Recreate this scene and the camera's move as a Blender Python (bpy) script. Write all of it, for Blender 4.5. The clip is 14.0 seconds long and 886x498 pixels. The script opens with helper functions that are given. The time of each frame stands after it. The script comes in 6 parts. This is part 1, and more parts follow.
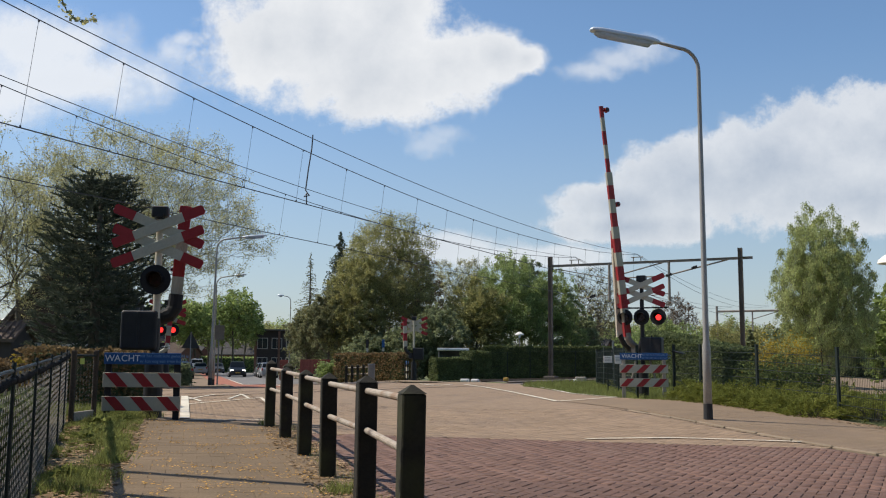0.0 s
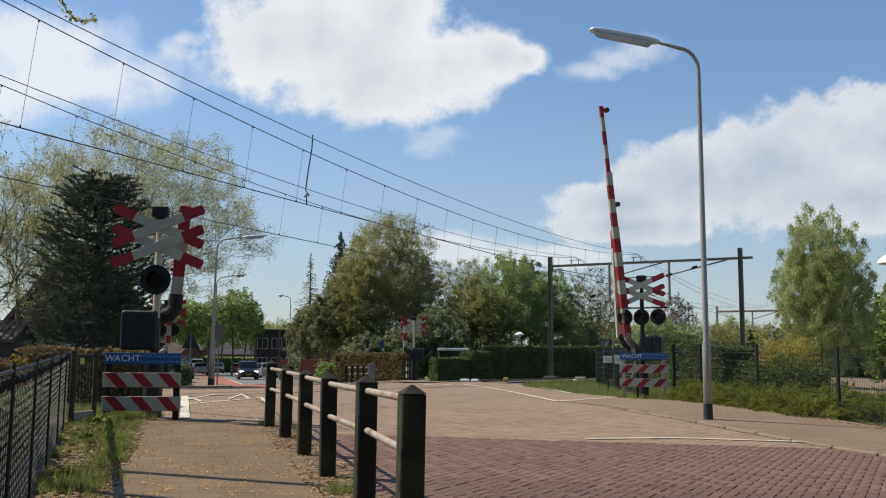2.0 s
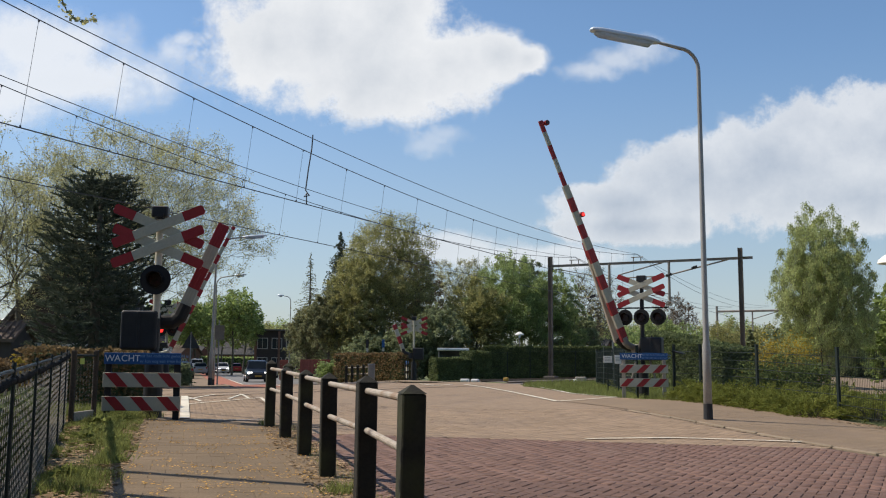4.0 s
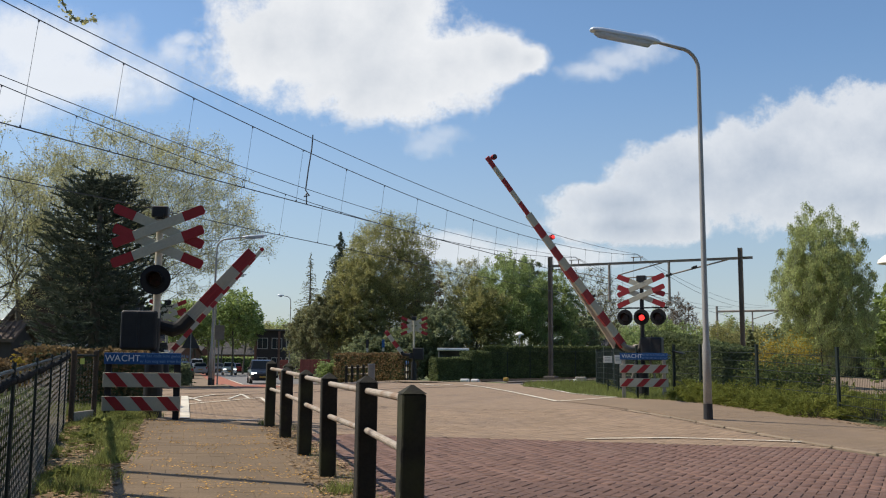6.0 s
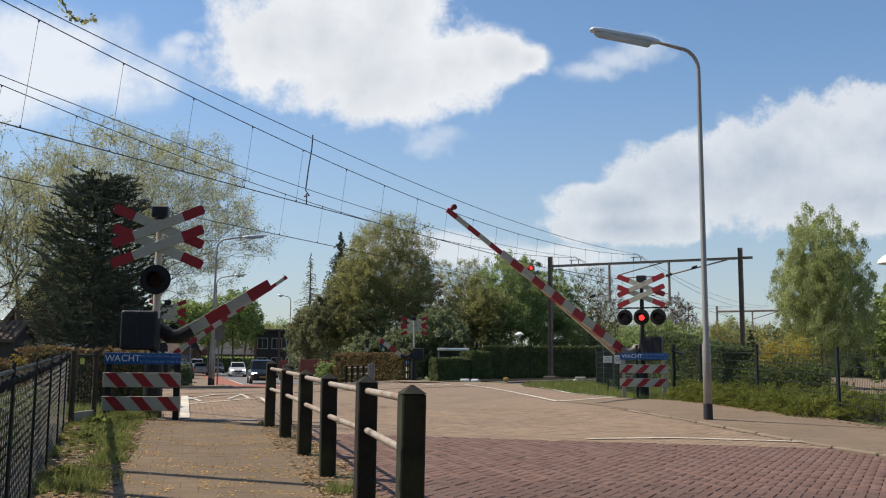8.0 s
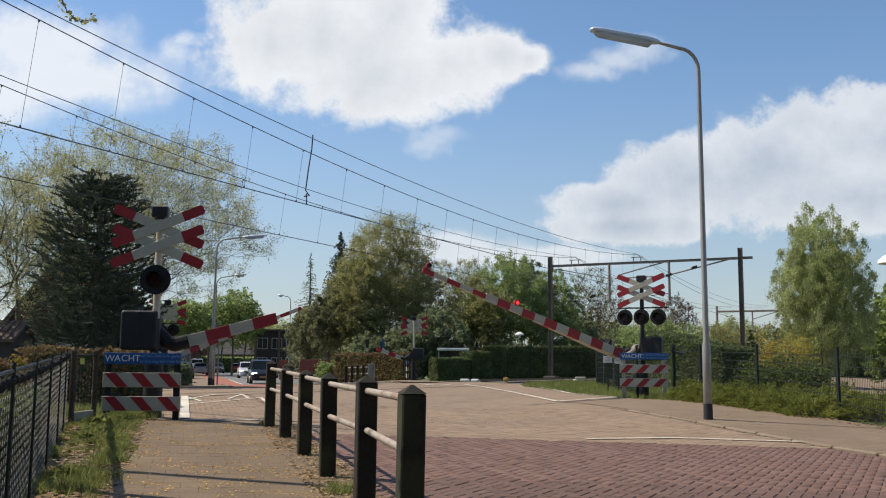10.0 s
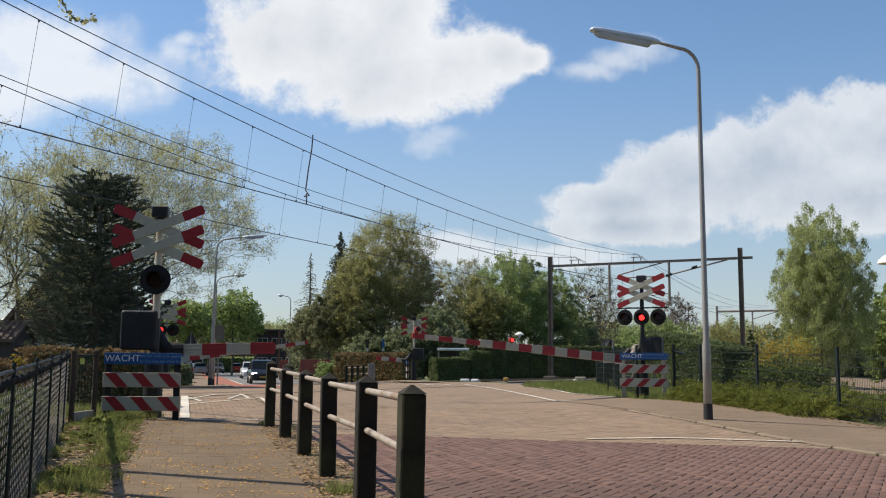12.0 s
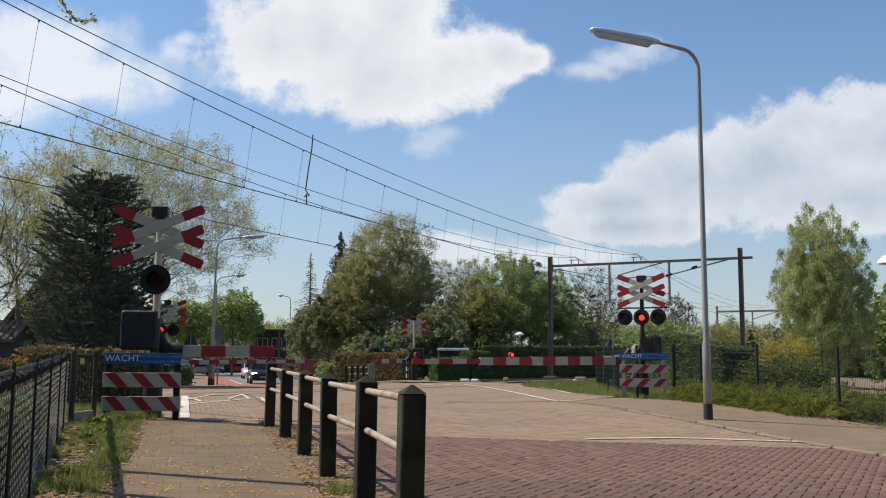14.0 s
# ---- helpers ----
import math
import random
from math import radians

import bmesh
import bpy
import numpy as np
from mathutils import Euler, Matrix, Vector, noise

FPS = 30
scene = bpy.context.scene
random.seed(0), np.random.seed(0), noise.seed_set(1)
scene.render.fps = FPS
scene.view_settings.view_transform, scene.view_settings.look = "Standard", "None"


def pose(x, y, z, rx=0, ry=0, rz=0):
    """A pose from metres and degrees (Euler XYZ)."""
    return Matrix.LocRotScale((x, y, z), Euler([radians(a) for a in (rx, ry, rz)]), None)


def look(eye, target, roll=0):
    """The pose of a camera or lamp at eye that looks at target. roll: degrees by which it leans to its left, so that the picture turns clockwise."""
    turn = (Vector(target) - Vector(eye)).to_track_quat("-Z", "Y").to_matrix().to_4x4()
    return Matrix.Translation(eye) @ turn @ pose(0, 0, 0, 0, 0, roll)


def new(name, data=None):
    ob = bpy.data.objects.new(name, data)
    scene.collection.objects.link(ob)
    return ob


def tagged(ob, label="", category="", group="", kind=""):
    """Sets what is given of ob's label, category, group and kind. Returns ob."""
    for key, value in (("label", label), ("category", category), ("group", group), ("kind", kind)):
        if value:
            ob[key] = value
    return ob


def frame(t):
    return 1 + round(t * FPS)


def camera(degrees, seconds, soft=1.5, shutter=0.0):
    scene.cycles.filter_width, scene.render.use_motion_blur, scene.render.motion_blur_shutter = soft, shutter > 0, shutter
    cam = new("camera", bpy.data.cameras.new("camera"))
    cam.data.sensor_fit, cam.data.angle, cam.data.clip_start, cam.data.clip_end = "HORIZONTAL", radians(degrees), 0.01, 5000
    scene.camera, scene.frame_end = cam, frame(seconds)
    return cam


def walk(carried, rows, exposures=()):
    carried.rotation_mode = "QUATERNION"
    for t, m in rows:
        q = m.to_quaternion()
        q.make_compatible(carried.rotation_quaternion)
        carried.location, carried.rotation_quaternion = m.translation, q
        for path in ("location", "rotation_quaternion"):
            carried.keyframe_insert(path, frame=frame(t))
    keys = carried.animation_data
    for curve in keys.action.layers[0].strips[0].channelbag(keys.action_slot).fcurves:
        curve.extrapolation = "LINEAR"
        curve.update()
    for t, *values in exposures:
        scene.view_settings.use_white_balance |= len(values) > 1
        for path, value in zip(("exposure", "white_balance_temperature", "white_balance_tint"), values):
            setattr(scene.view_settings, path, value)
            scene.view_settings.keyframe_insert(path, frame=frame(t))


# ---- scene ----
cam = camera(50.0, 14.0, soft=1.1)
EYE = (0.0, 0.0, 1.23)
LENS = 1681.0
VIEW = look(EYE, (0.0, 1.0, 1.23 + 207 / LENS), 0.4)
walk(cam, [(0.0, VIEW), (14.0, VIEW)], exposures=[(0.0, 0.0), (14.0, 0.06)])

# ---- light ----
SUN_EL, SUN_AZ = 52.0, -75.0            # azimuth clockwise from +y
world = bpy.data.worlds.new("World")
scene.world = world
world.use_nodes = True
wt = world.node_tree
sky = wt.nodes.new("ShaderNodeTexSky")
sky.sky_type, sky.sun_disc = "NISHITA", False
sky.sun_elevation, sky.sun_rotation = radians(SUN_EL), radians(SUN_AZ)
sky.air_density, sky.dust_density, sky.ozone_density = 1.0, .5, 1.6
deep = wt.nodes.new("ShaderNodeHueSaturation")
deep.inputs["Saturation"].default_value = 1.12
wt.links.new(sky.outputs[0], deep.inputs["Color"])
wt.links.new(deep.outputs[0], wt.nodes["Background"].inputs[0])
wt.nodes["Background"].inputs[1].default_value = 0.135

sun_data = bpy.data.lights.new("sun", "SUN")
sun_data.energy, sun_data.angle, sun_data.color = 5.0, radians(0.6), (1.0, 0.895, 0.74)
sun = new("sun", sun_data)
sdir = Vector((math.sin(radians(SUN_AZ)) * math.cos(radians(SUN_EL)), math.cos(radians(SUN_AZ)) * math.cos(radians(SUN_EL)), math.sin(radians(SUN_EL))))
sun.matrix_world = look(sdir * 60, (0, 0, 0))


# ---- the plan: ground height, road frame, track frame ----
TA = radians(27.0)
TDIR, TNOR = Vector((math.sin(TA), math.cos(TA), 0)), Vector((math.cos(TA), -math.sin(TA), 0))
TRACKS = (-16.9, -21.2)                 # places of both tracks along TNOR
RAIL_Z = 0.457
LINE_Z = 0.555                          # the level from which the overhead line is hung


def smooth(a, b, v):
    v = min(1.0, max(0.0, (v - a) / (b - a)))
    return v * v * (3 - 2 * v)


HUMP = ((0.0, .46), (4.0, .44), (6.5, .39), (8.5, .32), (10.5, .24), (13.0, .17), (16.0, .085), (19.0, 0.0), (24.0, -.02), (400.0, -.02))


def ground_z(x, y):
    q = abs(TNOR.x * x + TNOR.y * y + 19.05)
    z = -.02
    for (a, za), (b, zb) in zip(HUMP, HUMP[1:]):
        if a <= q <= b:
            z = za + (zb - za) * (q - a) / (b - a)
            break
    return z + .2 * smooth(1.0, 6.0, x) * smooth(14.0, 24.0, y) * (1 - smooth(34, 46, y))


RS = -.266                              # the road runs along (RS, 1)
RL = math.hypot(RS, 1.0)
RNOR = Vector((1 / RL, -RS / RL, 0))


def road_x(b, y):
    """x of a line parallel to the road, b metres across from the handrail, at depth y."""
    return 1.42 + RS * y + b


def at_bearing(px, depth):
    """Place at a bearing and depth."""
    return (px - 784) / LENS * depth, depth


# ---- materials ----
def nodes_of(name):
    m = bpy.data.materials.new(name)
    m.use_nodes = True
    return m, m.node_tree.nodes, m.node_tree.links, m.node_tree.nodes["Principled BSDF"]


def mat(name, col, rough=.7, metal=0.0, var=.25, scale=6.0, fine=60.0, bump=.15, tint=None, rand=.0, island=.0, stain=0.0, stain_col=(.05, .05, .03), spec=.4, trans=0.0, place=False):
    """Surface with grain and blotches at two sizes, stains, relief and optional difference piece by piece."""
    m, n, l, b = nodes_of(name)
    co = n.new("ShaderNodeNewGeometry").outputs["Position"] if place else n.new("ShaderNodeTexCoord").outputs["Object"]
    n1 = n.new("ShaderNodeTexNoise"); n1.inputs["Scale"].default_value = scale; n1.inputs["Detail"].default_value = 5
    n2 = n.new("ShaderNodeTexNoise"); n2.inputs["Scale"].default_value = fine; n2.inputs["Detail"].default_value = 3
    l.new(co, n1.inputs["Vector"]); l.new(co, n2.inputs["Vector"])
    mix = n.new("ShaderNodeMath"); mix.operation = "ADD"
    l.new(n1.outputs[0], mix.inputs[0]); l.new(n2.outputs[0], mix.inputs[1])
    mr = n.new("ShaderNodeMapRange")
    mr.inputs["From Min"].default_value, mr.inputs["From Max"].default_value = .6, 1.4
    mr.inputs["To Min"].default_value, mr.inputs["To Max"].default_value = 1 - var, 1 + var
    l.new(mix.outputs[0], mr.inputs["Value"])
    val = mr.outputs[0]
    for amount, node, out in ((rand, "ShaderNodeObjectInfo", "Random"), (island, "ShaderNodeNewGeometry", "Random Per Island")):
        if amount:
            r = n.new(node)
            rr = n.new("ShaderNodeMapRange"); rr.inputs["To Min"].default_value, rr.inputs["To Max"].default_value = 1 - amount, 1 + amount
            l.new(r.outputs[out], rr.inputs["Value"])
            mu = n.new("ShaderNodeMath"); mu.operation = "MULTIPLY"
            l.new(val, mu.inputs[0]); l.new(rr.outputs[0], mu.inputs[1]); val = mu.outputs[0]
    base = n.new("ShaderNodeMix"); base.data_type = "RGBA"
    base.inputs[6].default_value = (*col, 1)
    base.inputs[7].default_value = (*(tint or col), 1)
    l.new(n1.outputs[0], base.inputs[0])
    hsv = n.new("ShaderNodeHueSaturation")
    l.new(base.outputs[2], hsv.inputs["Color"]); l.new(val, hsv.inputs["Value"])
    colour = hsv.outputs[0]
    if stain:
        n3 = n.new("ShaderNodeTexNoise"); n3.inputs["Scale"].default_value = scale * .37; n3.inputs["Detail"].default_value = 8
        l.new(co, n3.inputs["Vector"])
        sr = n.new("ShaderNodeMapRange"); sr.inputs["From Min"].default_value, sr.inputs["From Max"].default_value = .5, .68
        sr.inputs["To Max"].default_value = stain
        l.new(n3.outputs[0], sr.inputs["Value"])
        sm = n.new("ShaderNodeMix"); sm.data_type = "RGBA"; sm.inputs[7].default_value = (*stain_col, 1)
        l.new(sr.outputs[0], sm.inputs[0]); l.new(colour, sm.inputs[6]); colour = sm.outputs[2]
    l.new(colour, b.inputs["Base Color"])
    b.inputs["Roughness"].default_value, b.inputs["Metallic"].default_value = rough, metal
    b.inputs["Specular IOR Level"].default_value = spec
    if bump:
        bn = n.new("ShaderNodeBump"); bn.inputs["Strength"].default_value = bump; bn.inputs["Distance"].default_value = .01
        l.new(mix.outputs[0], bn.inputs["Height"]); l.new(bn.outputs[0], b.inputs["Normal"])
    if trans:
        out = n["Material Output"]
        t = n.new("ShaderNodeBsdfTranslucent"); l.new(colour, t.inputs[0])
        ms = n.new("ShaderNodeMixShader"); ms.inputs[0].default_value = trans
        l.new(b.outputs[0], ms.inputs[1]); l.new(t.outputs[0], ms.inputs[2]); l.new(ms.outputs[0], out.inputs[0])
    return m


def leafy(name, col, tint, var=.35, trans=.5, scale=.6):
    return mat(name, col, .75, var=var, scale=scale, fine=4, bump=0, tint=tint, island=.35, trans=trans, spec=.1)


def glow(name, col, strength, grain=0.0):
    m, n, l, b = nodes_of(name)
    b.inputs["Base Color"].default_value = (*col, 1)
    b.inputs["Emission Color"].default_value = (*col, 1)
    b.inputs["Emission Strength"].default_value = strength
    if grain:
        # facets of a lens with single points of light behind it
        vo = n.new("ShaderNodeTexVoronoi"); vo.inputs["Scale"].default_value = 55
        l.new(n.new("ShaderNodeTexCoord").outputs["Object"], vo.inputs["Vector"])
        mr = n.new("ShaderNodeMapRange"); mr.inputs["From Max"].default_value = .8
        mr.inputs["To Min"].default_value, mr.inputs["To Max"].default_value = strength * (1 + grain * .5), strength * (1 - grain * .65)
        l.new(vo.outputs["Distance"], mr.inputs["Value"]); l.new(mr.outputs[0], b.inputs["Emission Strength"])
    return m


M = dict(
    soil=mat("soil", (.085, .062, .04), .95, var=.4, scale=1.2, fine=25, bump=.6, tint=(.09, .10, .04)),
    lawn=mat("lawn", (.075, .11, .03), .95, var=.4, scale=.8, fine=30, bump=.6, tint=(.12, .12, .05)),
    joint=mat("joint_sand", (.105, .078, .055), .95, var=.3, scale=2, fine=80, bump=.4, stain=.5, stain_col=(.082, .077, .048)),
    clinker=mat("red_clinker", (.158, .083, .056), .8, var=.3, scale=3, fine=90, bump=.35, tint=(.120, .074, .060), rand=.16, island=.16, place=True, stain=.35, stain_col=(.184, .120, .092)),
    klinker=mat("brown_clinker", (.282, .198, .124), .85, var=.25, scale=1.2, fine=80, bump=.3, tint=(.24, .172, .117), island=.17, place=True, stain=.35, stain_col=(.163, .124, .097)),
    slab=mat("concrete_slab", (.182, .128, .073), .9, var=.38, scale=1.5, fine=45, bump=.45, tint=(.145, .104, .064), rand=.035, place=True, stain=.5, stain_col=(.133, .096, .058)),
    asphalt=mat("asphalt", (.268, .189, .120), .9, var=.34, scale=5, fine=45, bump=.3, tint=(.228, .166, .115), stain=.4, stain_col=(.194, .139, .101)),
    greyroad=mat("grey_asphalt", (.17, .165, .16), .9, var=.2, scale=.6, fine=40, bump=.3),
    redlane=mat("red_asphalt", (.32, .12, .075), .9, var=.2, scale=.8, fine=40, bump=.2, stain=.3, stain_col=(.2, .1, .07)),
    paving=mat("pavement", (.20, .144, .092), .9, var=.22, scale=1.0, fine=50, bump=.35, rand=.035, place=True, stain=.4, stain_col=(.173, .129, .097)),
    kerb=mat("kerb_concrete", (.22, .172, .122), .9, var=.25, scale=2.5, fine=50, bump=.3, rand=.12, stain=.4, stain_col=(.15, .13, .09)),
    roadpaint=mat("road_paint", (.66, .61, .50), .7, var=.12, scale=5, fine=40, bump=.2, stain=.45, stain_col=(.30, .25, .19)),
    oldwood=mat("weathered_post", (.016, .015, .012), .9, place=True, var=.4, scale=5, fine=45, bump=.5, tint=(.022, .020, .013), stain=.7, stain_col=(.050, .055, .02)),
    rail=mat("worn_rail_paint", (.36, .30, .23), .65, var=.3, scale=9, fine=70, bump=.3, tint=(.34, .30, .26), stain=.8, stain_col=(.24, .15, .09)),
    galv=mat("galvanised_steel", (.27, .27, .27), .5, metal=.6, var=.2, scale=4, fine=40, bump=.1, stain=.4, stain_col=(.20, .19, .18)),
    lampmetal=mat("lamp_post_paint", (.33, .32, .30), .5, metal=.35, var=.15, scale=1.5, fine=30, bump=.1, stain=.4, stain_col=(.28, .25, .21)),
    luminaire=mat("luminaire_grey", (.55, .62, .70), .45, metal=.2, var=.12, scale=4, fine=40, bump=.05, stain=.3, stain_col=(.3, .3, .3)),
    lampglass=mat("luminaire_cover", (.66, .78, .92), .25, var=.1, scale=4, fine=20, bump=.05),
    gatewood=mat("brown_gate_wood", (.075, .055, .038), .9, var=.35, scale=4, fine=40, bump=.4, stain=.5, stain_col=(.10, .085, .055)),
    cloth=mat("black_cloth", (.014, .014, .013), .95, var=.5, scale=8, fine=60, bump=.6, spec=.1),
    tar=mat("tarred_base", (.03, .03, .032), .6, var=.3, bump=.3),
    netting=mat("dull_netting", (.23, .21, .18), .5, metal=.15, var=.3, scale=6, fine=60, bump=0),
    crumbs=leafy("fallen_blossom", (.72, .42, .09), (.52, .30, .08), trans=.1),
    black=mat("black_paint", (.018, .018, .020), .55, var=.3, scale=5, fine=50, bump=.15, stain=.4, stain_col=(.034, .031, .027), spec=.35),
    mattblack=mat("matt_black", (.018, .018, .019), .75, var=.2, bump=.1, spec=.3),
    white=mat("white_sheet", (.43, .41, .325), .5, var=.1, scale=4, fine=30, bump=.05, stain=.35, stain_col=(.34, .32, .25)),
    red=mat("red_sheet", (.30, .022, .026), .5, var=.15, scale=4, fine=30, bump=.05, stain=.3, stain_col=(.33, .03, .03)),
    cream=mat("cream_mast", (.55, .50, .40), .6, var=.15, scale=3, fine=30, bump=.1, stain=.4, stain_col=(.35, .31, .24)),
    blue=mat("blue_enamel", (.022, .09, .25), .4, var=.1, scale=4, fine=30, bump=.03, stain=.2, stain_col=(.03, .09, .2)),
    lettering=mat("white_lettering", (.75, .78, .80), .5, var=.06, bump=0),
    pale=mat("faded_lettering", (.19, .34, .56), .5, var=.06, bump=0),
    lens=mat("dark_red_lens", (.022, .003, .003), .2, var=.2, scale=40, fine=120, bump=.3),
    lit=glow("lit_red_lamp", (1.0, .035, .03), 2.4, 1.0),
    green_steel=mat("green_steel", (.009, .017, .014), .55, var=.2, bump=.1),
    wire=mat("bronze_wire", (.07, .07, .075), .5, metal=.3, var=.2, bump=0),
    mastbrown=mat("rusty_mast", (.13, .105, .085), .8, var=.3, scale=2, fine=20, bump=.2, stain=.5, stain_col=(.075, .055, .045)),
    mastgrey=mat("mast_grey", (.24, .21, .18), .7, metal=.1, var=.2, scale=2, fine=20, bump=.15, stain=.5, stain_col=(.11, .09, .075)),
    concrete=mat("old_concrete", (.33, .30, .25), .9, var=.25, scale=3, fine=40, bump=.3, stain=.4, stain_col=(.18, .15, .12)),
    ballast=mat("ballast", (.15, .125, .105), .95, var=.5, scale=6, fine=28, bump=1.0, tint=(.11, .095, .085)),
    steelrail=mat("rail_steel", (.16, .11, .08), .5, metal=.5, var=.3, scale=4, fine=40, bump=.2),
    bark=mat("bark", (.10, .085, .068), .95, var=.4, scale=3, fine=22, bump=.8, tint=(.13, .12, .09)),
    palebark=mat("pale_bark", (.115, .102, .082), .95, var=.35, scale=3, fine=22, bump=.6),
    conifer=leafy("conifer_needles", (.075, .095, .066), (.11, .125, .085), trans=.3),
    araucaria=leafy("araucaria_scales", (.060, .078, .060), (.105, .12, .085), trans=.15),
    olive=leafy("spring_leaves_olive", (.37, .375, .21), (.42, .41, .21), trans=.6),
    fresh=leafy("fresh_leaves", (.23, .31, .10), (.29, .345, .13), trans=.55),
    mid=leafy("mid_leaves", (.27, .35, .14), (.33, .385, .16), trans=.6),
    deep=leafy("deep_leaves", (.20, .245, .135), (.26, .285, .155), trans=.6),
    brownleaf=leafy("budding_leaves", (.30, .31, .135), (.36, .34, .14), trans=.6),
    larch=leafy("larch_needles", (.20, .215, .12), (.25, .25, .13), trans=.5),
    plum=leafy("plum_leaves", (.17, .11, .085), (.21, .16, .10)),
    willow=leafy("willow_leaves", (.37, .42, .18), (.43, .46, .21), trans=.6),
    hedge=leafy("hedge_leaves", (.11, .14, .06), (.14, .165, .075), trans=.35),
    # hedge green darkened to stand for the shade between the leaves
    hedgeshade=leafy("shaded_hedge_core", (.05, .068, .03), (.065, .082, .038), trans=0),
    beech=leafy("dry_beech_leaves", (.22, .135, .075), (.19, .155, .07), trans=.3),
    shrub=leafy("shrub_leaves", (.115, .155, .05), (.17, .20, .07), trans=.4),
    juniper=leafy("juniper_sprays", (.11, .15, .035), (.36, .36, .09), trans=.4, scale=2.2),
    forsythia=leafy("yellow_blossom", (.50, .32, .04), (.28, .26, .06), trans=.45),
    grass=leafy("grass_blades", (.15, .20, .05), (.27, .27, .10), trans=.5, scale=2),
    litter=leafy("dead_leaves", (.24, .15, .075), (.38, .28, .17), trans=.1),
    rooftile=mat("roof_tile", (.13, .095, .078), .85, var=.3, scale=2, fine=30, bump=.3, rand=.15, island=.15),
    darkroof=mat("dark_roof", (.085, .08, .078), .8, var=.25, scale=2, fine=30, bump=.3, island=.2),
    brickwall=mat("house_brick", (.20, .11, .08), .9, var=.3, scale=3, fine=60, bump=.3),
    cladding=mat("dark_cladding", (.055, .045, .042), .8, var=.2, scale=2, fine=30, bump=.2),
    render_=mat("plaster", (.55, .52, .47), .9, var=.12, bump=.1),
    redfence=mat("red_stained_boards", (.19, .055, .04), .85, var=.3, scale=3, fine=40, bump=.2, rand=.15, island=.15),
    yellow=mat("yellow_plastic", (.42, .25, .05), .6, var=.2, bump=.1),
    lime=mat("yellow_tag", (.55, .62, .12), .6, var=.1, bump=.0),
    whitebox=mat("white_plastic", (.78, .77, .74), .5, var=.08, bump=.05),
    tyre=mat("tyre", (.015, .015, .015), .85, var=.2, bump=.2),
    alloy=mat("alloy", (.45, .45, .46), .35, metal=.8, var=.1, bump=0),
    carglass=mat("car_glass", (.02, .026, .03), .08, var=.1, bump=0, spec=.35),
    headlight=glow("headlight", (1.0, .95, .85), 3.0),
    headoff=mat("lamp_lens", (.55, .57, .6), .12, var=.1, bump=0),
    tail=mat("tail_lamp", (.35, .02, .02), .2, var=.1, bump=0),
    glass=mat("window_glass", (.03, .038, .045), .08, var=.15, bump=0, spec=.8),
    trim=mat("black_trim", (.02, .02, .02), .6, var=.1, bump=0),
)


def carpaint(name, col, metal=.3):
    m = mat(name, col, .3, metal=metal, var=.05, scale=2, fine=200, bump=0)
    m.node_tree.nodes["Principled BSDF"].inputs["Coat Weight"].default_value = .6
    return m


# ---- mesh helpers ----
def thing(name, label, category, m=None, group="", kind=""):
    ob = new(name)
    ob.empty_display_size = .2
    if m is not None:
        ob.matrix_basis = m
    return tagged(ob, label, category, group, kind)


def finish(bm, material, name, smooth_faces=False):
    me = bpy.data.meshes.new(name)
    bm.normal_update()
    bm.to_mesh(me)
    bm.free()
    for mt in (material if isinstance(material, (list, tuple)) else [material]):
        me.materials.append(mt)
    if smooth_faces:
        me.polygons.foreach_set("use_smooth", [True] * len(me.polygons))
    return me


def part(name, bm, material, parent=None, label="", m=None, smooth_faces=False):
    me = bm if isinstance(bm, bpy.types.Mesh) else finish(bm, material, name, smooth_faces)
    ob = new(name, me)
    if parent is not None:
        ob.parent = parent
    if m is not None:
        ob.matrix_basis = m
    if label:
        ob["label"] = label
    return ob


def box(bm, c, s, m=None, bevel=0.0, segs=1):
    r = bmesh.ops.create_cube(bm, size=1.0, matrix=(m or Matrix()) @ Matrix.Translation(c) @ Matrix.Diagonal((*s, 1)))
    if bevel:
        es = list({e for v in r["verts"] for e in v.link_edges})
        bmesh.ops.bevel(bm, geom=es, offset=bevel, segments=segs, affect="EDGES", profile=.5)
    return bm


def bx(c, s, m=None, bevel=0.0, segs=1):
    return box(bmesh.new(), c, s, m, bevel, segs)


def rod(bm, a, b, r0, r1=None, seg=10, caps=True):
    a, b = Vector(a), Vector(b)
    d = b - a
    m = Matrix.Translation((a + b) / 2) @ d.to_track_quat("Z", "Y").to_matrix().to_4x4()
    bmesh.ops.create_cone(bm, cap_ends=caps, segments=seg, radius1=r0, radius2=r0 if r1 is None else r1, depth=d.length, matrix=m)
    return bm


def rd(a, b, r0, r1=None, seg=10):
    return rod(bmesh.new(), a, b, r0, r1, seg)


def tube(bm, pts, radii, seg=8):
    """A bent round bar through the points."""
    pts = [Vector(p) for p in pts]
    rings = []
    side = None
    for i, p in enumerate(pts):
        d = (pts[min(i + 1, len(pts) - 1)] - pts[max(i - 1, 0)]).normalized()
        if side is None:
            side = d.orthogonal().normalized()
        side = (side - d * side.dot(d)).normalized()
        up = d.cross(side)
        r = radii[i] if isinstance(radii, (list, tuple)) else radii
        rings.append([bm.verts.new(p + (side * math.cos(a) + up * math.sin(a)) * r) for a in (2 * math.pi * k / seg for k in range(seg))])
    for ra, rb in zip(rings, rings[1:]):
        for k in range(seg):
            bm.faces.new((ra[k], ra[(k + 1) % seg], rb[(k + 1) % seg], rb[k]))
    bm.faces.new(list(reversed(rings[0])))
    bm.faces.new(rings[-1])
    return bm


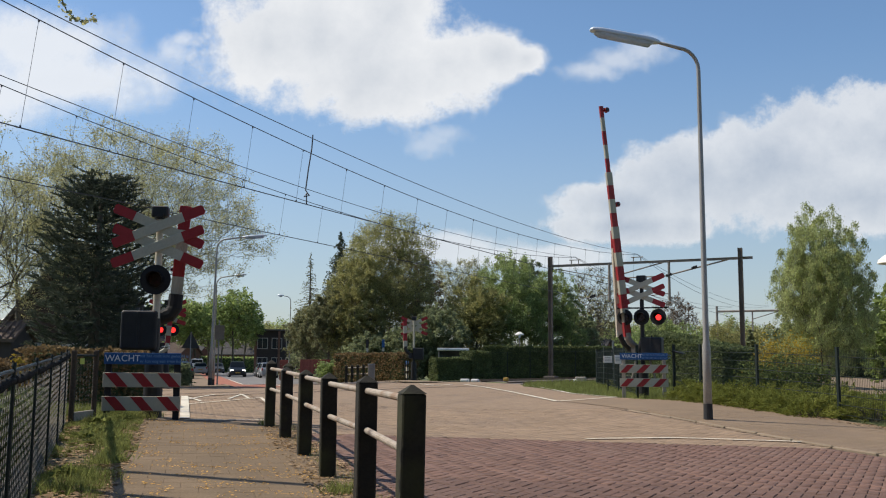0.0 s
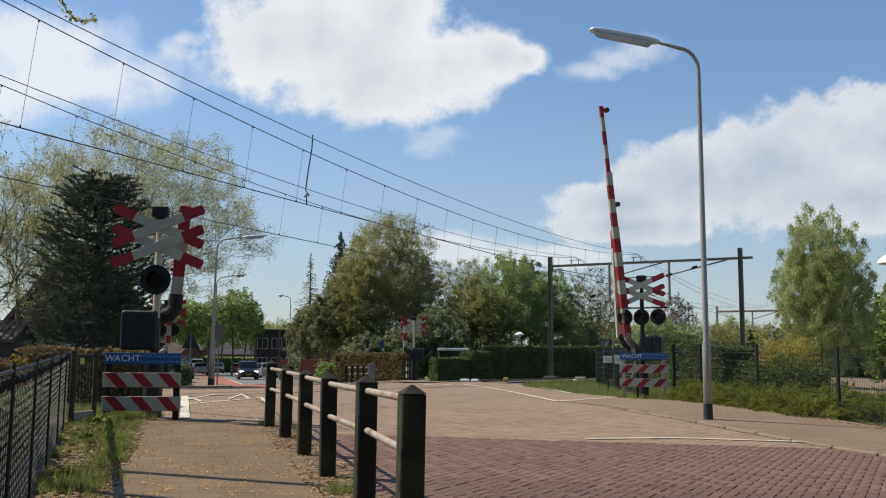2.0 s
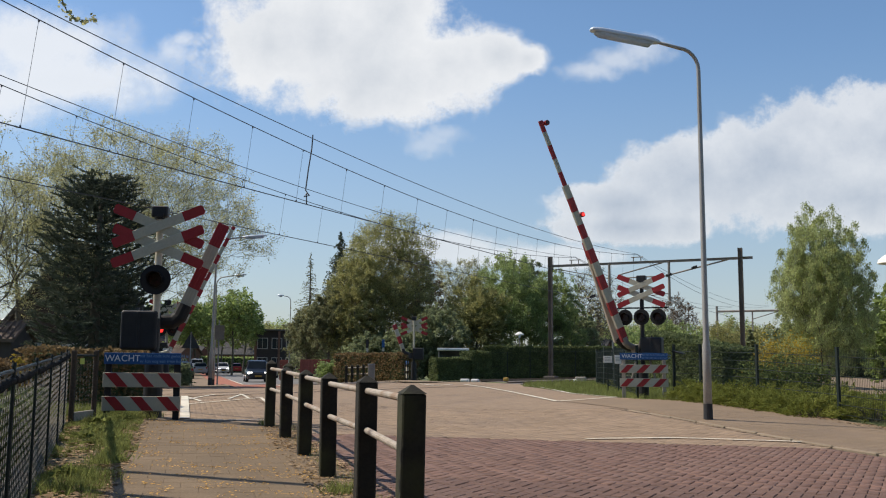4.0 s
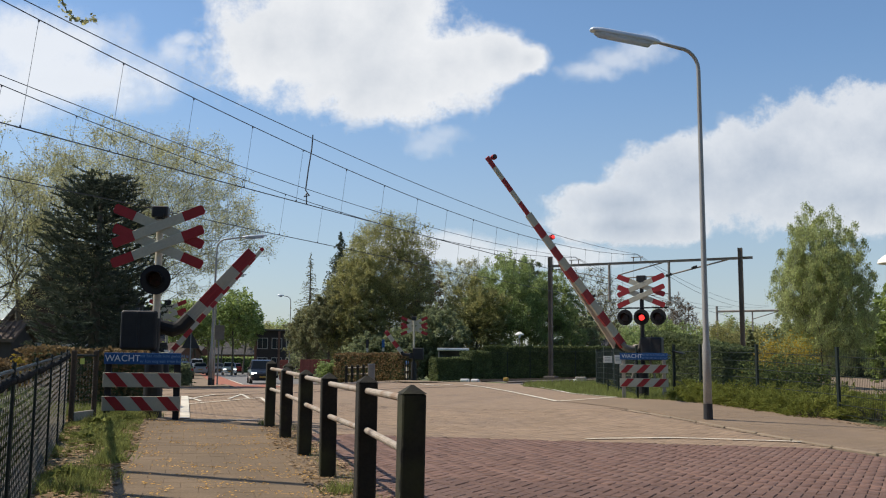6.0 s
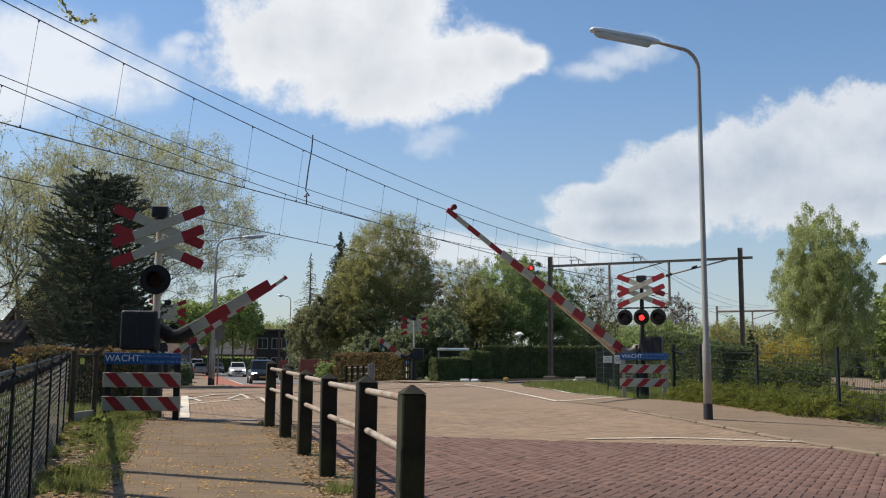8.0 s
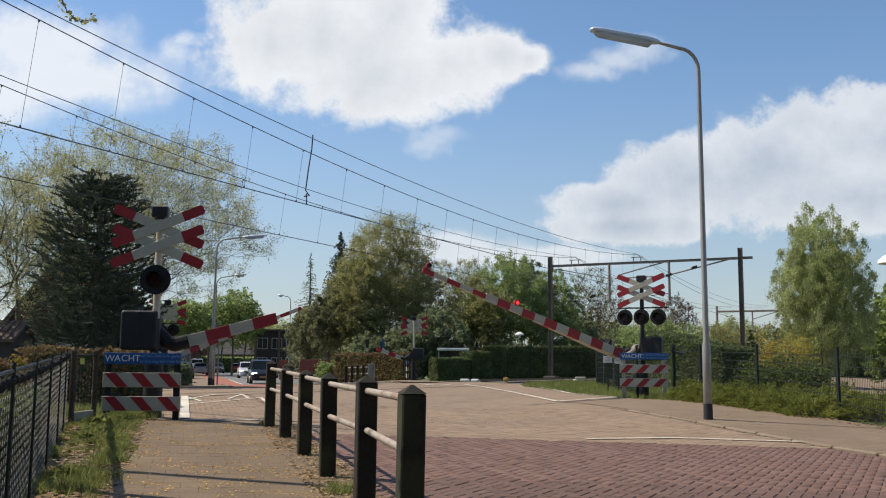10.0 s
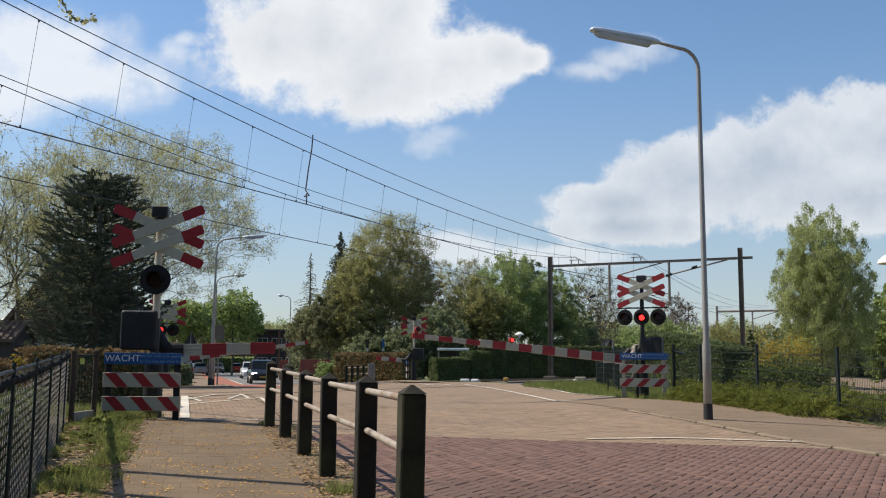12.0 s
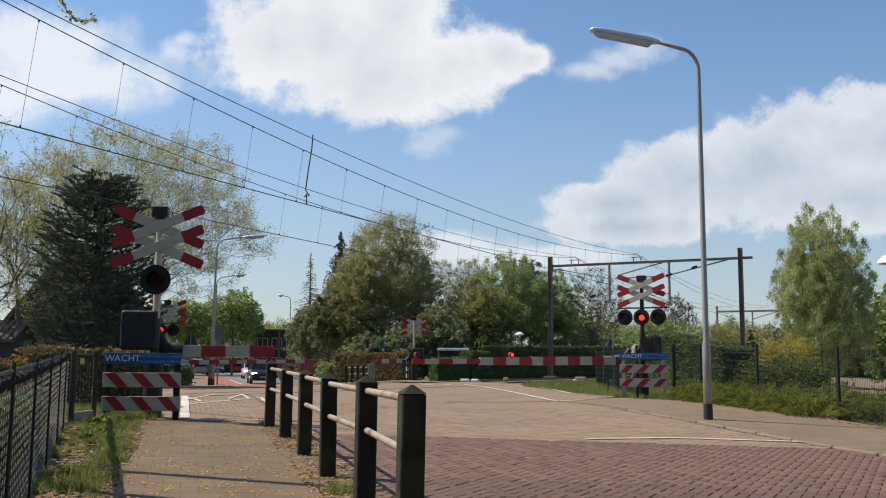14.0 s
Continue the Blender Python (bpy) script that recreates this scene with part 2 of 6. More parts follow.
def prism(bm, outline, y0, y1):
    """Extrude an outline in x and z from y0 to y1."""
    a = [bm.verts.new((x, y0, z)) for x, z in outline]
    b = [bm.verts.new((x, y1, z)) for x, z in outline]
    bm.faces.new(a)
    bm.faces.new(list(reversed(b)))
    for i in range(len(a)):
        j = (i + 1) % len(a)
        bm.faces.new((a[j], a[i], b[i], b[j]))
    bmesh.ops.recalc_face_normals(bm, faces=bm.faces)
    return bm


def disc(bm, c, r, depth, seg=24, r2=None):
    """A round plate facing -y, centred at c."""
    bmesh.ops.create_cone(bm, cap_ends=True, segments=seg, radius1=r, radius2=r if r2 is None else r2, depth=depth, matrix=Matrix.Translation(c) @ pose(0, 0, 0, -90))
    return bm


def raw(name, verts, faces, material, smooth_faces=False):
    """A mesh from arrays: verts (n, 3) and faces (m, k) of one size."""
    verts, faces = np.asarray(verts, dtype=np.float32), np.asarray(faces, dtype=np.int32)
    me = bpy.data.meshes.new(name)
    k = faces.shape[1]
    me.vertices.add(len(verts)); me.vertices.foreach_set("co", verts.ravel())
    me.loops.add(faces.size); me.loops.foreach_set("vertex_index", faces.ravel())
    me.polygons.add(len(faces)); me.polygons.foreach_set("loop_start", np.arange(0, faces.size, k, dtype=np.int32))
    me.update(calc_edges=True)
    me.materials.append(material)
    if smooth_faces:
        me.polygons.foreach_set("use_smooth", [True] * len(faces))
    return me


def leaf_cloud(rng, centres, size, aspect=1.6, droop=0.0):
    """Pointed leaves of four corners, one on each centre, each turned its own way."""
    n = len(centres)
    a = rng.normal(size=(n, 3)); a[:, 2] = a[:, 2] * .6 - droop
    a /= np.linalg.norm(a, axis=1)[:, None] + 1e-9
    b = np.cross(a, rng.normal(size=(n, 3))); b /= np.linalg.norm(b, axis=1)[:, None] + 1e-9
    s = size * rng.uniform(.6, 1.35, size=(n, 1))
    v = np.empty((n, 4, 3))
    v[:, 0] = centres - a * s * aspect / 2
    v[:, 1] = centres + b * s / 2 - a * s * .1
    v[:, 2] = centres + a * s * aspect / 2
    v[:, 3] = centres - b * s / 2 - a * s * .1
    return v.reshape(-1, 3), np.arange(4 * n).reshape(-1, 4)


def limb(rng, a, d, length, steps, wobble, lift):
    pts = [np.array(a, float)]
    d = np.array(d, float); d /= np.linalg.norm(d)
    for _ in range(steps):
        d = d + rng.normal(size=3) * wobble + np.array([0, 0, lift])
        d /= np.linalg.norm(d)
        pts.append(pts[-1] + d * length / steps)
    return pts


# ---- ground, road, path ----
def sheet(name, material, inside, xs, ys, lift, label, category="ground", kind="structure"):
    """A piece of surface that lies on the ground: cells of a grid in road coordinates, kept where inside(b, y)."""
    verts, index, faces = [], {}, []

    def vert(b, y):
        if (b, y) not in index:
            x = road_x(b, y)
            index[b, y] = len(verts)
            verts.append((x, y, ground_z(x, y) + lift))
        return index[b, y]
    for b0, b1 in zip(xs, xs[1:]):
        for y0, y1 in zip(ys, ys[1:]):
            if inside((b0 + b1) / 2, (y0 + y1) / 2):
                faces.append((vert(b0, y0), vert(b1, y0), vert(b1, y1), vert(b0, y1)))
    ob = new(name, raw(name, verts, faces, material))
    return tagged(ob, label, category, kind=kind)


def span(a, b, n):
    return [a + (b - a) * i / n for i in range(n + 1)]


GY = [-60, -30, -12] + span(-6, 46, 52) + span(48, 80, 16) + [90, 105, 130, 170, 240, 400, 800, 1600, 3500]
GX = [-3000, -1200, -500, -200, -110, -80, -60] + span(-48, 46, 94) + [55, 70, 95, 150, 300, 700, 1500, 3500]
verts = [(x, y, ground_z(x, y) - .03) for y in GY for x in GX]
W = len(GX)
ground = new("ground", raw("ground", verts, [(j * W + i, j * W + i + 1, (j + 1) * W + i + 1, (j + 1) * W + i) for j in range(len(GY) - 1) for i in range(W - 1)], M["lawn"]))
tagged(ground, "grassy ground rising to the railway", "ground", kind="structure")


def tq(x, y):
    return TNOR.x * x + TNOR.y * y


PATH_L, KERB_B = -2.2, 8.35
EDGE = ((21.0, 6.6), (24.4, 6.4), (25.07, 5.57), (26.66, 4.89), (29.4, 3.94), (36.3, 3.05), (44.0, 3.4), (60.0, 4.0))


def edge_x(y):
    """Where the paved ground ends and the grass verge begins."""
    for (ya, xa), (yb, xb) in zip(EDGE, EDGE[1:]):
        if ya <= y <= yb:
            return xa + (xb - xa) * (y - ya) / (yb - ya)
    return 6.6


YS = span(-44, 0, 11) + span(2, 30, 56) + span(31, 62, 31) + [66, 72, 80, 90, 105, 125, 150]
sheet("road", M["asphalt"], lambda b, y: 22 < y < 46, span(.25, KERB_B, 14), YS, .0, "worn brown road surface over the level crossing", "road")
sheet("road", M["asphalt"], lambda b, y: road_x(b, y) < edge_x(y) + .05, span(KERB_B, 13.0, 46), span(21.5, 47, 102), .001, "worn brown road edge beside the grass verge", "road")
sheet("road_bed", M["joint"], lambda b, y: y < 22, span(.25, KERB_B, 14), YS, -.011, "sandy joints of the brick road before the crossing", "road")
sheet("road", M["greyroad"], lambda b, y: y > 46, span(1.7, KERB_B, 8), YS, .0, "grey asphalt road beyond the railway", "road")
sheet("cycle_lane", M["redlane"], lambda b, y: y > 33, span(.25, 2.0, 3), YS, .006, "red asphalt cycle lane along the road", "cycle lane")
sheet("path_bed", M["slab"], lambda b, y: y < 15.6, span(PATH_L, .25, 6), YS, -.006, "sandy bed of the tiled footpath", "footpath")
sheet("footpath", M["asphalt"], lambda b, y: 15.6 <= y < 34, span(PATH_L, .25, 6), YS, -.004, "brown paved path across the railway", "footpath")
sheet("pavement", M["paving"], lambda b, y: y > 34, span(-3.4, .2, 6), YS, .012, "brown tiled pavement beyond the railway", "pavement")
sheet("pavement", M["paving"], lambda b, y: y < 25.5, span(KERB_B + .13, 12.05, 7), YS, .012, "brown tiled pavement beside the road", "pavement")
sheet("pavement", M["paving"], lambda b, y: 44 < y, span(KERB_B + .16, 10.5, 5), YS, .055, "tiled pavement beyond the railway", "pavement")

# kerb stones beside the pavement
kerb_root = thing("kerb", "grey concrete kerb stones between road and pavement", "kerb", kind="structure")
ks = bmesh.new()
box(ks, (0, 0, 0), (.09, .97, .22), bevel=.015)
kme = finish(ks, M["kerb"], "kerb_stone")
y = 5.5
while y < 21.6:
    x = road_x(KERB_B + .08, y)
    k = part("kerb_stone", kme, None, kerb_root, m=pose(x, y, ground_z(x, y) - .082 - .018 * smooth(18, 21.5, y), math.degrees(math.atan(ground_z(x, y + .5) - ground_z(x, y - .5))), 0, 14.9 + random.uniform(-.5, .5)))
    y += .965
for side, y0, y1 in ((.12, 34.5, 62), (KERB_B + .08, 45, 70)):
    y = y0
    while y < y1:
        x = road_x(side, y)
        part("kerb_stone", kme, None, kerb_root, m=pose(x, y, ground_z(x, y) - .072, 0, 0, 14.9))
        y += .965

# ---- white road markings ----

def marking(pts, width, label="white painted line on the road"):
    """A painted stripe that follows the ground along a broken line."""
    v, f = [], []
    for (xa, ya), (xb, yb) in zip(pts, pts[1:]):
        n = max(1, int(math.hypot(xb - xa, yb - ya) / .5))
        d = Vector((xb - xa, yb - ya, 0)).normalized()
        s = Vector((-d.y, d.x, 0)) * width / 2
        start = len(v)
        for i in range(n + 1):
            x, y = xa + (xb - xa) * i / n, ya + (yb - ya) * i / n
            for sg in (-1, 1):
                v.append((x + s.x * sg, y + s.y * sg, ground_z(x, y) + .016))
        f += [(start + 2 * i, start + 2 * i + 1, start + 2 * i + 3, start + 2 * i + 2) for i in range(n)]
    ob = new("road_marking", raw("road_marking", v, f, M["roadpaint"]))
    return tagged(ob, label, "road marking", "road markings", "structure")


def on_ground(px, py):
    """Where the bearing of a picture point meets the ground."""
    r = radians(.4)
    dx, dy = (px - 784), (441 - py)
    dx, dy = dx * math.cos(r) - dy * math.sin(r), dx * math.sin(r) + dy * math.cos(r)
    p = math.atan(207 / LENS)
    way = Vector((dx / LENS, math.cos(p) - math.sin(p) * dy / LENS, math.sin(p) + math.cos(p) * dy / LENS))
    t = 4.0
    while t < 300:
        if EYE[2] + way.z * t <= ground_z(way.x * t, way.y * t):
            break
        t += .03
    return way.x * t, way.y * t


marking([on_ground(1036, 778), on_ground(1190, 776), on_ground(1440, 784)], .11)
marking([on_ground(822, 681), on_ground(985, 711), on_ground(1094, 704)], .13)
marking([on_ground(925, 682), on_ground(1010, 697), on_ground(1094, 704)], .10, "thin white edge line beside the grass verge")
marking([on_ground(326, 745), on_ground(470, 745)], .10, "worn white stop line across the footpath")
marking([on_ground(327, 742), on_ground(327, 702)], .16, "broad white edge strip beside the barrier")
marking([on_ground(334, 716), on_ground(462, 705), on_ground(473, 714)], .075, "white hatching lines on the crossing")
marking([on_ground(332, 704), on_ground(355, 711)], .075, "white hatching lines on the crossing")
marking([on_ground(330, 708), on_ground(380, 699), on_ground(430, 698)], .075, "white hatching lines on the crossing")
marking([on_ground(405, 707), on_ground(428, 699), on_ground(440, 706)], .075, "white hatching lines on the crossing")
marking([on_ground(742, 680), on_ground(770, 683), on_ground(800, 681)], .13, "white hatching lines beyond the tracks")
marking([(road_x(2.05, y), y) for y in (34, 40, 50, 62, 80)], .12, "white line beside the red cycle lane")

# ---- tracks ----
for n_, off in zip((1, 2), TRACKS):
    v, f = [], []
    for i, s in enumerate(span(-70, 190, 52)):
        c = TDIR * s + TNOR * off
        for o, z in ((-1.9, -.06), (-1.35, -.012), (1.35, -.012), (1.9, -.06)):
            p = c + TNOR * o
            v.append((p.x, p.y, RAIL_Z + z))
        if i:
            a = 4 * i
            mid = TDIR * (s - 2.5) + TNOR * off
            b = mid.x - 1.42 - RS * mid.y
            if not -3.8 < b < 12.5:
                f += [(a - 4 + k, a - 3 + k, a + 1 + k, a + k) for k in range(3)]
    bed = tagged(new("ballast_bed", raw("ballast_bed", v, f, M["ballast"])), "brown crushed-stone ballast under the rails", "ballast", kind="stuff")
    track = thing("railway_track", "rusty steel rails on concrete sleepers crossing the road", "railway track", group="tracks", kind="structure")
    for side in (-.75, .75):
        bm = bmesh.new()
        q = TNOR * (off + side)
        turn_ = (13.6 - (q.x - 1.42 - RS * q.y)) / (TDIR.x - RS * TDIR.y)
        for s0, s1, up in ((-70, turn_, -.02), (turn_, 190, .035)):
            c = TDIR * (s0 + s1) / 2 + q
            m = Matrix.Translation((c.x, c.y, RAIL_Z + up)) @ pose(0, 0, 0, 0, 0, -27)
            box(bm, (0, 0, 0), (.07, s1 - s0, .04), m)
            box(bm, (0, 0, -.06), (.025, s1 - s0, .09), m)
        part("rail", bm, M["steelrail"], track)
    sl = finish(bx((0, 0, 0), (2.5, .26, .16), bevel=.02), M["concrete"], "sleeper")
    for i in range(60):
        p = TDIR * (36 + i * .62) + TNOR * off
        part("sleeper", sl, None, track, m=pose(p.x, p.y, RAIL_Z - .17, 0, 0, -27))

# ---- clouds ----
def cloud_material(name, seed, blobs, gloom, soft=.22, glow_=.95, thick=1.0, rag=1.5, grain=.010):
    """Soft white cloud: overlapping round lobes with ragged edges, clear between them."""
    m, n, l, b = nodes_of(name)
    n.remove(b)
    co = n.new("ShaderNodeTexCoord").outputs["Object"]
    w = n.new("ShaderNodeTexNoise"); w.inputs["Scale"].default_value = grain; w.inputs["Detail"].default_value = 9; w.inputs["Roughness"].default_value = .62
    off = n.new("ShaderNodeVectorMath"); off.operation = "ADD"; off.inputs[1].default_value = (seed * 371.0, seed * 113.0, seed * 57.0)
    l.new(co, off.inputs[0]); l.new(off.outputs[0], w.inputs["Vector"])
    total = None
    for (x, z, rx, rz) in blobs:
        mp = n.new("ShaderNodeVectorMath"); mp.operation = "SUBTRACT"; mp.inputs[1].default_value = (x, z, 0)
        l.new(co, mp.inputs[0])
        sc = n.new("ShaderNodeVectorMath"); sc.operation = "MULTIPLY"; sc.inputs[1].default_value = (1 / rx, 1 / rz, 0)
        l.new(mp.outputs[0], sc.inputs[0])
        ln = n.new("ShaderNodeVectorMath"); ln.operation = "LENGTH"
        l.new(sc.outputs[0], ln.inputs[0])
        if total is None:
            total = ln.outputs["Value"]
        else:
            mn = n.new("ShaderNodeMath"); mn.operation = "SMOOTH_MIN"; mn.inputs[2].default_value = .35
            l.new(total, mn.inputs[0]); l.new(ln.outputs["Value"], mn.inputs[1]); total = mn.outputs[0]
    ad = n.new("ShaderNodeMath"); ad.operation = "MULTIPLY_ADD"; ad.inputs[1].default_value = rag
    l.new(w.outputs[0], ad.inputs[0]); l.new(total, ad.inputs[2])
    al = n.new("ShaderNodeMapRange"); al.interpolation_type = "SMOOTHSTEP"
    edge = .95 + .5 * rag
    al.inputs["From Min"].default_value, al.inputs["From Max"].default_value = edge + soft, edge - soft
    al.inputs["To Max"].default_value = thick
    l.new(ad.outputs[0], al.inputs["Value"])
    core = n.new("ShaderNodeMapRange"); core.inputs["From Min"].default_value, core.inputs["From Max"].default_value = 1.5, .25
    w2 = n.new("ShaderNodeTexNoise"); w2.inputs["Scale"].default_value = .0045; w2.inputs["Detail"].default_value = 7; w2.inputs["Roughness"].default_value = .58
    l.new(off.outputs[0], w2.inputs["Vector"])
    dk = n.new("ShaderNodeMath"); dk.operation = "MULTIPLY_ADD"; dk.inputs[1].default_value = -1.6
    l.new(w2.outputs[0], dk.inputs[0]); l.new(ad.outputs[0], dk.inputs[2])
    sh = n.new("ShaderNodeMath"); sh.operation = "ADD"; sh.inputs[1].default_value = .75
    l.new(dk.outputs[0], sh.inputs[0]); l.new(sh.outputs[0], core.inputs["Value"])
    cm = n.new("ShaderNodeMix"); cm.data_type = "RGBA"
    cm.inputs[6].default_value, cm.inputs[7].default_value = (.93, .95, .98, 1), gloom
    l.new(core.outputs[0], cm.inputs[0])
    em = n.new("ShaderNodeEmission"); l.new(cm.outputs[2], em.inputs[0]); em.inputs[1].default_value = glow_
    tr = n.new("ShaderNodeBsdfTransparent")
    ms = n.new("ShaderNodeMixShader")
    l.new(al.outputs[0], ms.inputs[0]); l.new(tr.outputs[0], ms.inputs[1]); l.new(em.outputs[0], ms.inputs[2])
    l.new(ms.outputs[0], n["Material Output"].inputs[0])
    return m


CLOUD_D = 2400.0


def cloud(px, py, w, h, blobs, seed, gloom, far=0.0, soft=.22, glow_=.95, thick=1.0, rag=1.5, grain=.010):
    """A cloud bank far away: its lobes in hundredths of the view, on a sheet that faces the crossing."""
    d = CLOUD_D + far
    k = d / LENS
    m = VIEW @ Matrix.Translation(((px - 784) * k, (441 - py) * k, -d))
    bm = bmesh.new()
    bmesh.ops.create_grid(bm, x_segments=8, y_segments=8, size=.5, matrix=Matrix.Diagonal((w * k, h * k, 1, 1)))
    me = finish(bm, cloud_material("cloud", seed, [(x * k, y * k, rx * k, ry * k) for x, y, rx, ry in blobs], gloom, soft, glow_, thick, rag, grain), "cloud")
    ob = new("cloud", me)
    ob.matrix_basis = m
    tagged(ob, "white fair-weather cumulus cloud in the blue sky", "cloud", "clouds", "structure")
    return ob, m, k


CLOUDS = [
    (cloud(640, 90, 1200, 700, [(-50, 20, 225, 125), (-160, 6, 128, 85), (45, 60, 102, 150), (25, -50, 205, 78), (150, -22, 110, 62), (235, -8, 78, 52), (290, -14, 42, 30)], 1, (.70, .745, .81, 1), soft=.26, glow_=.91, rag=1.35, grain=.011), 9),
    (cloud(1330, 290, 1500, 800, [(230, 40, 250, 100), (60, -5, 200, 95), (-110, -28, 150, 78), (-235, -72, 125, 44), (-215, -112, 160, 36), (200, -60, 300, 70)], 2, (.52, .585, .69, 1), 60, .16, .86, .82, 1.2, .010), -8),
    (cloud(60, 110, 700, 500, [(0, 30, 150, 55), (60, -30, 190, 52), (-80, -60, 130, 45)], 3, (.90, .92, .95, 1), 120, .55, .95, .85), 4),
    (cloud(770, 425, 700, 300, [(0, -15, 130, 28), (120, -30, 120, 18), (230, -30, 110, 22)], 4, (.86, .88, .91, 1), 180, .4, .9, .7), 2),
    (cloud(775, 248, 400, 200, [(-18, -10, 34, 18), (14, 10, 30, 13), (-5, 0, 30, 14)], 5, (.9, .93, .97, 1), 240, .75, .93, .38, 2.2, .022), -3),
    (cloud(1090, 108, 500, 260, [(50, 18, 38, 22), (5, 0, 44, 18), (-40, -16, 44, 16)], 6, (.9, .93, .97, 1), 300, .75, .93, .55, 2.0, .018), -3),
    (cloud(310, 85, 300, 200, [(-5, -6, 28, 16), (14, 14, 20, 12)], 7, (.9, .93, .97, 1), 360, .75, .95, .6, 2.0, .02), 3),
]


def haze():
    """Painted haze: a glowing, fading ring low over the horizon, far behind everything."""
    m, n, l, b_ = nodes_of("painted_horizon_haze")
    n.remove(b_)
    co = n.new("ShaderNodeTexCoord").outputs["Object"]
    sp = n.new("ShaderNodeSeparateXYZ"); l.new(co, sp.inputs[0])
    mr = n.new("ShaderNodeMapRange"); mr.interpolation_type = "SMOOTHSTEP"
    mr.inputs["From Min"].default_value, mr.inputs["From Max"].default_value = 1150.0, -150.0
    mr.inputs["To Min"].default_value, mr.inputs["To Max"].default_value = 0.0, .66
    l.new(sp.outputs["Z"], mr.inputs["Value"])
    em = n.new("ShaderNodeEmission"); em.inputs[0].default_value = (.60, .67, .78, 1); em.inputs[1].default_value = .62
    tr = n.new("ShaderNodeBsdfTransparent"); ms = n.new("ShaderNodeMixShader")
    l.new(mr.outputs[0], ms.inputs[0]); l.new(tr.outputs[0], ms.inputs[1]); l.new(em.outputs[0], ms.inputs[2])
    l.new(ms.outputs[0], n["Material Output"].inputs[0])
    v, f = [], []
    for i in range(49):
        a = 2 * math.pi * i / 48
        v += [(3300 * math.sin(a), 3300 * math.cos(a), -60), (3300 * math.sin(a), 3300 * math.cos(a), 1200)]
        if i:
            f.append((2 * i - 2, 2 * i, 2 * i + 1, 2 * i - 1))
    tagged(new("backdrop", raw("backdrop", v, f, m)), "glowing sheet painted as pale blue haze along the horizon", "sky", kind="structure")


haze()


# ---- level crossing signals, barriers and boards ----
ARM_LAMPS = {}


def lamp(parent, x, z, y=-.16, r=.25, lit_r=.112):
    """A round black shield with a hood and a red lens; the light behind the lens comes forward when it is on."""
    bm = bmesh.new()
    disc(bm, (0, .0, 0), r, .03, 32)
    disc(bm, (0, .10, 0), r * .62, .18, 20, r * .5)
    rim = bmesh.ops.create_cone(bm, cap_ends=False, segments=24, radius1=.135, radius2=.135, depth=.05, matrix=Matrix.Translation((0, -.035, 0)) @ pose(0, 0, 0, -90))
    shield = part("signal_lamp", bm, M["mattblack"], parent, "round black signal lamp", m=pose(x, y, z))
    # visor over the lens
    vz = bmesh.new()
    a = [2 * math.pi * (k / 16) for k in range(-1, 10)]
    rows = []
    for yy, rr in ((-.02, .135), (-.20, .128)):
        rows.append([vz.verts.new((math.cos(t) * rr, yy + (.06 if yy < -.1 and not 1 < k < 9 else 0), math.sin(t) * rr)) for k, t in enumerate(a)])
    for k in range(len(a) - 1):
        vz.faces.new((rows[0][k], rows[0][k + 1], rows[1][k + 1], rows[1][k]))
    bmesh.ops.solidify(vz, geom=vz.faces[:], thickness=.006)
    part("hood", vz, M["mattblack"], shield)
    part("lens", disc(bmesh.new(), (0, -.022, 0), .118, .014, 24), M["lens"], shield, "dark red lens")
    lt = part("light", disc(bmesh.new(), ((.112 - lit_r) * .5, 0, (lit_r - .112) * .5), lit_r, .01, 24), M["lit"], shield, "glowing red light", m=pose(0, .05, 0))
    return lt


def cross_board(parent, x, z, y, angle, length=1.62, width=.165):
    """A board of a warning cross: white with red ends, on a thin sheet."""
    m = pose(x, y, z, 0, angle, 0)
    red = .37
    w = part("cross_board", bx((0, 0, 0), (length - 2 * red, .022, width), bevel=.004), M["white"], parent, "white cross board with red ends", m=m)
    for sx in (-1, 1):
        bm = bmesh.new()
        o = length / 2 - red
        pts = [(o, -width / 2), (length / 2 - .03, -width / 2), (length / 2, -width / 2 + .03), (length / 2, width / 2 - .03), (length / 2 - .03, width / 2), (o, width / 2)]
        prism(bm, [(sx * px, pz) for px, pz in pts], -.011, .011)
        part("red_end", bm, M["red"], w)
    return w


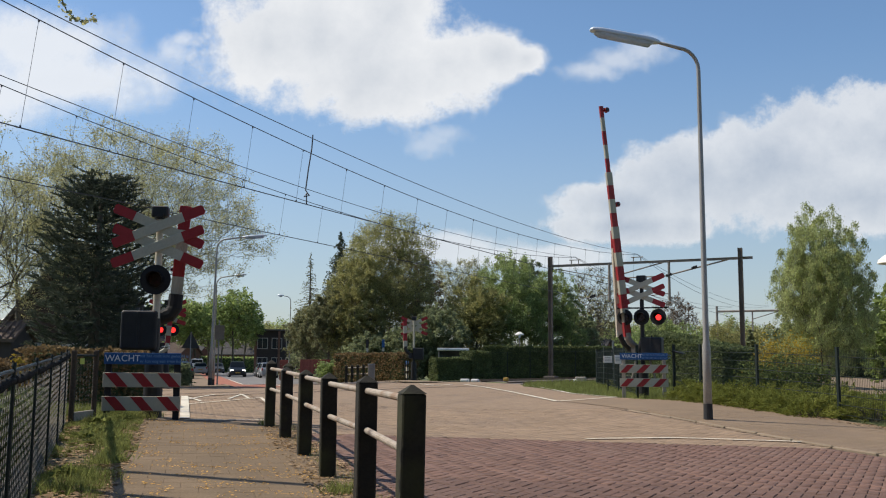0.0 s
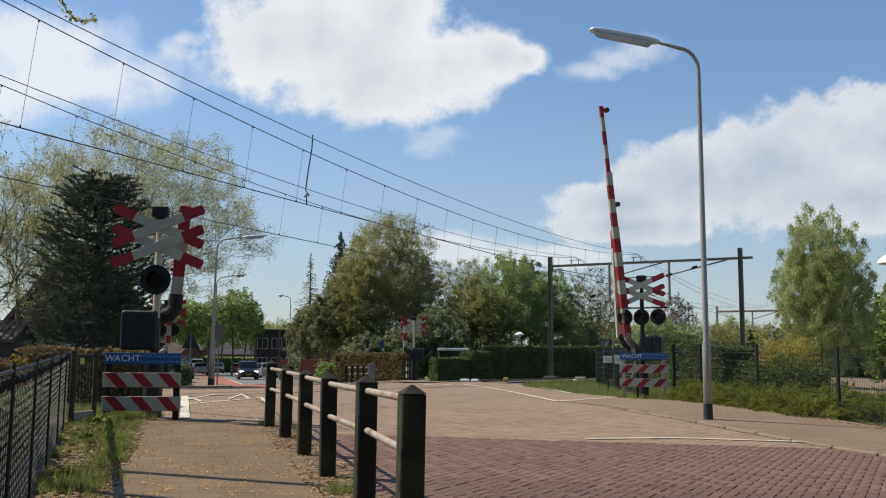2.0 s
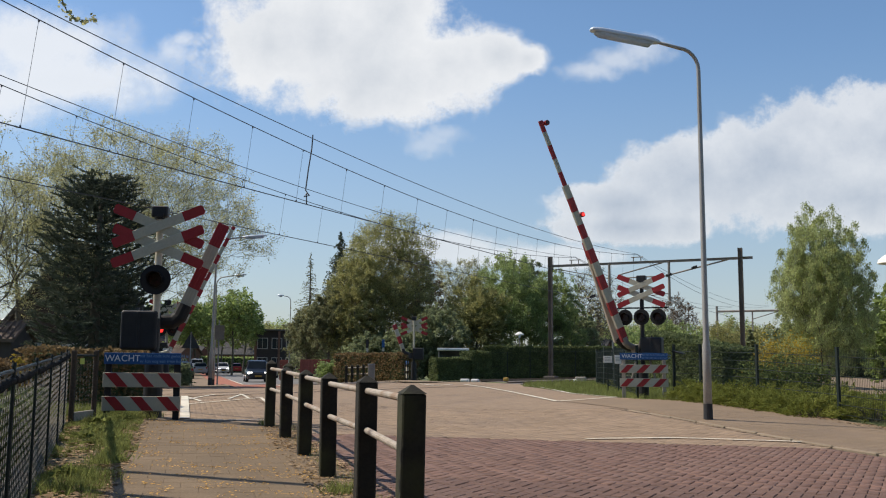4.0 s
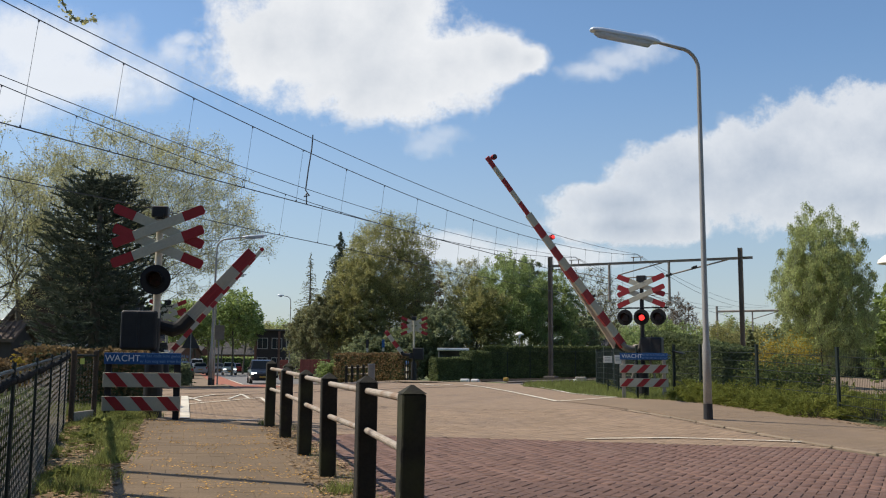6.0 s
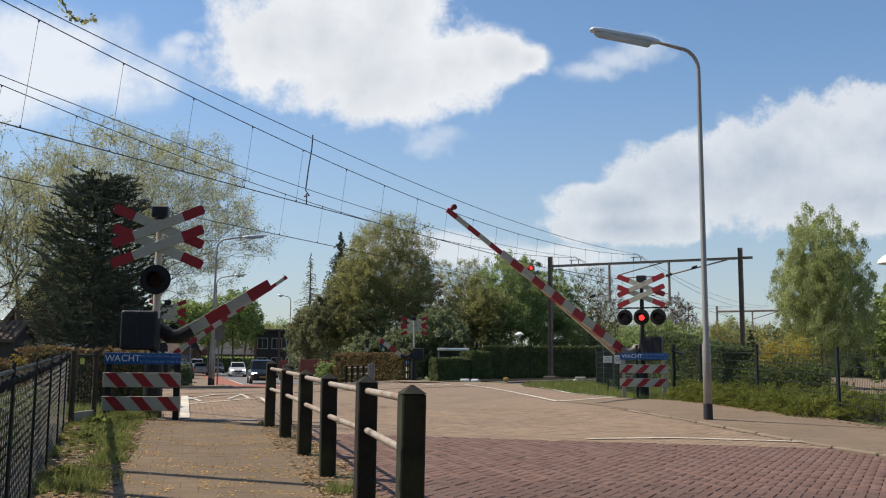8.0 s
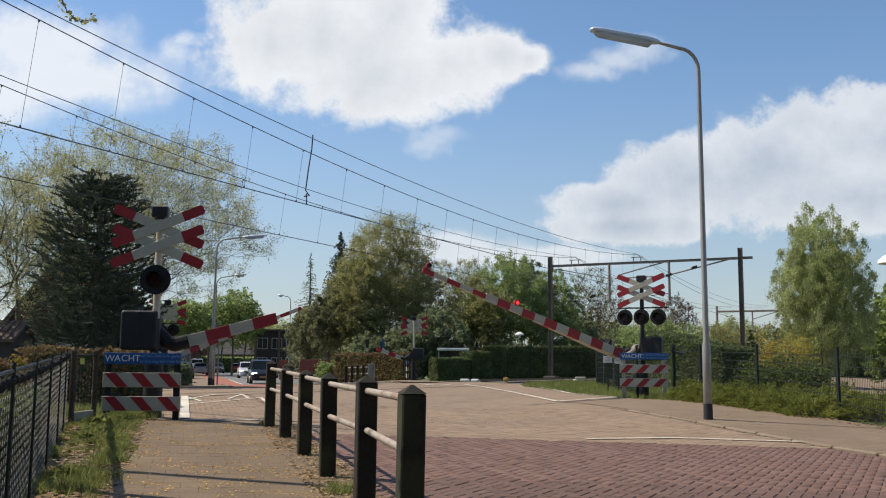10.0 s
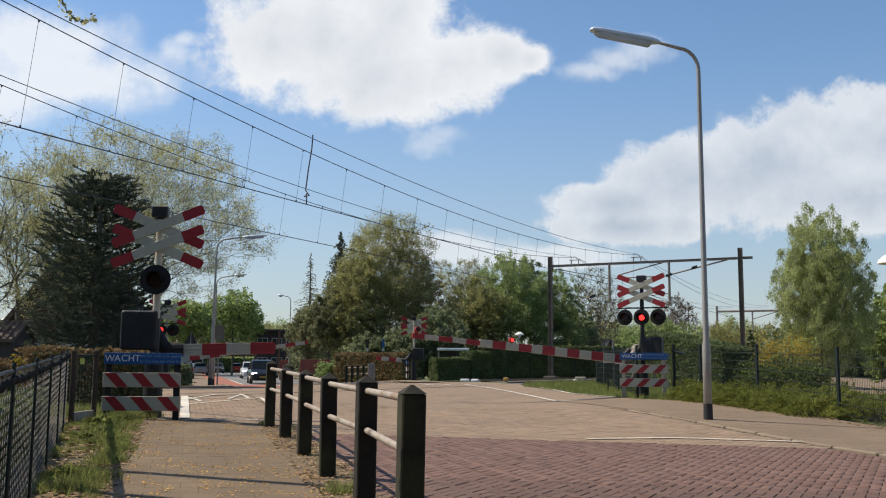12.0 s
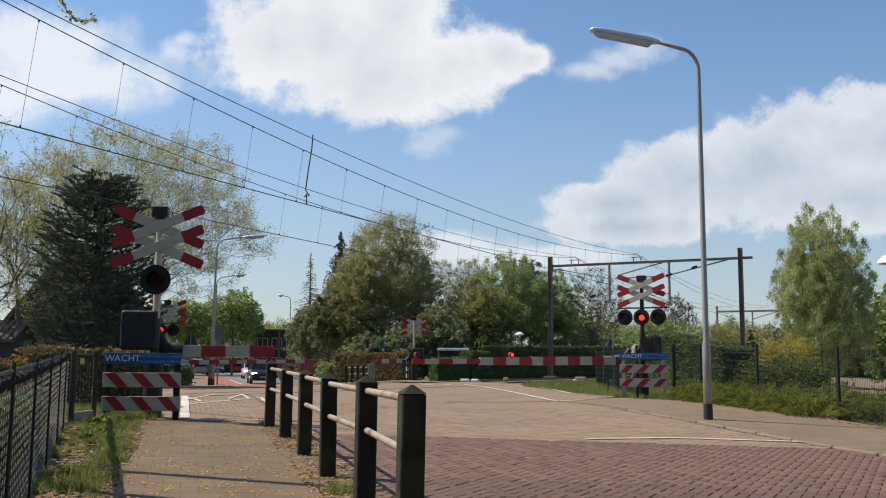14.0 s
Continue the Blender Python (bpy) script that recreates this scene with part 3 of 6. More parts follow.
def barrier_arm(parent, length, sections, stripe, name="barrier_arm", drop=.31, lights=(), first=0, start=.42, elbow="black", fork=None, fat=1.0):
    """A striped boom on an elbow beneath its pivot. Closed it points along local +x; it turns about local y."""
    bm = bmesh.new()
    tube(bm, [(-.02, 0, .04), (.12, 0, -.10), (.24, 0, -drop + .07), (.36, 0, -drop), (start + .10, 0, -drop)], [r * fat for r in (.085, .09, .10, .10, .095)], 12)
    disc(bm, (0, 0, 0), .16, .20, 20)
    arm = part(name, bm, M[elbow], parent, "red and white striped barrier arm")
    x = start
    k = first
    for (end, hgt, dep) in sections:
        while x < end - .02:
            e = min(end, x + stripe)
            s = bmesh.new()
            for q in range(4):
                hh = hgt / 4
                box(s, ((x + e) / 2, 0, -drop - hgt / 2 + hh * (q + .5)), (e - x, dep - .012 * (q % 2), hh * 1.0), bevel=.004)
            part("stripe", s, M["white"] if k % 2 == 0 else M["red"], arm)
            x, k = e, k + 1
    tip = bmesh.new()
    box(tip, (x + .01, 0, -drop), (.02, .07, sections[-1][1] * .96), bevel=.005)
    if length > 3:
        rod(tip, (x - .05, 0, -drop + sections[-1][1] * .4), (x - .05, 0, -drop + sections[-1][1] * .5 + .08), .02)
    part("tip", tip, M["red"], arm)
    lit = []
    for lx in lights:
        b = bmesh.new()
        rod(b, (lx, 0, -drop), (lx, 0, -drop + .13), .025)
        disc(b, (lx, .02, -drop + .17), .075, .09, 18)
        part("arm_lamp", b, M["red"], arm, "small round lamp on the arm")
        for sy in (-.032, .072):
            part("lens", disc(bmesh.new(), (lx, sy, -drop + .17), .052, .012, 16), M["lens"], arm, "small red lens")
        b = bmesh.new()
        disc(b, (0, 0, 0), .046, .010, 16)
        lit.append(part("light", b, M["lit"], arm, "glowing red light", m=pose(lx, .06, -drop + .17)))
    if fork:
        # second beam that starts beside the mast and meets the first
        gap, end = fork
        n = 6
        for q in range(n):
            a0, a1 = start + (end - start) * q / n, start + (end - start) * (q + 1) / n
            y0, y1 = -gap * (1 - q / n) - .06, -gap * (1 - (q + 1) / n) - .06
            b = bmesh.new()
            prism(b, [(a0, -drop - .11), (a1, -drop - .11), (a1, -drop + .11), (a0, -drop + .11)], -.035, .035)
            for v_ in b.verts:
                v_.co.y += y0 + (y1 - y0) * (v_.co.x - a0) / (a1 - a0)
            part("fork_beam", b, M["red"] if q == n - 1 else M["cream"], arm)
        part("shaft", rd((0, .1, 0), (0, -gap - .15, 0), .06, None, 12), M["black"], arm)
        part("fork_elbow", tube(bmesh.new(), [(0, -gap - .06, .02), (.2, -gap - .06, -drop * .6), (start + .06, -gap - .06, -drop)], [.07, .08, .08], 10), M["black"], arm)
    ARM_LAMPS[arm.name] = lit
    return arm


def signal(name, label, place, base_z, turn, lamps, box_side, mast_mat, group="level crossing signals", scale=1.0):
    root = thing(name, label, "railway signal", pose(place[0], place[1], base_z, 0, 0, turn), group)
    bm = bmesh.new()
    rod(bm, (0, 0, 1.7), (0, 0, 3.42), .062, .058, 16)
    part("mast", bm, M[mast_mat], root, "round painted mast")
    bm = bmesh.new()
    rod(bm, (0, 0, -.3), (0, 0, 1.05), .16, .15, 18)
    rod(bm, (0, 0, 1.05), (0, 0, 1.72), .07, .065, 14)
    box(bm, (0, 0, .02), (.5, .5, .06), bevel=.01)
    part("pedestal", bm, M["black"], root)
    bm = bx((0, 0, 3.53), (.27, .2, .19), bevel=.02)
    box(bm, (0, -.11, 3.46), (.14, .03, .06))
    rod(bm, (0, 0, 3.40), (0, 0, 3.46), .09)
    part("bell_box", bm, M["black"], root, "black bell box")
    for dz in (.17, -.17):
        zc = 3.1 + dz * scale + (1 - scale) * .9
        cross_board(root, 0, zc, -.085, 22.5, 1.62 * scale, .165 * scale)
        cross_board(root, 0, zc, -.108, -22.5, 1.62 * scale, .165 * scale)
    lights = [lamp(root, lx, lz, r=.25 * scale, lit_r=.112 if scale > .95 else .08) for lx, lz in lamps]
    if len(lamps) > 1:
        bm = bmesh.new()
        box(bm, ((lamps[0][0] + lamps[-1][0]) / 2, -.05, lamps[0][1] + .27), (lamps[-1][0] - lamps[0][0] + .5, .04, .04), bevel=.006)
        for lx, lz in lamps:
            rod(bm, (lx, -.05, lz), (lx, -.05, lz + .27), .018)
        part("lamp_bracket", bm, M["mattblack"], root)
    bm = bx((box_side * .26, .06, 1.52), (.60, .36, .66), bevel=.05, segs=3)
    box(bm, (box_side * .26, -.125, 1.52), (.05, .02, .62), bevel=.008)
    rod(bm, (box_side * .26, .0, 1.84), (box_side * .26, .0, 1.90), .03, .02, 10)
    part("machine_box", bm, M["black"], root, "black barrier machine box")
    return root, lights


def boards(place, base_z, turn, label, slant=1, post="mattblack", wide=1.0):
    """Blue notice board over two red and white boards on posts."""
    root = thing("barrier_boards", label, "warning board", pose(place[0], place[1], base_z, 0, 0, turn), "warning boards")
    for sx in (-.55, .55):
        part("post", bx((sx, .035, .42), (.10, .05, 1.36), bevel=.006), M[post], root)
    part("notice", bx((0, -.02, 1.01), (1.30 * wide, .02, .185), bevel=.004), M["blue"], root, "blue notice board with white words")
    for z in (.665, .285):
        b = part("striped_board", bx((0, -.012, z), (1.32 * wide, .02, .235), bevel=.004), M["white"], root, "white board with slanting red bars")
        for k in range(3):
            bm = bmesh.new()
            x0 = -.63 + k * .445
            prism(bm, [(x0, .11), (x0 + .19, .11), (x0 + .40, -.11), (x0 + .21, -.11)], -.030, -.013)
            for v_ in bm.verts:
                v_.co.x = min(.655, v_.co.x) * slant * wide
                v_.co.z += z
            if slant < 0:
                bmesh.ops.reverse_faces(bm, faces=bm.faces[:])
            part("red_bar", bm, M["red"], b)
    return root


def words(parent, text, size, at, material, name="words"):
    cu = bpy.data.curves.new("words", "FONT")
    cu.body, cu.size, cu.extrude, cu.align_y = text, size, .002, "CENTER"
    tmp = bpy.data.objects.new("words", cu)
    scene.collection.objects.link(tmp)
    me = bpy.data.meshes.new_from_object(tmp.evaluated_get(bpy.context.evaluated_depsgraph_get()))
    bpy.data.objects.remove(tmp)
    me.materials.clear(); me.materials.append(material)
    ob = part(name, me, None, parent, m=pose(*at, 90))
    return tagged(ob, kind="stuff") if name == "words" else ob


RTURN = math.degrees(math.atan2(RNOR.y, RNOR.x))
# near side, beside the path
LU = (at_bearing(278, 16.0)[0], 16.0)
lz = ground_z(*LU) - .085
left_signal, left_lights = signal("crossing_signal", "level crossing signal with double red and white cross beside the path", LU, lz, 4, [(0.0, 2.36)], -1, "cream")
LB = (at_bearing(258.3, 15.6)[0], 15.6)
lb = boards(LB, ground_z(*LB) - .045, 4, "blue notice and striped boards before the path barrier", wide=.945)
RU = (at_bearing(1136.8, 27.3)[0], 27.3)
rz_ = ground_z(*RU) - .17
right_signal, right_lights = signal("crossing_signal", "level crossing signal with three lamps and double cross", RU, rz_, -26, [(-.46, 2.42), (.02, 2.42), (.50, 2.42)], 1, "black", scale=.91)
for sx in (-1, 1):
    part("brace", rd((sx * .36, .05, .55), (sx * .06, .0, 1.75), .03, None, 8), M["mastgrey"], right_signal)
part("cabinet_lid", bx((.62, .1, 1.62), (.30, .5, .04), pose(0, 0, 0, 0, 14, 0), bevel=.01), M["black"], right_signal)
RB = (at_bearing(1138, 26.6)[0], 26.6)
rb = boards(RB, ground_z(*RB) + .13, -10, "blue notice and striped boards beside the road barrier", -1, "concrete")
FU = (at_bearing(298, 40.0)[0], 40.0)
far_signal, far_lights = signal("crossing_signal", "distant level crossing signal with two red lamps", FU, ground_z(*FU), 12, [(-.24, 2.36), (.26, 2.36)], -1, "white")
TU = (at_bearing(734, 54.0)[0], 54.0)
third_signal, _ = signal("crossing_signal", "distant level crossing signal with pale mast", TU, ground_z(*TU), 174, [], -1, "white")
boards((at_bearing(722, 52.5)[0], 52.5), ground_z(*at_bearing(722, 52.5)), 98, "striped boards beside the distant path barrier")
for root in (lb, rb):
    for ch, xo in zip("WACHT", (0, .150, .258, .366, .474)):
        words(root, ch, .150, (-.60 + xo, -.033, 1.01), M["lettering"], name="letter")
    words(root, "tot het rode licht gedoofd is", .068, (-.04, -.033, 1.052), M["pale"])
    words(root, "er kan nog een trein komen", .068, (-.04, -.033, .968), M["pale"])

PIVOT_L, PIVOT_R, PIVOT_F, PIVOT_T = (-.19, .26, 1.59), (-.20, .22, 1.50), (-.29, -.22, 1.32), (.15, .1, 1.42)
left_arm = barrier_arm(left_signal, 2.0, [(2.12, .20, .10)], .408, drop=.407, start=.49, elbow="mattblack", fat=1.3)
right_arm = barrier_arm(right_signal, 6.5, [(3.6, .23, .10), (5.2, .20, .085), (7.14, .13, .06)], .405, lights=(4.25, 7.04), first=1, elbow="mastgrey", fork=(.30, 3.5))
far_arm = barrier_arm(far_signal, 6.2, [(3.2, .20, .10), (6.2, .155, .08)], .41, drop=.32, first=1, elbow="white", lights=(3.6,))
rb_bm = bmesh.new()
for q in range(5):
    box(rb_bm, (.30 + .03 * q, -.09, -.10 - .07 * q), (.07, .012, .09), pose(0, 0, 0, 0, 8 * q - 12, 0) if q % 2 else None)
part("tape", rb_bm, M["whitebox"], far_arm, "crumpled white tape")
third_arm = barrier_arm(third_signal, 2.0, [(1.95, .22, .10)], .42)


# ---- handrail of posts beside the path ----
def handrail_post(h=1.0, w=.155):
    bm = bmesh.new()
    box(bm, (0, 0, (h - .4) / 2 - .0), (w, w, h + .4 - .10), bevel=.010)
    bmesh.ops.create_cone(bm, cap_ends=True, segments=4, radius1=w * .735, radius2=.012, depth=.055, matrix=Matrix.Translation((0, 0, h - .272 + .05 + .2)) @ pose(0, 0, 0, 0, 0, 45))
    return bm


hr_y = [6.13, 7.75, 9.5, 11.36, 13.45, 15.1]
hr_px = [728.5, 651, 586, 545, 511.5, 483.5]
hr_h = [1.022, 1.03, 1.0, .985, .97, 1.03]
handrail = thing("handrail_fence", "dark weathered posts with two pale steel rails", "fence")
tops = []
for yy, pxx, hh in zip(hr_y, hr_px, hr_h):
    x = at_bearing(pxx, yy)[0]
    z = ground_z(x, yy)
    part("post", handrail_post(hh), M["oldwood"], handrail, m=pose(x, yy, z, random.uniform(-.6, .6), random.uniform(-.8, .8), 14 + random.uniform(-2, 2)))
    tops.append(Vector((x, yy, z)))
x = tops[-1].x + .12
part("post", handrail_post(), M["oldwood"], handrail, m=pose(x + .05, 15.75, ground_z(x, 15.75) - .02, 0, 0, 14))
for a, b in zip(tops, tops[1:]):
    for za, zb in ((.935, .915), (.60, .605)) if a is tops[0] else ((.912, .90), (.60, .585)):
        bm = bmesh.new()
        rod(bm, a + Vector((0, 0, za)), b + Vector((0, 0, zb)), .0255, seg=12)
        part("rail", bm, M["rail"], handrail)


# ---- street lamps ----
def street_lamp(name_label, place, height, reach, direction, head, r=.075, lean=(0, 0), base=True, group="street lamps", slim=1.0):
    x, y = place
    root = thing("street_lamp", name_label, "street lamp", pose(x, y, ground_z(x, y) + .03, lean[0], lean[1], direction), group)
    bm = bmesh.new()
    pts, rad = [(0, 0, -.4), (0, 0, 1.4), (0, 0, 1.55), (0, 0, height - .55)], [r * 1.12, r * 1.08, r * .80, r * .54]
    for k in range(1, 7):
        a = math.pi / 2 * k / 6
        pts.append((-.42 * (1 - math.cos(a)), 0, height - .55 + .42 * math.sin(a)))
        rad.append(r * .50)
    pts.append((-reach + head, 0, height - .13 + .09 * (reach - head)))
    rad.append(r * .42)
    part("pole", tube(bm, pts, rad, 14), M["lampmetal"], root, smooth_faces=True)
    if base:
        part("base_sleeve", rd((0, 0, -.3), (0, 0, .30), r * 1.25, r * 1.2, 16), M["tar"], root, "black tarred base")
    hz = height - .13 + .09 * (reach - head)
    bm = bmesh.new()
    secs = [(-(reach - head) + .04, .05, .05), (-(reach - head) - .06, .11, .09), (-(reach - head) - .25, .15, .11), (-reach + .2, .15, .10), (-reach + .02, .11, .07), (-reach - .02, .05, .03)]
    rings = []
    for sx, wy, hh in [(a, b * slim, c * slim) for a, b, c in secs]:
        zz = hz + .09 * (-(sx + reach - head))
        rings.append([bm.verts.new((sx, wy * math.cos(t), zz + hh * max(-.55, math.sin(t)))) for t in (2 * math.pi * k / 14 for k in range(14))])
    for ra, rb_ in zip(rings, rings[1:]):
        for k in range(14):
            bm.faces.new((ra[k], ra[(k + 1) % 14], rb_[(k + 1) % 14], rb_[k]))
    bm.faces.new(rings[0]); bm.faces.new(rings[-1])
    bmesh.ops.recalc_face_normals(bm, faces=bm.faces)
    hd = part("lamp_head", bm, M["luminaire"], root, "long grey lamp housing", smooth_faces=True)
    bm = bmesh.new()
    x0, x1 = -(reach - head) - .12, -reach + .08
    zz0, zz1 = hz + .09 * (-(x0 + reach - head)) - .055, hz + .09 * (-(x1 + reach - head)) - .05
    rr = []
    for sx, w2, dp in ((x0, .11 * slim, .01), (x0 * .93 + x1 * .07, .145 * slim, .115 * slim), (x0 * .08 + x1 * .92, .145 * slim, .10 * slim), (x1, .11 * slim, .01)):
        zz = hz + .09 * (-(sx + reach - head)) - .05
        rr.append([bm.verts.new((sx, w2 * math.cos(t), zz - dp * abs(math.sin(t)) * 1.0)) for t in (math.pi * k / 8 for k in range(9))])
    for ra, rb_ in zip(rr, rr[1:]):
        for k in range(8):
            bm.faces.new((ra[k], ra[k + 1], rb_[k + 1], rb_[k]))
    bmesh.ops.solidify(bm, geom=bm.faces[:], thickness=.004)
    part("cover", bm, M["lampglass"], hd, "translucent lamp cover", smooth_faces=True)
    return root


LP = (at_bearing(1249, 18.9)[0], 18.9)
street_lamp("tall grey street lamp with curved arm and long lamp head", LP, 7.62, 2.35, 14, 1.45, lean=(0, -.1), slim=.8)
LP2 = (at_bearing(377, 40.5)[0], 40.5)
street_lamp("grey street lamp beyond the railway with long head", LP2, 6.35, 2.1, 178, 1.0, lean=(0, -1.0), r=.07, slim=.6)
LP3 = (at_bearing(383, 52)[0], 52)
street_lamp("slim street lamp with short curved arm", LP3, 6.0, 1.6, 178, .6, r=.06, slim=.65)
LP4 = (at_bearing(515, 78)[0], 78)
street_lamp("distant street lamp with short arm", LP4, 6.95, 1.1, 0, .5, r=.06, slim=.7)

# ---- overhead line ----
PA = Vector((at_bearing(975, 65.2)[0], 65.2, 0))
PB = PA + TNOR * 12.7
portal = thing("overhead_line_portal", "grey steel portal carrying the overhead wires", "railway gantry")
for p, nm in ((PA, "a"), (PB, "b")):
    bm = bmesh.new()
    m = pose(p.x, p.y, RAIL_Z - .3, 0, 0, -27)
    for sx in (-.12, .12):
        box(bm, (sx, 0, 4.3), (.03, .24, 8.6), m)
    box(bm, (0, 0, 4.3), (.24, .03, 8.6), m)
    part("mast", bm, M["mastbrown"], portal)
    part("footing", bx((0, 0, .1), (.8, .8, .7), pose(p.x, p.y, RAIL_Z - .3, 0, 0, -27), bevel=.03), M["ballast"], portal)
BEAM_Z = LINE_Z + 7.55
mid = (PA + PB) / 2
bm = bmesh.new()
mB = Matrix.Translation((mid.x, mid.y, BEAM_Z)) @ pose(0, 0, 0, 0, 0, -27)
for dz in (-.07, .07):
    box(bm, (.3, 0, dz), (13.6, .14, .02), mB)
box(bm, (.3, 0, 0), (13.6, .02, .14), mB)
part("beam", bm, M["mastgrey"], portal)
for off in TRACKS:
    s = 64.0 * TDIR.y + PA.x * TDIR.x
    base = TNOR * off + TDIR * PA.dot(TDIR)
    bm = bmesh.new()
    for sx in (-.25, .25):
        rod(bm, (base.x + TNOR.x * sx, base.y + TNOR.y * sx, BEAM_Z + .1), (base.x + TNOR.x * sx, base.y + TNOR.y * sx, BEAM_Z + .38), .035)
    rod(bm, (base.x - TNOR.x * .4, base.y - TNOR.y * .4, BEAM_Z + .36), (base.x + TNOR.x * .4, base.y + TNOR.y * .4, BEAM_Z + .36), .03)
    part("wire_support", bm, M["mastgrey"], portal)

def on_beam(u, dz):
    p = PA.lerp(PB, u)
    return (p.x, p.y, BEAM_Z + dz)


for u in (.33, .645):
    part("drop_post", rd(on_beam(u, 0), on_beam(u, -2.5), .085, None, 8), M["mastgrey"], portal)
for a_, b_, r in (((.36, -1.0), (.645, -.95), .045), ((.39, -.75), (.62, -.05), .045), ((.645, -.9), (.94, -.06), .05), ((.33, -2.1), (.20, -2.25), .03), ((.645, -2.1), (.55, -2.2), .03), ((.03, -.2), (.33, -1.0), .03)):
    part("registration_arm", rd(on_beam(*a_), on_beam(*b_), r, None, 8), M["mastgrey"], portal)
for u, dz in ((.775, -.52), (.24, -2.2), (.645, -.95)):
    q = Vector(on_beam(u, dz))
    bm = bmesh.new()
    for k in range(4):
        rod(bm, q + TNOR * (k * .09 - .18) + Vector((0, 0, k * .03)), q + TNOR * (k * .09 - .12) + Vector((0, 0, k * .03 + .01)), .10, None, 10)
    part("insulator", bm, M["mattblack"], portal)
# portals farther along the line
for dist in (58, 120):
    far = thing("overhead_line_portal", "distant steel portal over the railway", "railway gantry", group="distant portals")
    bm = bmesh.new()
    A2, B2 = PA + TDIR * dist, PB + TDIR * dist
    for p in (A2, B2):
        part("mast", rd((p.x, p.y, 0), (p.x, p.y, LINE_Z + 8.2), .16, .14, 8), M["mastgrey"], far)
    part("beam", rd((A2.x, A2.y, BEAM_Z), (B2.x, B2.y, BEAM_Z), .13, None, 6), M["mastgrey"], far)
    for u in (.33, .645):
        q = A2.lerp(B2, u)
        part("drop_post", rd((q.x, q.y, BEAM_Z), (q.x, q.y, BEAM_Z - 2.5), .09, None, 6), M["mastgrey"], far)
        part("registration_arm", rd((q.x, q.y, BEAM_Z - 1), (q.x + TNOR.x * 3, q.y + TNOR.y * 3, BEAM_Z - .1), .05, None, 6), M["mastgrey"], far)

S_P = PA.dot(TDIR)                      # place of the portal along the tracks
S_N = 12.0                              # the support before it


def wire_pts(off, za, zb, sag, s0, s1, n=40):
    out = []
    for i in range(n + 1):
        u = i / n
        p = TNOR * off + TDIR * (s0 + (s1 - s0) * u)
        out.append(Vector((p.x, p.y, LINE_Z + za + (zb - za) * u - sag * 4 * u * (1 - u))))
    return out


for off, con_z, za, rise, dip in ((TRACKS[0], 5.62, 8.28, .22, .92), (TRACKS[1], 5.47, 8.30, .12, .93)):
    line = thing("overhead_line", "dark overhead contact and carrier wires above the track", "overhead wire", group="overhead lines")
    for nm, a_, b_, sag, r in (("carrier_wire", za, 8.08, 1.35, .013), ("contact_wire", con_z, con_z, .03, .015), ("feeder_wire", za + rise, 8.12, dip, .012)):
        part(nm, tube(bmesh.new(), wire_pts(off, a_, b_, sag, S_N, S_P), r, 5), M["wire"], line)
        part(nm, tube(bmesh.new(), wire_pts(off, b_, b_, sag, S_P, S_P + 58), r, 5), M["wire"], line)
        part(nm, tube(bmesh.new(), wire_pts(off, a_, a_, sag, S_N - 50, S_N), r, 5), M["wire"], line)
    car, con = wire_pts(off, za, 8.08, 1.35, S_N, S_P, 200), wire_pts(off, con_z, con_z, .03, S_N, S_P, 200)
    for k in range(7, 200, 10):
        part("dropper", rd(car[k], con[k] - TDIR * .3, .006, None, 4), M["wire"], line)
        for pt, dz in ((car[k], -.05), (con[k] - TDIR * .3, .05)):
            part("clamp", rd(pt, pt + Vector((0, 0, dz)), .022, None, 5), M["wire"], line)
    if off == TRACKS[0]:
        fe = wire_pts(off, za + rise, 8.12, dip, S_N, S_P, 200)
        k = 48
        a_, b_ = fe[k + 1], con[k]
        pts = [a_ + Vector((0, 0, .12)), a_.lerp(b_, .15), a_.lerp(b_, .5) - TDIR * .08, a_.lerp(b_, .8) - TDIR * .12, a_.lerp(b_, .86) + TDIR * .1, a_.lerp(b_, .9) - TDIR * .16, a_.lerp(b_, .84) - TDIR * .05, b_]
        part("jumper_cable", tube(bmesh.new(), pts, .022, 6), M["wire"], line, "looped jumper cable")
# single masts at the support before, on the far side
for off, sd in ((TRACKS[1], -3.0),):
    p = TDIR * S_N + TNOR * (off + sd)
    mast = thing("overhead_line_mast", "grey steel mast with a bracket over the tracks", "railway mast", pose(p.x, p.y, ground_z(p.x, p.y) - .1, 0, 0, -27))
    part("mast", bx((0, 0, 4.5), (.24, .24, 9.2), bevel=.02), M["mastgrey"], mast)
    part("bracket", rd((0, 0, 8.3), (8.2, 0, 8.5), .07, .05), M["mastgrey"], mast)


# ---- trees ----
def crown_points(rng, n, centre, radii, lump, seed, bias=.38):
    d = rng.normal(size=(n, 3)); d /= np.linalg.norm(d, axis=1)[:, None]
    r = rng.uniform(size=n) ** bias
    out = np.empty((n, 3))
    for i in range(n):
        k = 1 + lump * noise.noise(Vector(d[i]) * 1.7 + Vector((seed * 3.1, seed * 1.7, 0))) + lump * .6 * noise.noise(Vector(d[i]) * 4 + Vector((0, seed, seed)))
        out[i] = centre + d[i] * radii * r[i] * k
    return out


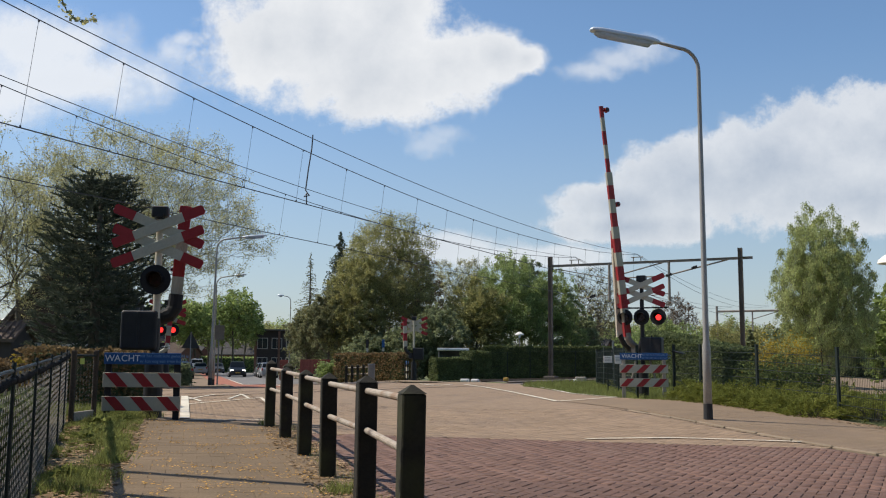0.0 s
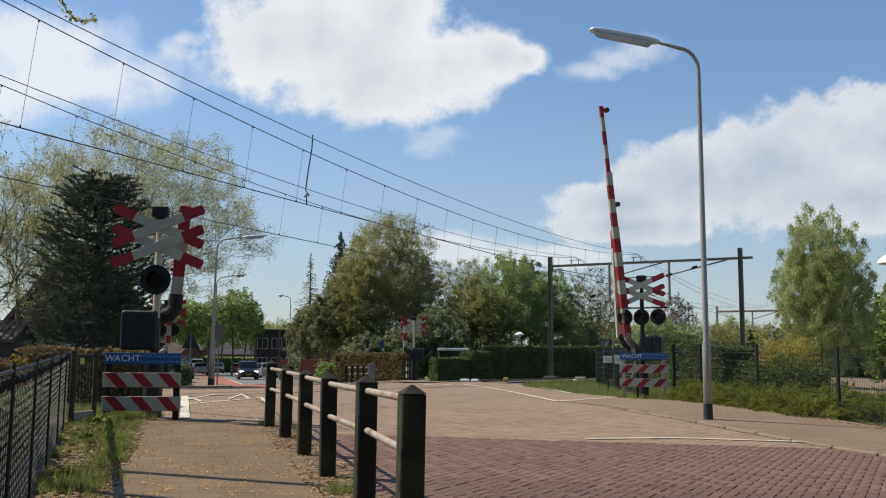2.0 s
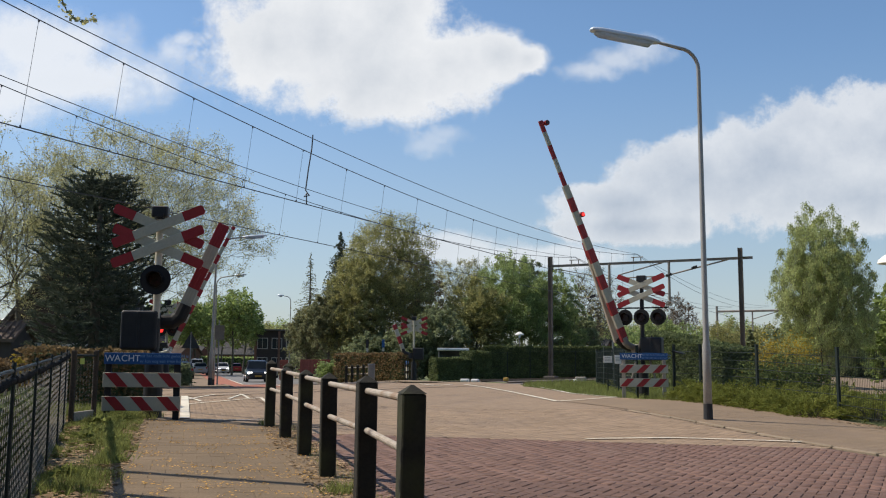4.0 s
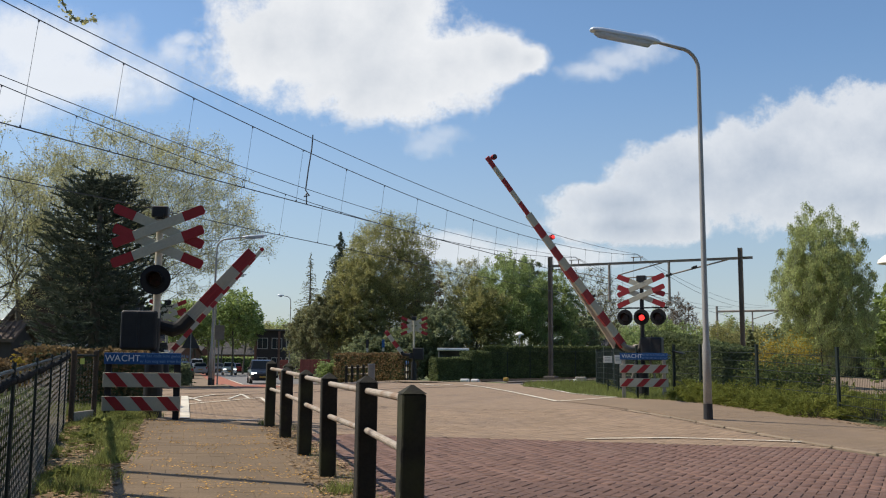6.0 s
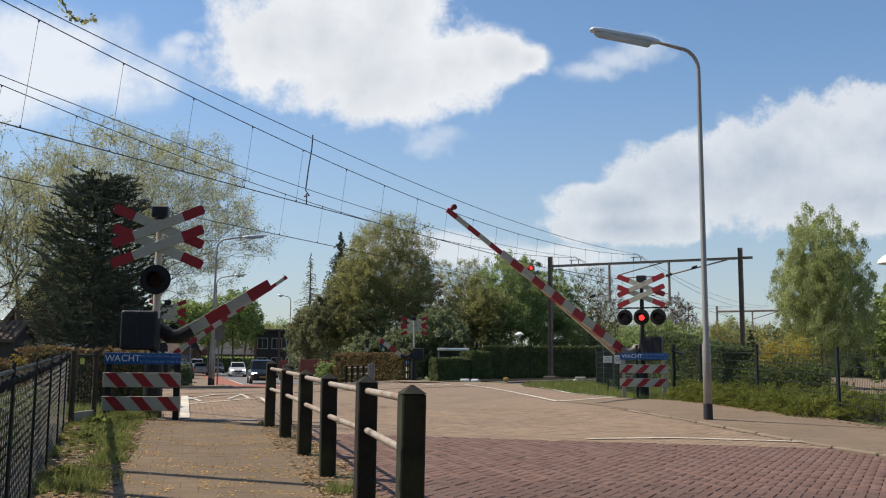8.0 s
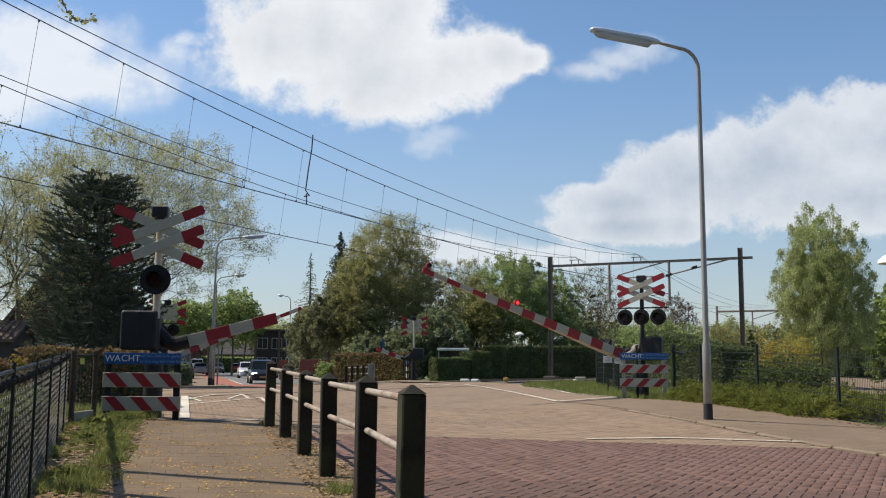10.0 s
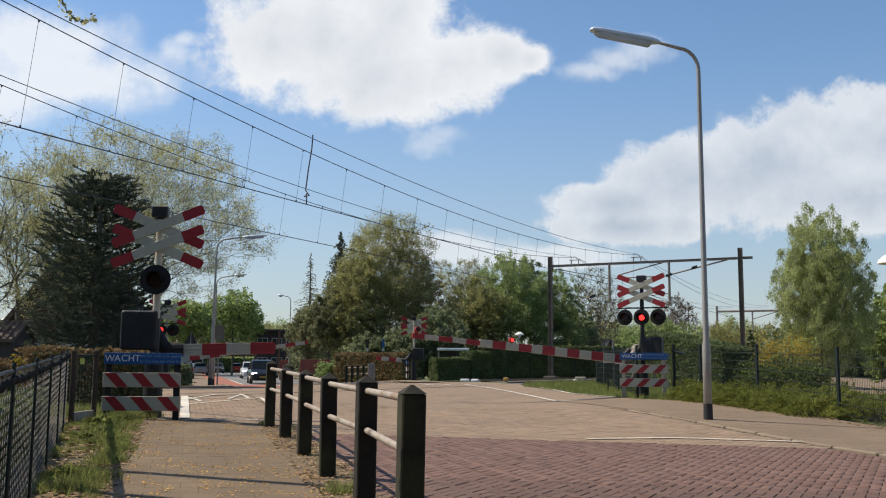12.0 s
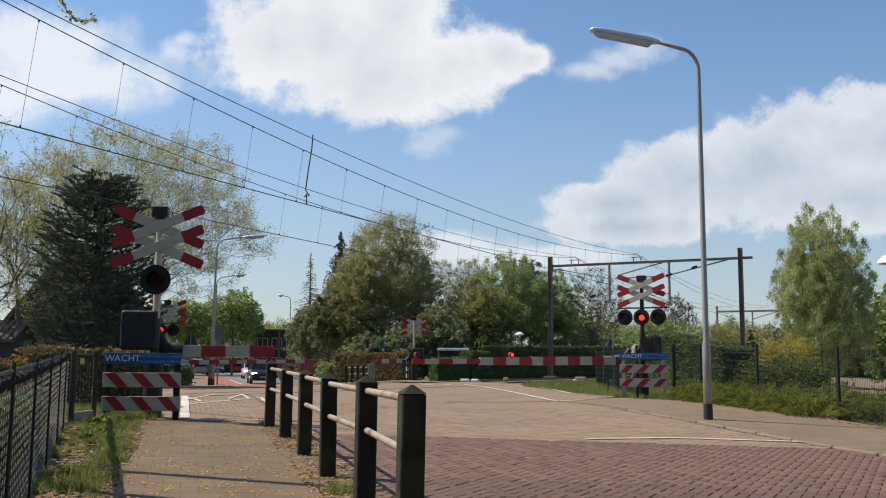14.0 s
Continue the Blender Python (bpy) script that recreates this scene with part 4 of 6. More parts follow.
def frustums(A, B, ra, rb, seg):
    """Open tapered bars from A to B, all at once."""
    d = B - A
    d /= np.linalg.norm(d, axis=1)[:, None] + 1e-9
    ref = np.where(np.abs(d[:, 2:3]) > .9, np.array([[1.0, 0, 0]]), np.array([[0, 0, 1.0]]))
    u = np.cross(d, ref); u /= np.linalg.norm(u, axis=1)[:, None] + 1e-9
    w = np.cross(d, u)
    n = len(A)
    v = np.empty((n, 2 * seg, 3))
    for k in range(seg):
        e = u * math.cos(2 * math.pi * k / seg) + w * math.sin(2 * math.pi * k / seg)
        v[:, k], v[:, seg + k] = A + e * ra[:, None], B + e * rb[:, None]
    base = np.arange(n)[:, None] * 2 * seg
    f = np.concatenate([base + np.array([[k, (k + 1) % seg, seg + (k + 1) % seg, seg + k]]) for k in range(seg)])
    return v.reshape(-1, 3), f


def tree(label, px, depth, height, width, leaf, leaves=9000, size=.2, base=.2, seed=1, bark="bark", clumps=110, spread=.075, lump=.35, twigs=3, droop=0.0, aspect=1.6, name="tree", group="", bias=.38, top=1.0, hang=0.0, place=None, stout=1.0, square=0.0, lead=.62):
    """A tree that grows point by point: every new shoot joins the nearest wood, limbs are as thick as what they carry."""
    rng = np.random.default_rng(seed)
    x, y = place or at_bearing(px, depth)
    gz = ground_z(x, y) - .1
    root = thing(name, label, "tree", pose(x, y, gz), group)
    zc, radii = height * (1 + base) / 2, np.array([width / 2, width / 2, height * (1 - base) / 2]) * .95
    n = min(1500, clumps * 5)
    pts = crown_points(rng, n, np.array([0, 0, zc]), radii, lump, seed, bias + .07)
    if top < 1:
        k = np.clip((pts[:, 2] - zc) / radii[2], 0, 1)[:, None]
        pts[:, :2] *= 1 - k * (1 - top)
    if square:
        k = np.clip(np.abs(pts[:, 2] - zc) / radii[2], 0, .93)[:, None]
        pts[:, :2] *= (1 - k * k) ** (-.5 * square)
    pts[:, 2] = np.maximum(pts[:, 2], .15)
    tr = limb(rng, (0, 0, 0), (0, 0, 1), height * lead, 10, .05, .06)
    r0 = .0085 * height + .04
    N = len(tr) + 3 * n
    nod, par, run = np.full((N, 3), 1e6), np.full(N, -1), np.zeros(N)
    m = len(tr)
    nod[:m] = tr; par[1:m] = np.arange(m - 1); run[:m] = np.arange(m) * height * lead / 10
    low_i = max(1, int(10 * min(.8, max(base * .55, .12) / lead)))
    nod_cost = np.zeros(N); nod_cost[:low_i] = 1e5
    step = .075 * height
    tips = []
    for i in np.argsort(np.linalg.norm(pts - np.array([0, 0, height * max(.15, base * .8)]), axis=1)):
        p = pts[i]
        d = np.linalg.norm(nod[:m] - p, axis=1)
        down = np.maximum(0, nod[:m, 2] - p[2]) * (.1 if hang else .9)
        j = int(np.argmin(d + .38 * run[:m] + down + nod_cost[:m]))
        cuts = min(2, int(d[j] / step))
        last = j
        for c in range(1, cuts + 1):
            u = c / (cuts + 1)
            nod[m] = nod[j] * (1 - u) + p * u + rng.normal(size=3) * d[j] * .05 - np.array([0, 0, d[j] * .06 * math.sin(math.pi * u)])
            par[m], run[m] = last, run[last] + np.linalg.norm(nod[m] - nod[last]); last = m; m += 1
        nod[m] = p
        par[m], run[m] = last, run[last] + np.linalg.norm(p - nod[last])
        tips.append(m); m += 1
    load = np.zeros(m); load[tips] = 1
    for i in range(m - 1, 0, -1):
        load[par[i]] += load[i]
    rad = np.maximum(r0 * .95 * (load / load[0]) ** .5, .0035 * stout * max(1.0, depth / 45))
    t_n = len(tr)
    tube_r = [r0 * 1.25] + [max(rad[i] * 1.02, r0 * .12) for i in range(1, t_n)]
    part("trunk", tube(bmesh.new(), tr, tube_r, 9), M[bark], root, smooth_faces=True)
    idx = np.arange(t_n, m)
    v, f = frustums(nod[par[idx]], nod[idx], np.minimum(rad[par[idx]], rad[idx] * 1.35), rad[idx], 5)
    part("branchwork", raw("branchwork", v, f, M[bark], True), None, root)
    outer = np.array([i for i in idx if load[i] <= 3])
    grow = nod[outer] - nod[par[outer]]
    grow /= np.linalg.norm(grow, axis=1)[:, None] + 1e-9
    tw = max(1, twigs)
    src = np.repeat(nod[outer], tw, 0)
    way = np.repeat(grow, tw, 0) * .8 + rng.normal(size=(len(src), 3)) * .65 + np.array([[0, 0, .25 if not hang else 0]])
    way /= np.linalg.norm(way, axis=1)[:, None] + 1e-9
    ln = width * spread * 1.25 * rng.uniform(.4, 1.3, size=(len(src), 1))
    if hang:
        way = way * .35 + np.array([[0, 0, -1.0]])
        ln = hang * (.35 + rng.exponential(size=(len(src), 1)) * .8)
    end = src + way * ln
    end[:, 2] = np.maximum(end[:, 2], .1)
    if twigs:
        rt = np.full(len(src), .0028 * stout * max(1.0, depth / 45))
        v, f = frustums(src, end, rt, rt * .6, 3)
        tagged(part("twig_work", raw("twig_work", v, f, M[bark]), None, root), kind="stuff")
    if leaves:
        per = max(1, int(leaves / len(src)))
        u = rng.uniform(.1, 1.08, size=(len(src), per, 1))
        c = src[:, None] + (end - src)[:, None] * u + rng.normal(size=(len(src), per, 3)) * (width * spread * .30 if not hang else .10)
        c = c.reshape(-1, 3)
        c[:, 2] = np.maximum(c[:, 2], .12)
        v, f = leaf_cloud(rng, c, size, aspect, droop)
        part("crown", raw("crown", v, f, M[leaf]), None, root)
    return root


def monkey_puzzle(label, px, depth, height, width, seed):
    """A domed araucaria: whorls of rope-like boughs that sink and turn up, clad in stiff scales."""
    rng = np.random.default_rng(seed)
    x, y = at_bearing(px, depth)
    root = thing("monkey_puzzle_tree", label, "tree", pose(x, y, ground_z(x, y) - .1))
    part("trunk", rd((0, 0, 0), (0, 0, height * .95), .24, .06, 12), M["bark"], root, smooth_faces=True)
    A, B, R, cs, ds = [], [], [], [], []

    def rope(pts, r):
        for a, b in zip(pts, pts[1:]):
            A.append(a); B.append(b); R.append(r)
            ln = np.linalg.norm(b - a)
            k = max(2, int(ln * 62))
            t = rng.uniform(size=(k, 1))
            out = rng.normal(size=(k, 3)); out /= np.linalg.norm(out, axis=1)[:, None]
            d = (b - a) / ln * .75 + out * .75
            cs.append(a + (b - a) * t + d * r * 1.2); ds.append(d)
    whorls = 30
    for w in range(whorls):
        u = (w + .5) / whorls
        z0 = height * (.05 + .90 * u)
        reach = width / 2 * (max(0.0, 1 - max(0.0, u - .30) ** 2.3 / .70 ** 2.3)) ** .55 * (.90 + .10 * min(1, u / .3)) + .12
        for q in range(11):
            a = 2 * math.pi * (q + rng.uniform(-.35, .35)) / 11 + w * 1.3
            L = reach * rng.uniform(.80, 1.07)
            rise = (-.26 + .85 * u ** 2 + rng.normal() * .13) * L
            e = np.array([math.cos(a), math.sin(a), 0])
            s = np.array([0, 0, z0 + rng.normal() * .10])
            bend = [s + e * L * t + np.array([0, 0, rise * t - .18 * L * math.sin(math.pi * t) + (.10 * L * t ** 4)]) for t in (0, .3, .55, .78, 1.0)]
            bend = [b + rng.normal(size=3) * .04 for b in bend]
            for b in bend:
                b[2] = max(b[2], .2)
            rope(bend[1:], .04)
            A.append(bend[0]); B.append(bend[1]); R.append(.03)
            side = np.array([-e[1], e[0], 0])
            for t in (2, 3, 4):
                for sg in (-1, 1):
                    p = bend[t] * .8 + bend[t - 1] * .2
                    d = e * .75 + side * sg * rng.uniform(.5, 1.1) + np.array([0, 0, rng.uniform(-.15, .5)])
                    g = p + d * rng.uniform(.22, .5)
                    rope([p, g + np.array([0, 0, .04])], .035)
    A, B, R = np.array(A), np.array(B), np.array(R)
    v, f = frustums(A, B, R * .6, R * .45, 4)
    tagged(part("branchwork", raw("branchwork", v, f, M["araucaria"]), None, root), kind="stuff")
    c, d = np.concatenate(cs), np.concatenate(ds)
    d /= np.linalg.norm(d, axis=1)[:, None]
    b = np.cross(d, rng.normal(size=d.shape)); b /= np.linalg.norm(b, axis=1)[:, None] + 1e-9
    s_ = rng.uniform(.05, .085, size=(len(c), 1))
    v = np.empty((len(c), 4, 3))
    v[:, 0], v[:, 1], v[:, 2], v[:, 3] = c - d * s_ * .3, c + b * s_ * .24, c + d * s_, c - b * s_ * .24
    part("foliage", raw("foliage", v.reshape(-1, 3), np.arange(4 * len(c)).reshape(-1, 4), M["araucaria"]), None, root)
    return root


def spire(label, px, depth, height, width, leaf="conifer", leaves=5000, size=.2, seed=3, base=.08, power=1.0, droop=.4, aspect=2.2):
    """A conifer: a straight stem with whorls of drooping boughs."""
    rng = np.random.default_rng(seed)
    x, y = at_bearing(px, depth)
    root = thing("conifer", label, "tree", pose(x, y, ground_z(x, y) - .1))
    part("trunk", rd((0, 0, 0), (0, 0, height * .97), .014 * height + .04, .02, 9), M["bark"], root)
    bl, cs = bmesh.new(), []
    n = 16 * int(height)
    for i in range(n):
        u = (i + rng.uniform()) / n
        z = height * (base + (1 - base) * u)
        a = rng.uniform(0, 6.283)
        rad = width / 2 * (1 - u) ** power * rng.uniform(.6, 1.12) + .03
        e = np.array([math.cos(a) * rad, math.sin(a) * rad, z - rad * .22])
        s = np.array([0, 0, z])
        tube(bl, [s, s * .5 + e * .5 + np.array([0, 0, rad * .08]), e], [.03, .02, .006], 3)
        k = max(2, int(1.9 * leaves / n * (1.05 - u)))
        t = rng.uniform(.15, 1.05, size=(k, 1))
        cs.append(s + (e - s) * t + rng.normal(size=(k, 3)) * (.02 + min(rad, 1.2) * .14))
    tagged(part("boughs", bl, M["bark"], root), kind="stuff")
    v, f = leaf_cloud(rng, np.concatenate(cs), size, aspect, droop)
    part("needles", raw("needles", v, f, M[leaf]), None, root)
    return root


def bush(label, place, radii, leaf, leaves, size, seed, name="bush", aspect=1.6, droop=0.0, lump=.4, bias=.3, stems="bark"):
    rng = np.random.default_rng(seed)
    x, y = place
    root = thing(name, label, "shrub", pose(x, y, ground_z(x, y) - .05))
    pts = crown_points(rng, 46, np.array([0, 0, radii[2] * .82]), np.array(radii) * .9, lump, seed, bias)
    pts[:, 2] = np.maximum(pts[:, 2], .06)
    bm = bmesh.new()
    cs = []
    for p in pts:
        s = np.array([p[0] * .18, p[1] * .18, 0])
        tube(bm, [s, (s + p) / 2 + np.array([0, 0, .05]), p], [.018, .012, .004], 4)
        cs.append(p + rng.normal(size=(leaves // 46, 3)) * np.array(radii) * .17)
    c = np.concatenate(cs)
    c[:, 2] = np.maximum(c[:, 2], .03)
    part("stems", bm, M[stems], root)
    v, f = leaf_cloud(rng, c, size, aspect, droop)
    part("foliage", raw("foliage", v, f, M[leaf]), None, root)
    return root


def hedge(label, a, b, height, thick, leaf, density, size, seed, wobble=.05, name="hedge", taper=1.0):
    """A clipped hedge from a to b: solid core, darkened for inner shade, under a coat of single leaves."""
    rng = np.random.default_rng(seed)
    a, b = Vector((*a, 0)), Vector((*b, 0))
    length = (b - a).length
    ang = math.degrees(math.atan2(b.y - a.y, b.x - a.x))
    za, zb = ground_z(a.x, a.y), ground_z(b.x, b.y)
    root = thing(name, label, "hedge", Matrix.Translation((a.x, a.y, (za + zb) / 2 - .05)) @ pose(0, 0, 0, 0, 0, ang))
    bm = bmesh.new()
    r = bmesh.ops.create_cube(bm, size=1, matrix=Matrix.Translation((length / 2, 0, height / 2 - .05)) @ Matrix.Diagonal((length - .12, thick - .16, height - .06, 1)))
    bmesh.ops.subdivide_edges(bm, edges=bm.edges[:], cuts=7, use_grid_fill=True)
    for v_ in bm.verts:
        v_.co += noise.noise_vector(v_.co * 1.3 + Vector((seed, 0, 0))) * wobble
        v_.co.z *= 1 + (taper - 1) * v_.co.x / length
    part("core", bm, M["hedgeshade"], root)
    faces = [(length * height, 0), (length * height, 1), (length * thick, 2), (thick * height, 3), (thick * height, 4)]
    cs = []
    for area, k in faces:
        n = int(area * density)
        u, w = rng.uniform(size=n), rng.uniform(size=n)
        if k < 2:
            p = np.stack([u * length, np.full(n, thick / 2 * (1 if k else -1)), w * height], 1)
        elif k == 2:
            p = np.stack([u * length, (w - .5) * thick, np.full(n, height)], 1)
        else:
            p = np.stack([np.full(n, 0.0 if k == 3 else length), (u - .5) * thick, w * height], 1)
        cs.append(p)
    c = np.concatenate(cs)
    for i in range(len(c)):
        c[i] += np.array(noise.noise_vector(Vector(c[i]) * 1.3 + Vector((seed, 0, 0)))) * wobble * 1.6
    c += rng.normal(size=c.shape) * size * .35
    c[:, 2] *= 1 + (taper - 1) * np.clip(c[:, 0] / length, 0, 1)
    v, f = leaf_cloud(rng, c, size, 1.4)
    part("leaves", raw("leaves", v, f, M[leaf]), None, root)
    return root


# left: dark monkey-puzzle-like evergreen and the budding trees behind it
monkey_puzzle("dark domed monkey puzzle tree beyond the tracks", 170, 34.0, 7.8, 4.2, 11)
tree("tall tree with pale young leaves and open crown", 238, 46.0, 13.0, 12.0, "olive", 112000, .045, .28, 12, "palebark", clumps=290, spread=.042, lump=.42, twigs=3, stout=1.7, lead=.45, group="budding trees")
tree("tall tree with pale young leaves and open crown", 45, 44.0, 11.6, 7.6, "olive", 46000, .045, .22, 13, "palebark", clumps=190, spread=.045, lump=.45, twigs=3, stout=1.7, lead=.45, group="budding trees")
tree("tall tree with pale young leaves and open crown", -70, 40.0, 11.0, 8.0, "olive", 12000, .06, .2, 15, "palebark", clumps=150, spread=.05, lump=.4, twigs=3, lead=.45, group="budding trees")
# fresh green street trees beyond the road
for i, (px, d, h, w) in enumerate(((338, 105, 8.4, 6.0), (372, 118, 8.6, 6.0), (415, 112, 9.9, 6.6), (434, 126, 9.4, 5.4), (395, 150, 10.2, 8), (352, 150, 10, 8), (300, 110, 8.6, 7))):
    tree("street tree with fresh green leaves", px, d, h, w, "fresh", 6500, .20, .40, 20 + i, clumps=100, spread=.075, twigs=2, group="street trees")
# middle
tree("large tree in olive spring leaf", 684, 75.0, 13.3, 8.2, "brownleaf", 110000, .068, .05, 31, "palebark", stout=1.5, clumps=280, spread=.07, lump=.3, twigs=4, top=.8, square=.2)
tree("large tree in olive spring leaf", 632, 71.0, 10.4, 5.4, "brownleaf", 55000, .068, .02, 32, "palebark", clumps=140, spread=.06, lump=.3, twigs=2, top=.7)
tree("dark tree behind the board fence", 562, 84.0, 4.4, 4.6, "deep", 22000, .09, .0, 46, clumps=100, spread=.07, twigs=1, lump=.25)
tree("tree with dull purple young leaves", 737, 78.0, 11.2, 4.6, "plum", 20000, .08, .1, 33, clumps=100, spread=.065, lump=.35, twigs=4, top=.7)
tree("dark green tree with dense crown", 582, 71.0, 7.0, 3.8, "larch", 30000, .075, .3, 34, clumps=110, spread=.065, lump=.3, twigs=2, top=.6)
tree("dark green tree with dense crown", 548, 76.0, 6.0, 3.8, "larch", 26000, .075, .28, 35, clumps=80, spread=.07, lump=.3, twigs=2, top=.6)
spire("narrow dark spruce rising over the other trees", 601, 92.0, 14.3, 6.6, "conifer", 12000, .12, 36, power=.8)
spire("young grey-green larch with thin open boughs", 549, 78.0, 10.6, 5.0, "larch", 2600, .075, 37, power=1.0)
tree("tall tree with thin pale spring leaves", 812, 88.0, 11.8, 6.4, "olive", 26000, .07, .12, 38, "palebark", clumps=130, spread=.055, twigs=6, lump=.35, stout=2.2)
tree("broad tree in fresh green leaf", 905, 76.0, 9.9, 8.0, "mid", 95000, .072, .0, 39, clumps=190, spread=.06, twigs=2, lump=.25, top=.8)
tree("broad tree in fresh green leaf", 845, 73.0, 8.0, 5.6, "brownleaf", 48000, .072, .0, 40, clumps=120, spread=.065, twigs=2, lump=.25, top=.8)
tree("dense green tree behind the hedge", 985, 77.0, 8.9, 5.0, "mid", 52000, .072, .0, 41, clumps=120, spread=.06, twigs=2, lump=.25, top=.75)
tree("dark pine top behind the green trees", 930, 95.0, 12.4, 4.0, "deep", 18000, .10, .4, 42, clumps=90, spread=.07, twigs=2)
tree("dark shaded tree behind the signal", 775, 69.0, 5.3, 4.6, "deep", 26000, .10, .0, 43, clumps=110, spread=.07, twigs=1, lump=.25)
tree("dark shaded tree behind the signal", 722, 68.0, 3.9, 4.4, "deep", 22000, .10, .0, 44, clumps=100, spread=.07, twigs=1, lump=.25)
tree("dark shaded tree behind the signal", 655, 68.0, 3.3, 4.2, "deep", 22000, .10, .0, 45, clumps=100, spread=.07, twigs=1, lump=.25)
bush("dark shaded shrub under the green trees", at_bearing(922, 70), (1.8, 1.2, 1.4), "deep", 4200, .12, 118)
# right
tree("dark small tree beside the line", 1172, 70.0, 4.7, 3.8, "mid", 12000, .085, .0, 61, clumps=80, spread=.07, twigs=2)
tree("bare tree with fine branches", 1052, 92.0, 10.6, 6.0, "brownleaf", 900, .07, .12, 51, "palebark", clumps=210, spread=.055, twigs=9, lump=.35, stout=2.0)
tree("bare tree with fine branches", 1195, 100.0, 8.8, 5.0, "plum", 9000, .08, .12, 52, "palebark", clumps=140, spread=.055, twigs=7, lump=.35, stout=2.2)
tree("dark small tree beside the line", 1030, 82.0, 5.6, 3.6, "deep", 5000, .2, .0, 53, clumps=80, spread=.07, twigs=1)
tree("low tree in yellow-green leaf", 1270, 90.0, 5.3, 6.0, "brownleaf", 16000, .09, .0, 54, clumps=110, spread=.07, twigs=2)
tree("low tree in yellow-green leaf", 1215, 84.0, 4.4, 4.6, "mid", 12000, .09, .0, 55, clumps=80, spread=.07, twigs=2)
tree("large weeping willow in fresh leaf", 1458, 55.0, 11.05, 5.7, "willow", 170000, .036, .0, 56, clumps=300, spread=.09, lump=.26, twigs=6, droop=1.6, aspect=3.4, hang=.42, top=.95, bias=.5, name="willow_tree")
tree("green tree behind the willow", 1590, 60.0, 6.4, 4.6, "fresh", 6000, .2, .0, 57, clumps=90, spread=.07, twigs=1)
tree("dark tree at the edge of the car park", 1545, 112.0, 7.6, 11.0, "deep", 9000, .3, .0, 58, clumps=90, spread=.07, twigs=1)
tree("dark tree at the edge of the car park", 1440, 115.0, 7.0, 12.0, "deep", 9000, .3, .0, 59, clumps=90, spread=.07, twigs=1)
spire("small dark cypress by the line", 1327, 88.0, 4.4, 2.2, "deep", 2500, .25, 60)
# distance
for i, px in enumerate((480, 508, 1075, 1110, 1150, 1300, 1345)):
    tree("distant tree along the railway", px, 170.0 + 9 * (i % 3), 8.5 + i % 3, 12.0, "mid" if i % 2 else "brownleaf", 12000, .22, .0, 70 + i, clumps=60, spread=.09, twigs=1, group="distant trees")

hedge("clipped green hedge far down the road", at_bearing(290, 150), at_bearing(470, 158), 2.4, 1.5, "mid", 60, .22, 171)
hedge("dark hedge beyond the car park", at_bearing(1395, 118), at_bearing(1640, 112), 3.0, 1.5, "deep", 60, .22, 172)
# unseen trees added behind the viewer to block part of the sky light
for i, (x, y, h, w) in enumerate(((-11, -9, 13, 10), (-3, -11, 15, 11), (.5, -15, 15, 10), (18.5, -8, 14, 9), (20, 0, 13, 10), (-20, -7, 12, 9))):
    tree("unseen tree added behind the viewer to block sky light", 0, 0, h, w, "deep", 9000, .5, .02, 90 + i, clumps=120, spread=.08, twigs=1, place=(x, y), group="trees behind")

# hedges
HB0, HB1 = at_bearing(858, 68.6), at_bearing(1094, 67.6)
hedge("tall clipped dark green hedge along the railway", HB0, HB1, 2.32, 1.3, "hedge", 420, .07, 101)
hedge("lower clipped green hedge stepping up", at_bearing(768, 60.5), at_bearing(826, 61.5), 1.45, 1.2, "hedge", 420, .07, 102)
hedge("lower clipped green hedge stepping up", at_bearing(826, 61.5), at_bearing(860, 62.5), 1.85, 1.25, "hedge", 420, .07, 103)
hedge("rust-brown clipped beech hedge with dry leaves", at_bearing(607, 61.0), at_bearing(728, 57.0), 1.75, 1.3, "beech", 230, .10, 104)
hedge("ivy-covered dark hedge behind the signal", at_bearing(1160, 40.0), at_bearing(1306, 34.0), 2.38, 1.4, "hedge", 420, .07, 105, wobble=.07, taper=.66)
hedge("brown clipped garden hedge behind the wire fence", (-4.55, 7.0), (-7.45, 15.6), .97, .8, "beech", 900, .05, 106)
hedge("low dark ivy hedge along the wire fence", (-2.5, 4.0), (-6.15, 14.35), .62, .42, "hedge", 700, .05, 108, wobble=.08)
hedge("brown clipped garden hedge behind the wire fence", (-7.6, 17.4), (-5.9, 19.0), 1.1, .7, "beech", 500, .06, 107)
bush("bright green rounded garden bush", at_bearing(593, 62), (1.1, .9, .85), "fresh", 2600, .10, 111)
bush("dark green evergreen shrub by the road", at_bearing(578, 64), (.7, .7, .7), "deep", 2600, .12, 112)
bush("dark evergreen shrub beside the pavement", at_bearing(327, 39), (.42, .4, .5), "deep", 2200, .08, 113)
bush("dark evergreen shrub beside the pavement", at_bearing(316, 42), (.7, .6, .7), "deep", 2200, .09, 114)
bush("small shrub with orange-yellow leaves in the garden hedge", at_bearing(30, 15.5), (.18, .16, .6), "forsythia", 240, .05, 119)
bush("yellow flowering forsythia behind the fence", at_bearing(1395, 27.5), (1.0, .9, 1.12), "forsythia", 7000, .04, 115)
bush("green garden shrub behind the fence", at_bearing(1372, 25.6), (.95, .7, .76), "shrub", 6500, .045, 116)
bush("green garden shrub behind the fence", at_bearing(1415, 26.2), (.9, .7, .66), "shrub", 5200, .045, 117)
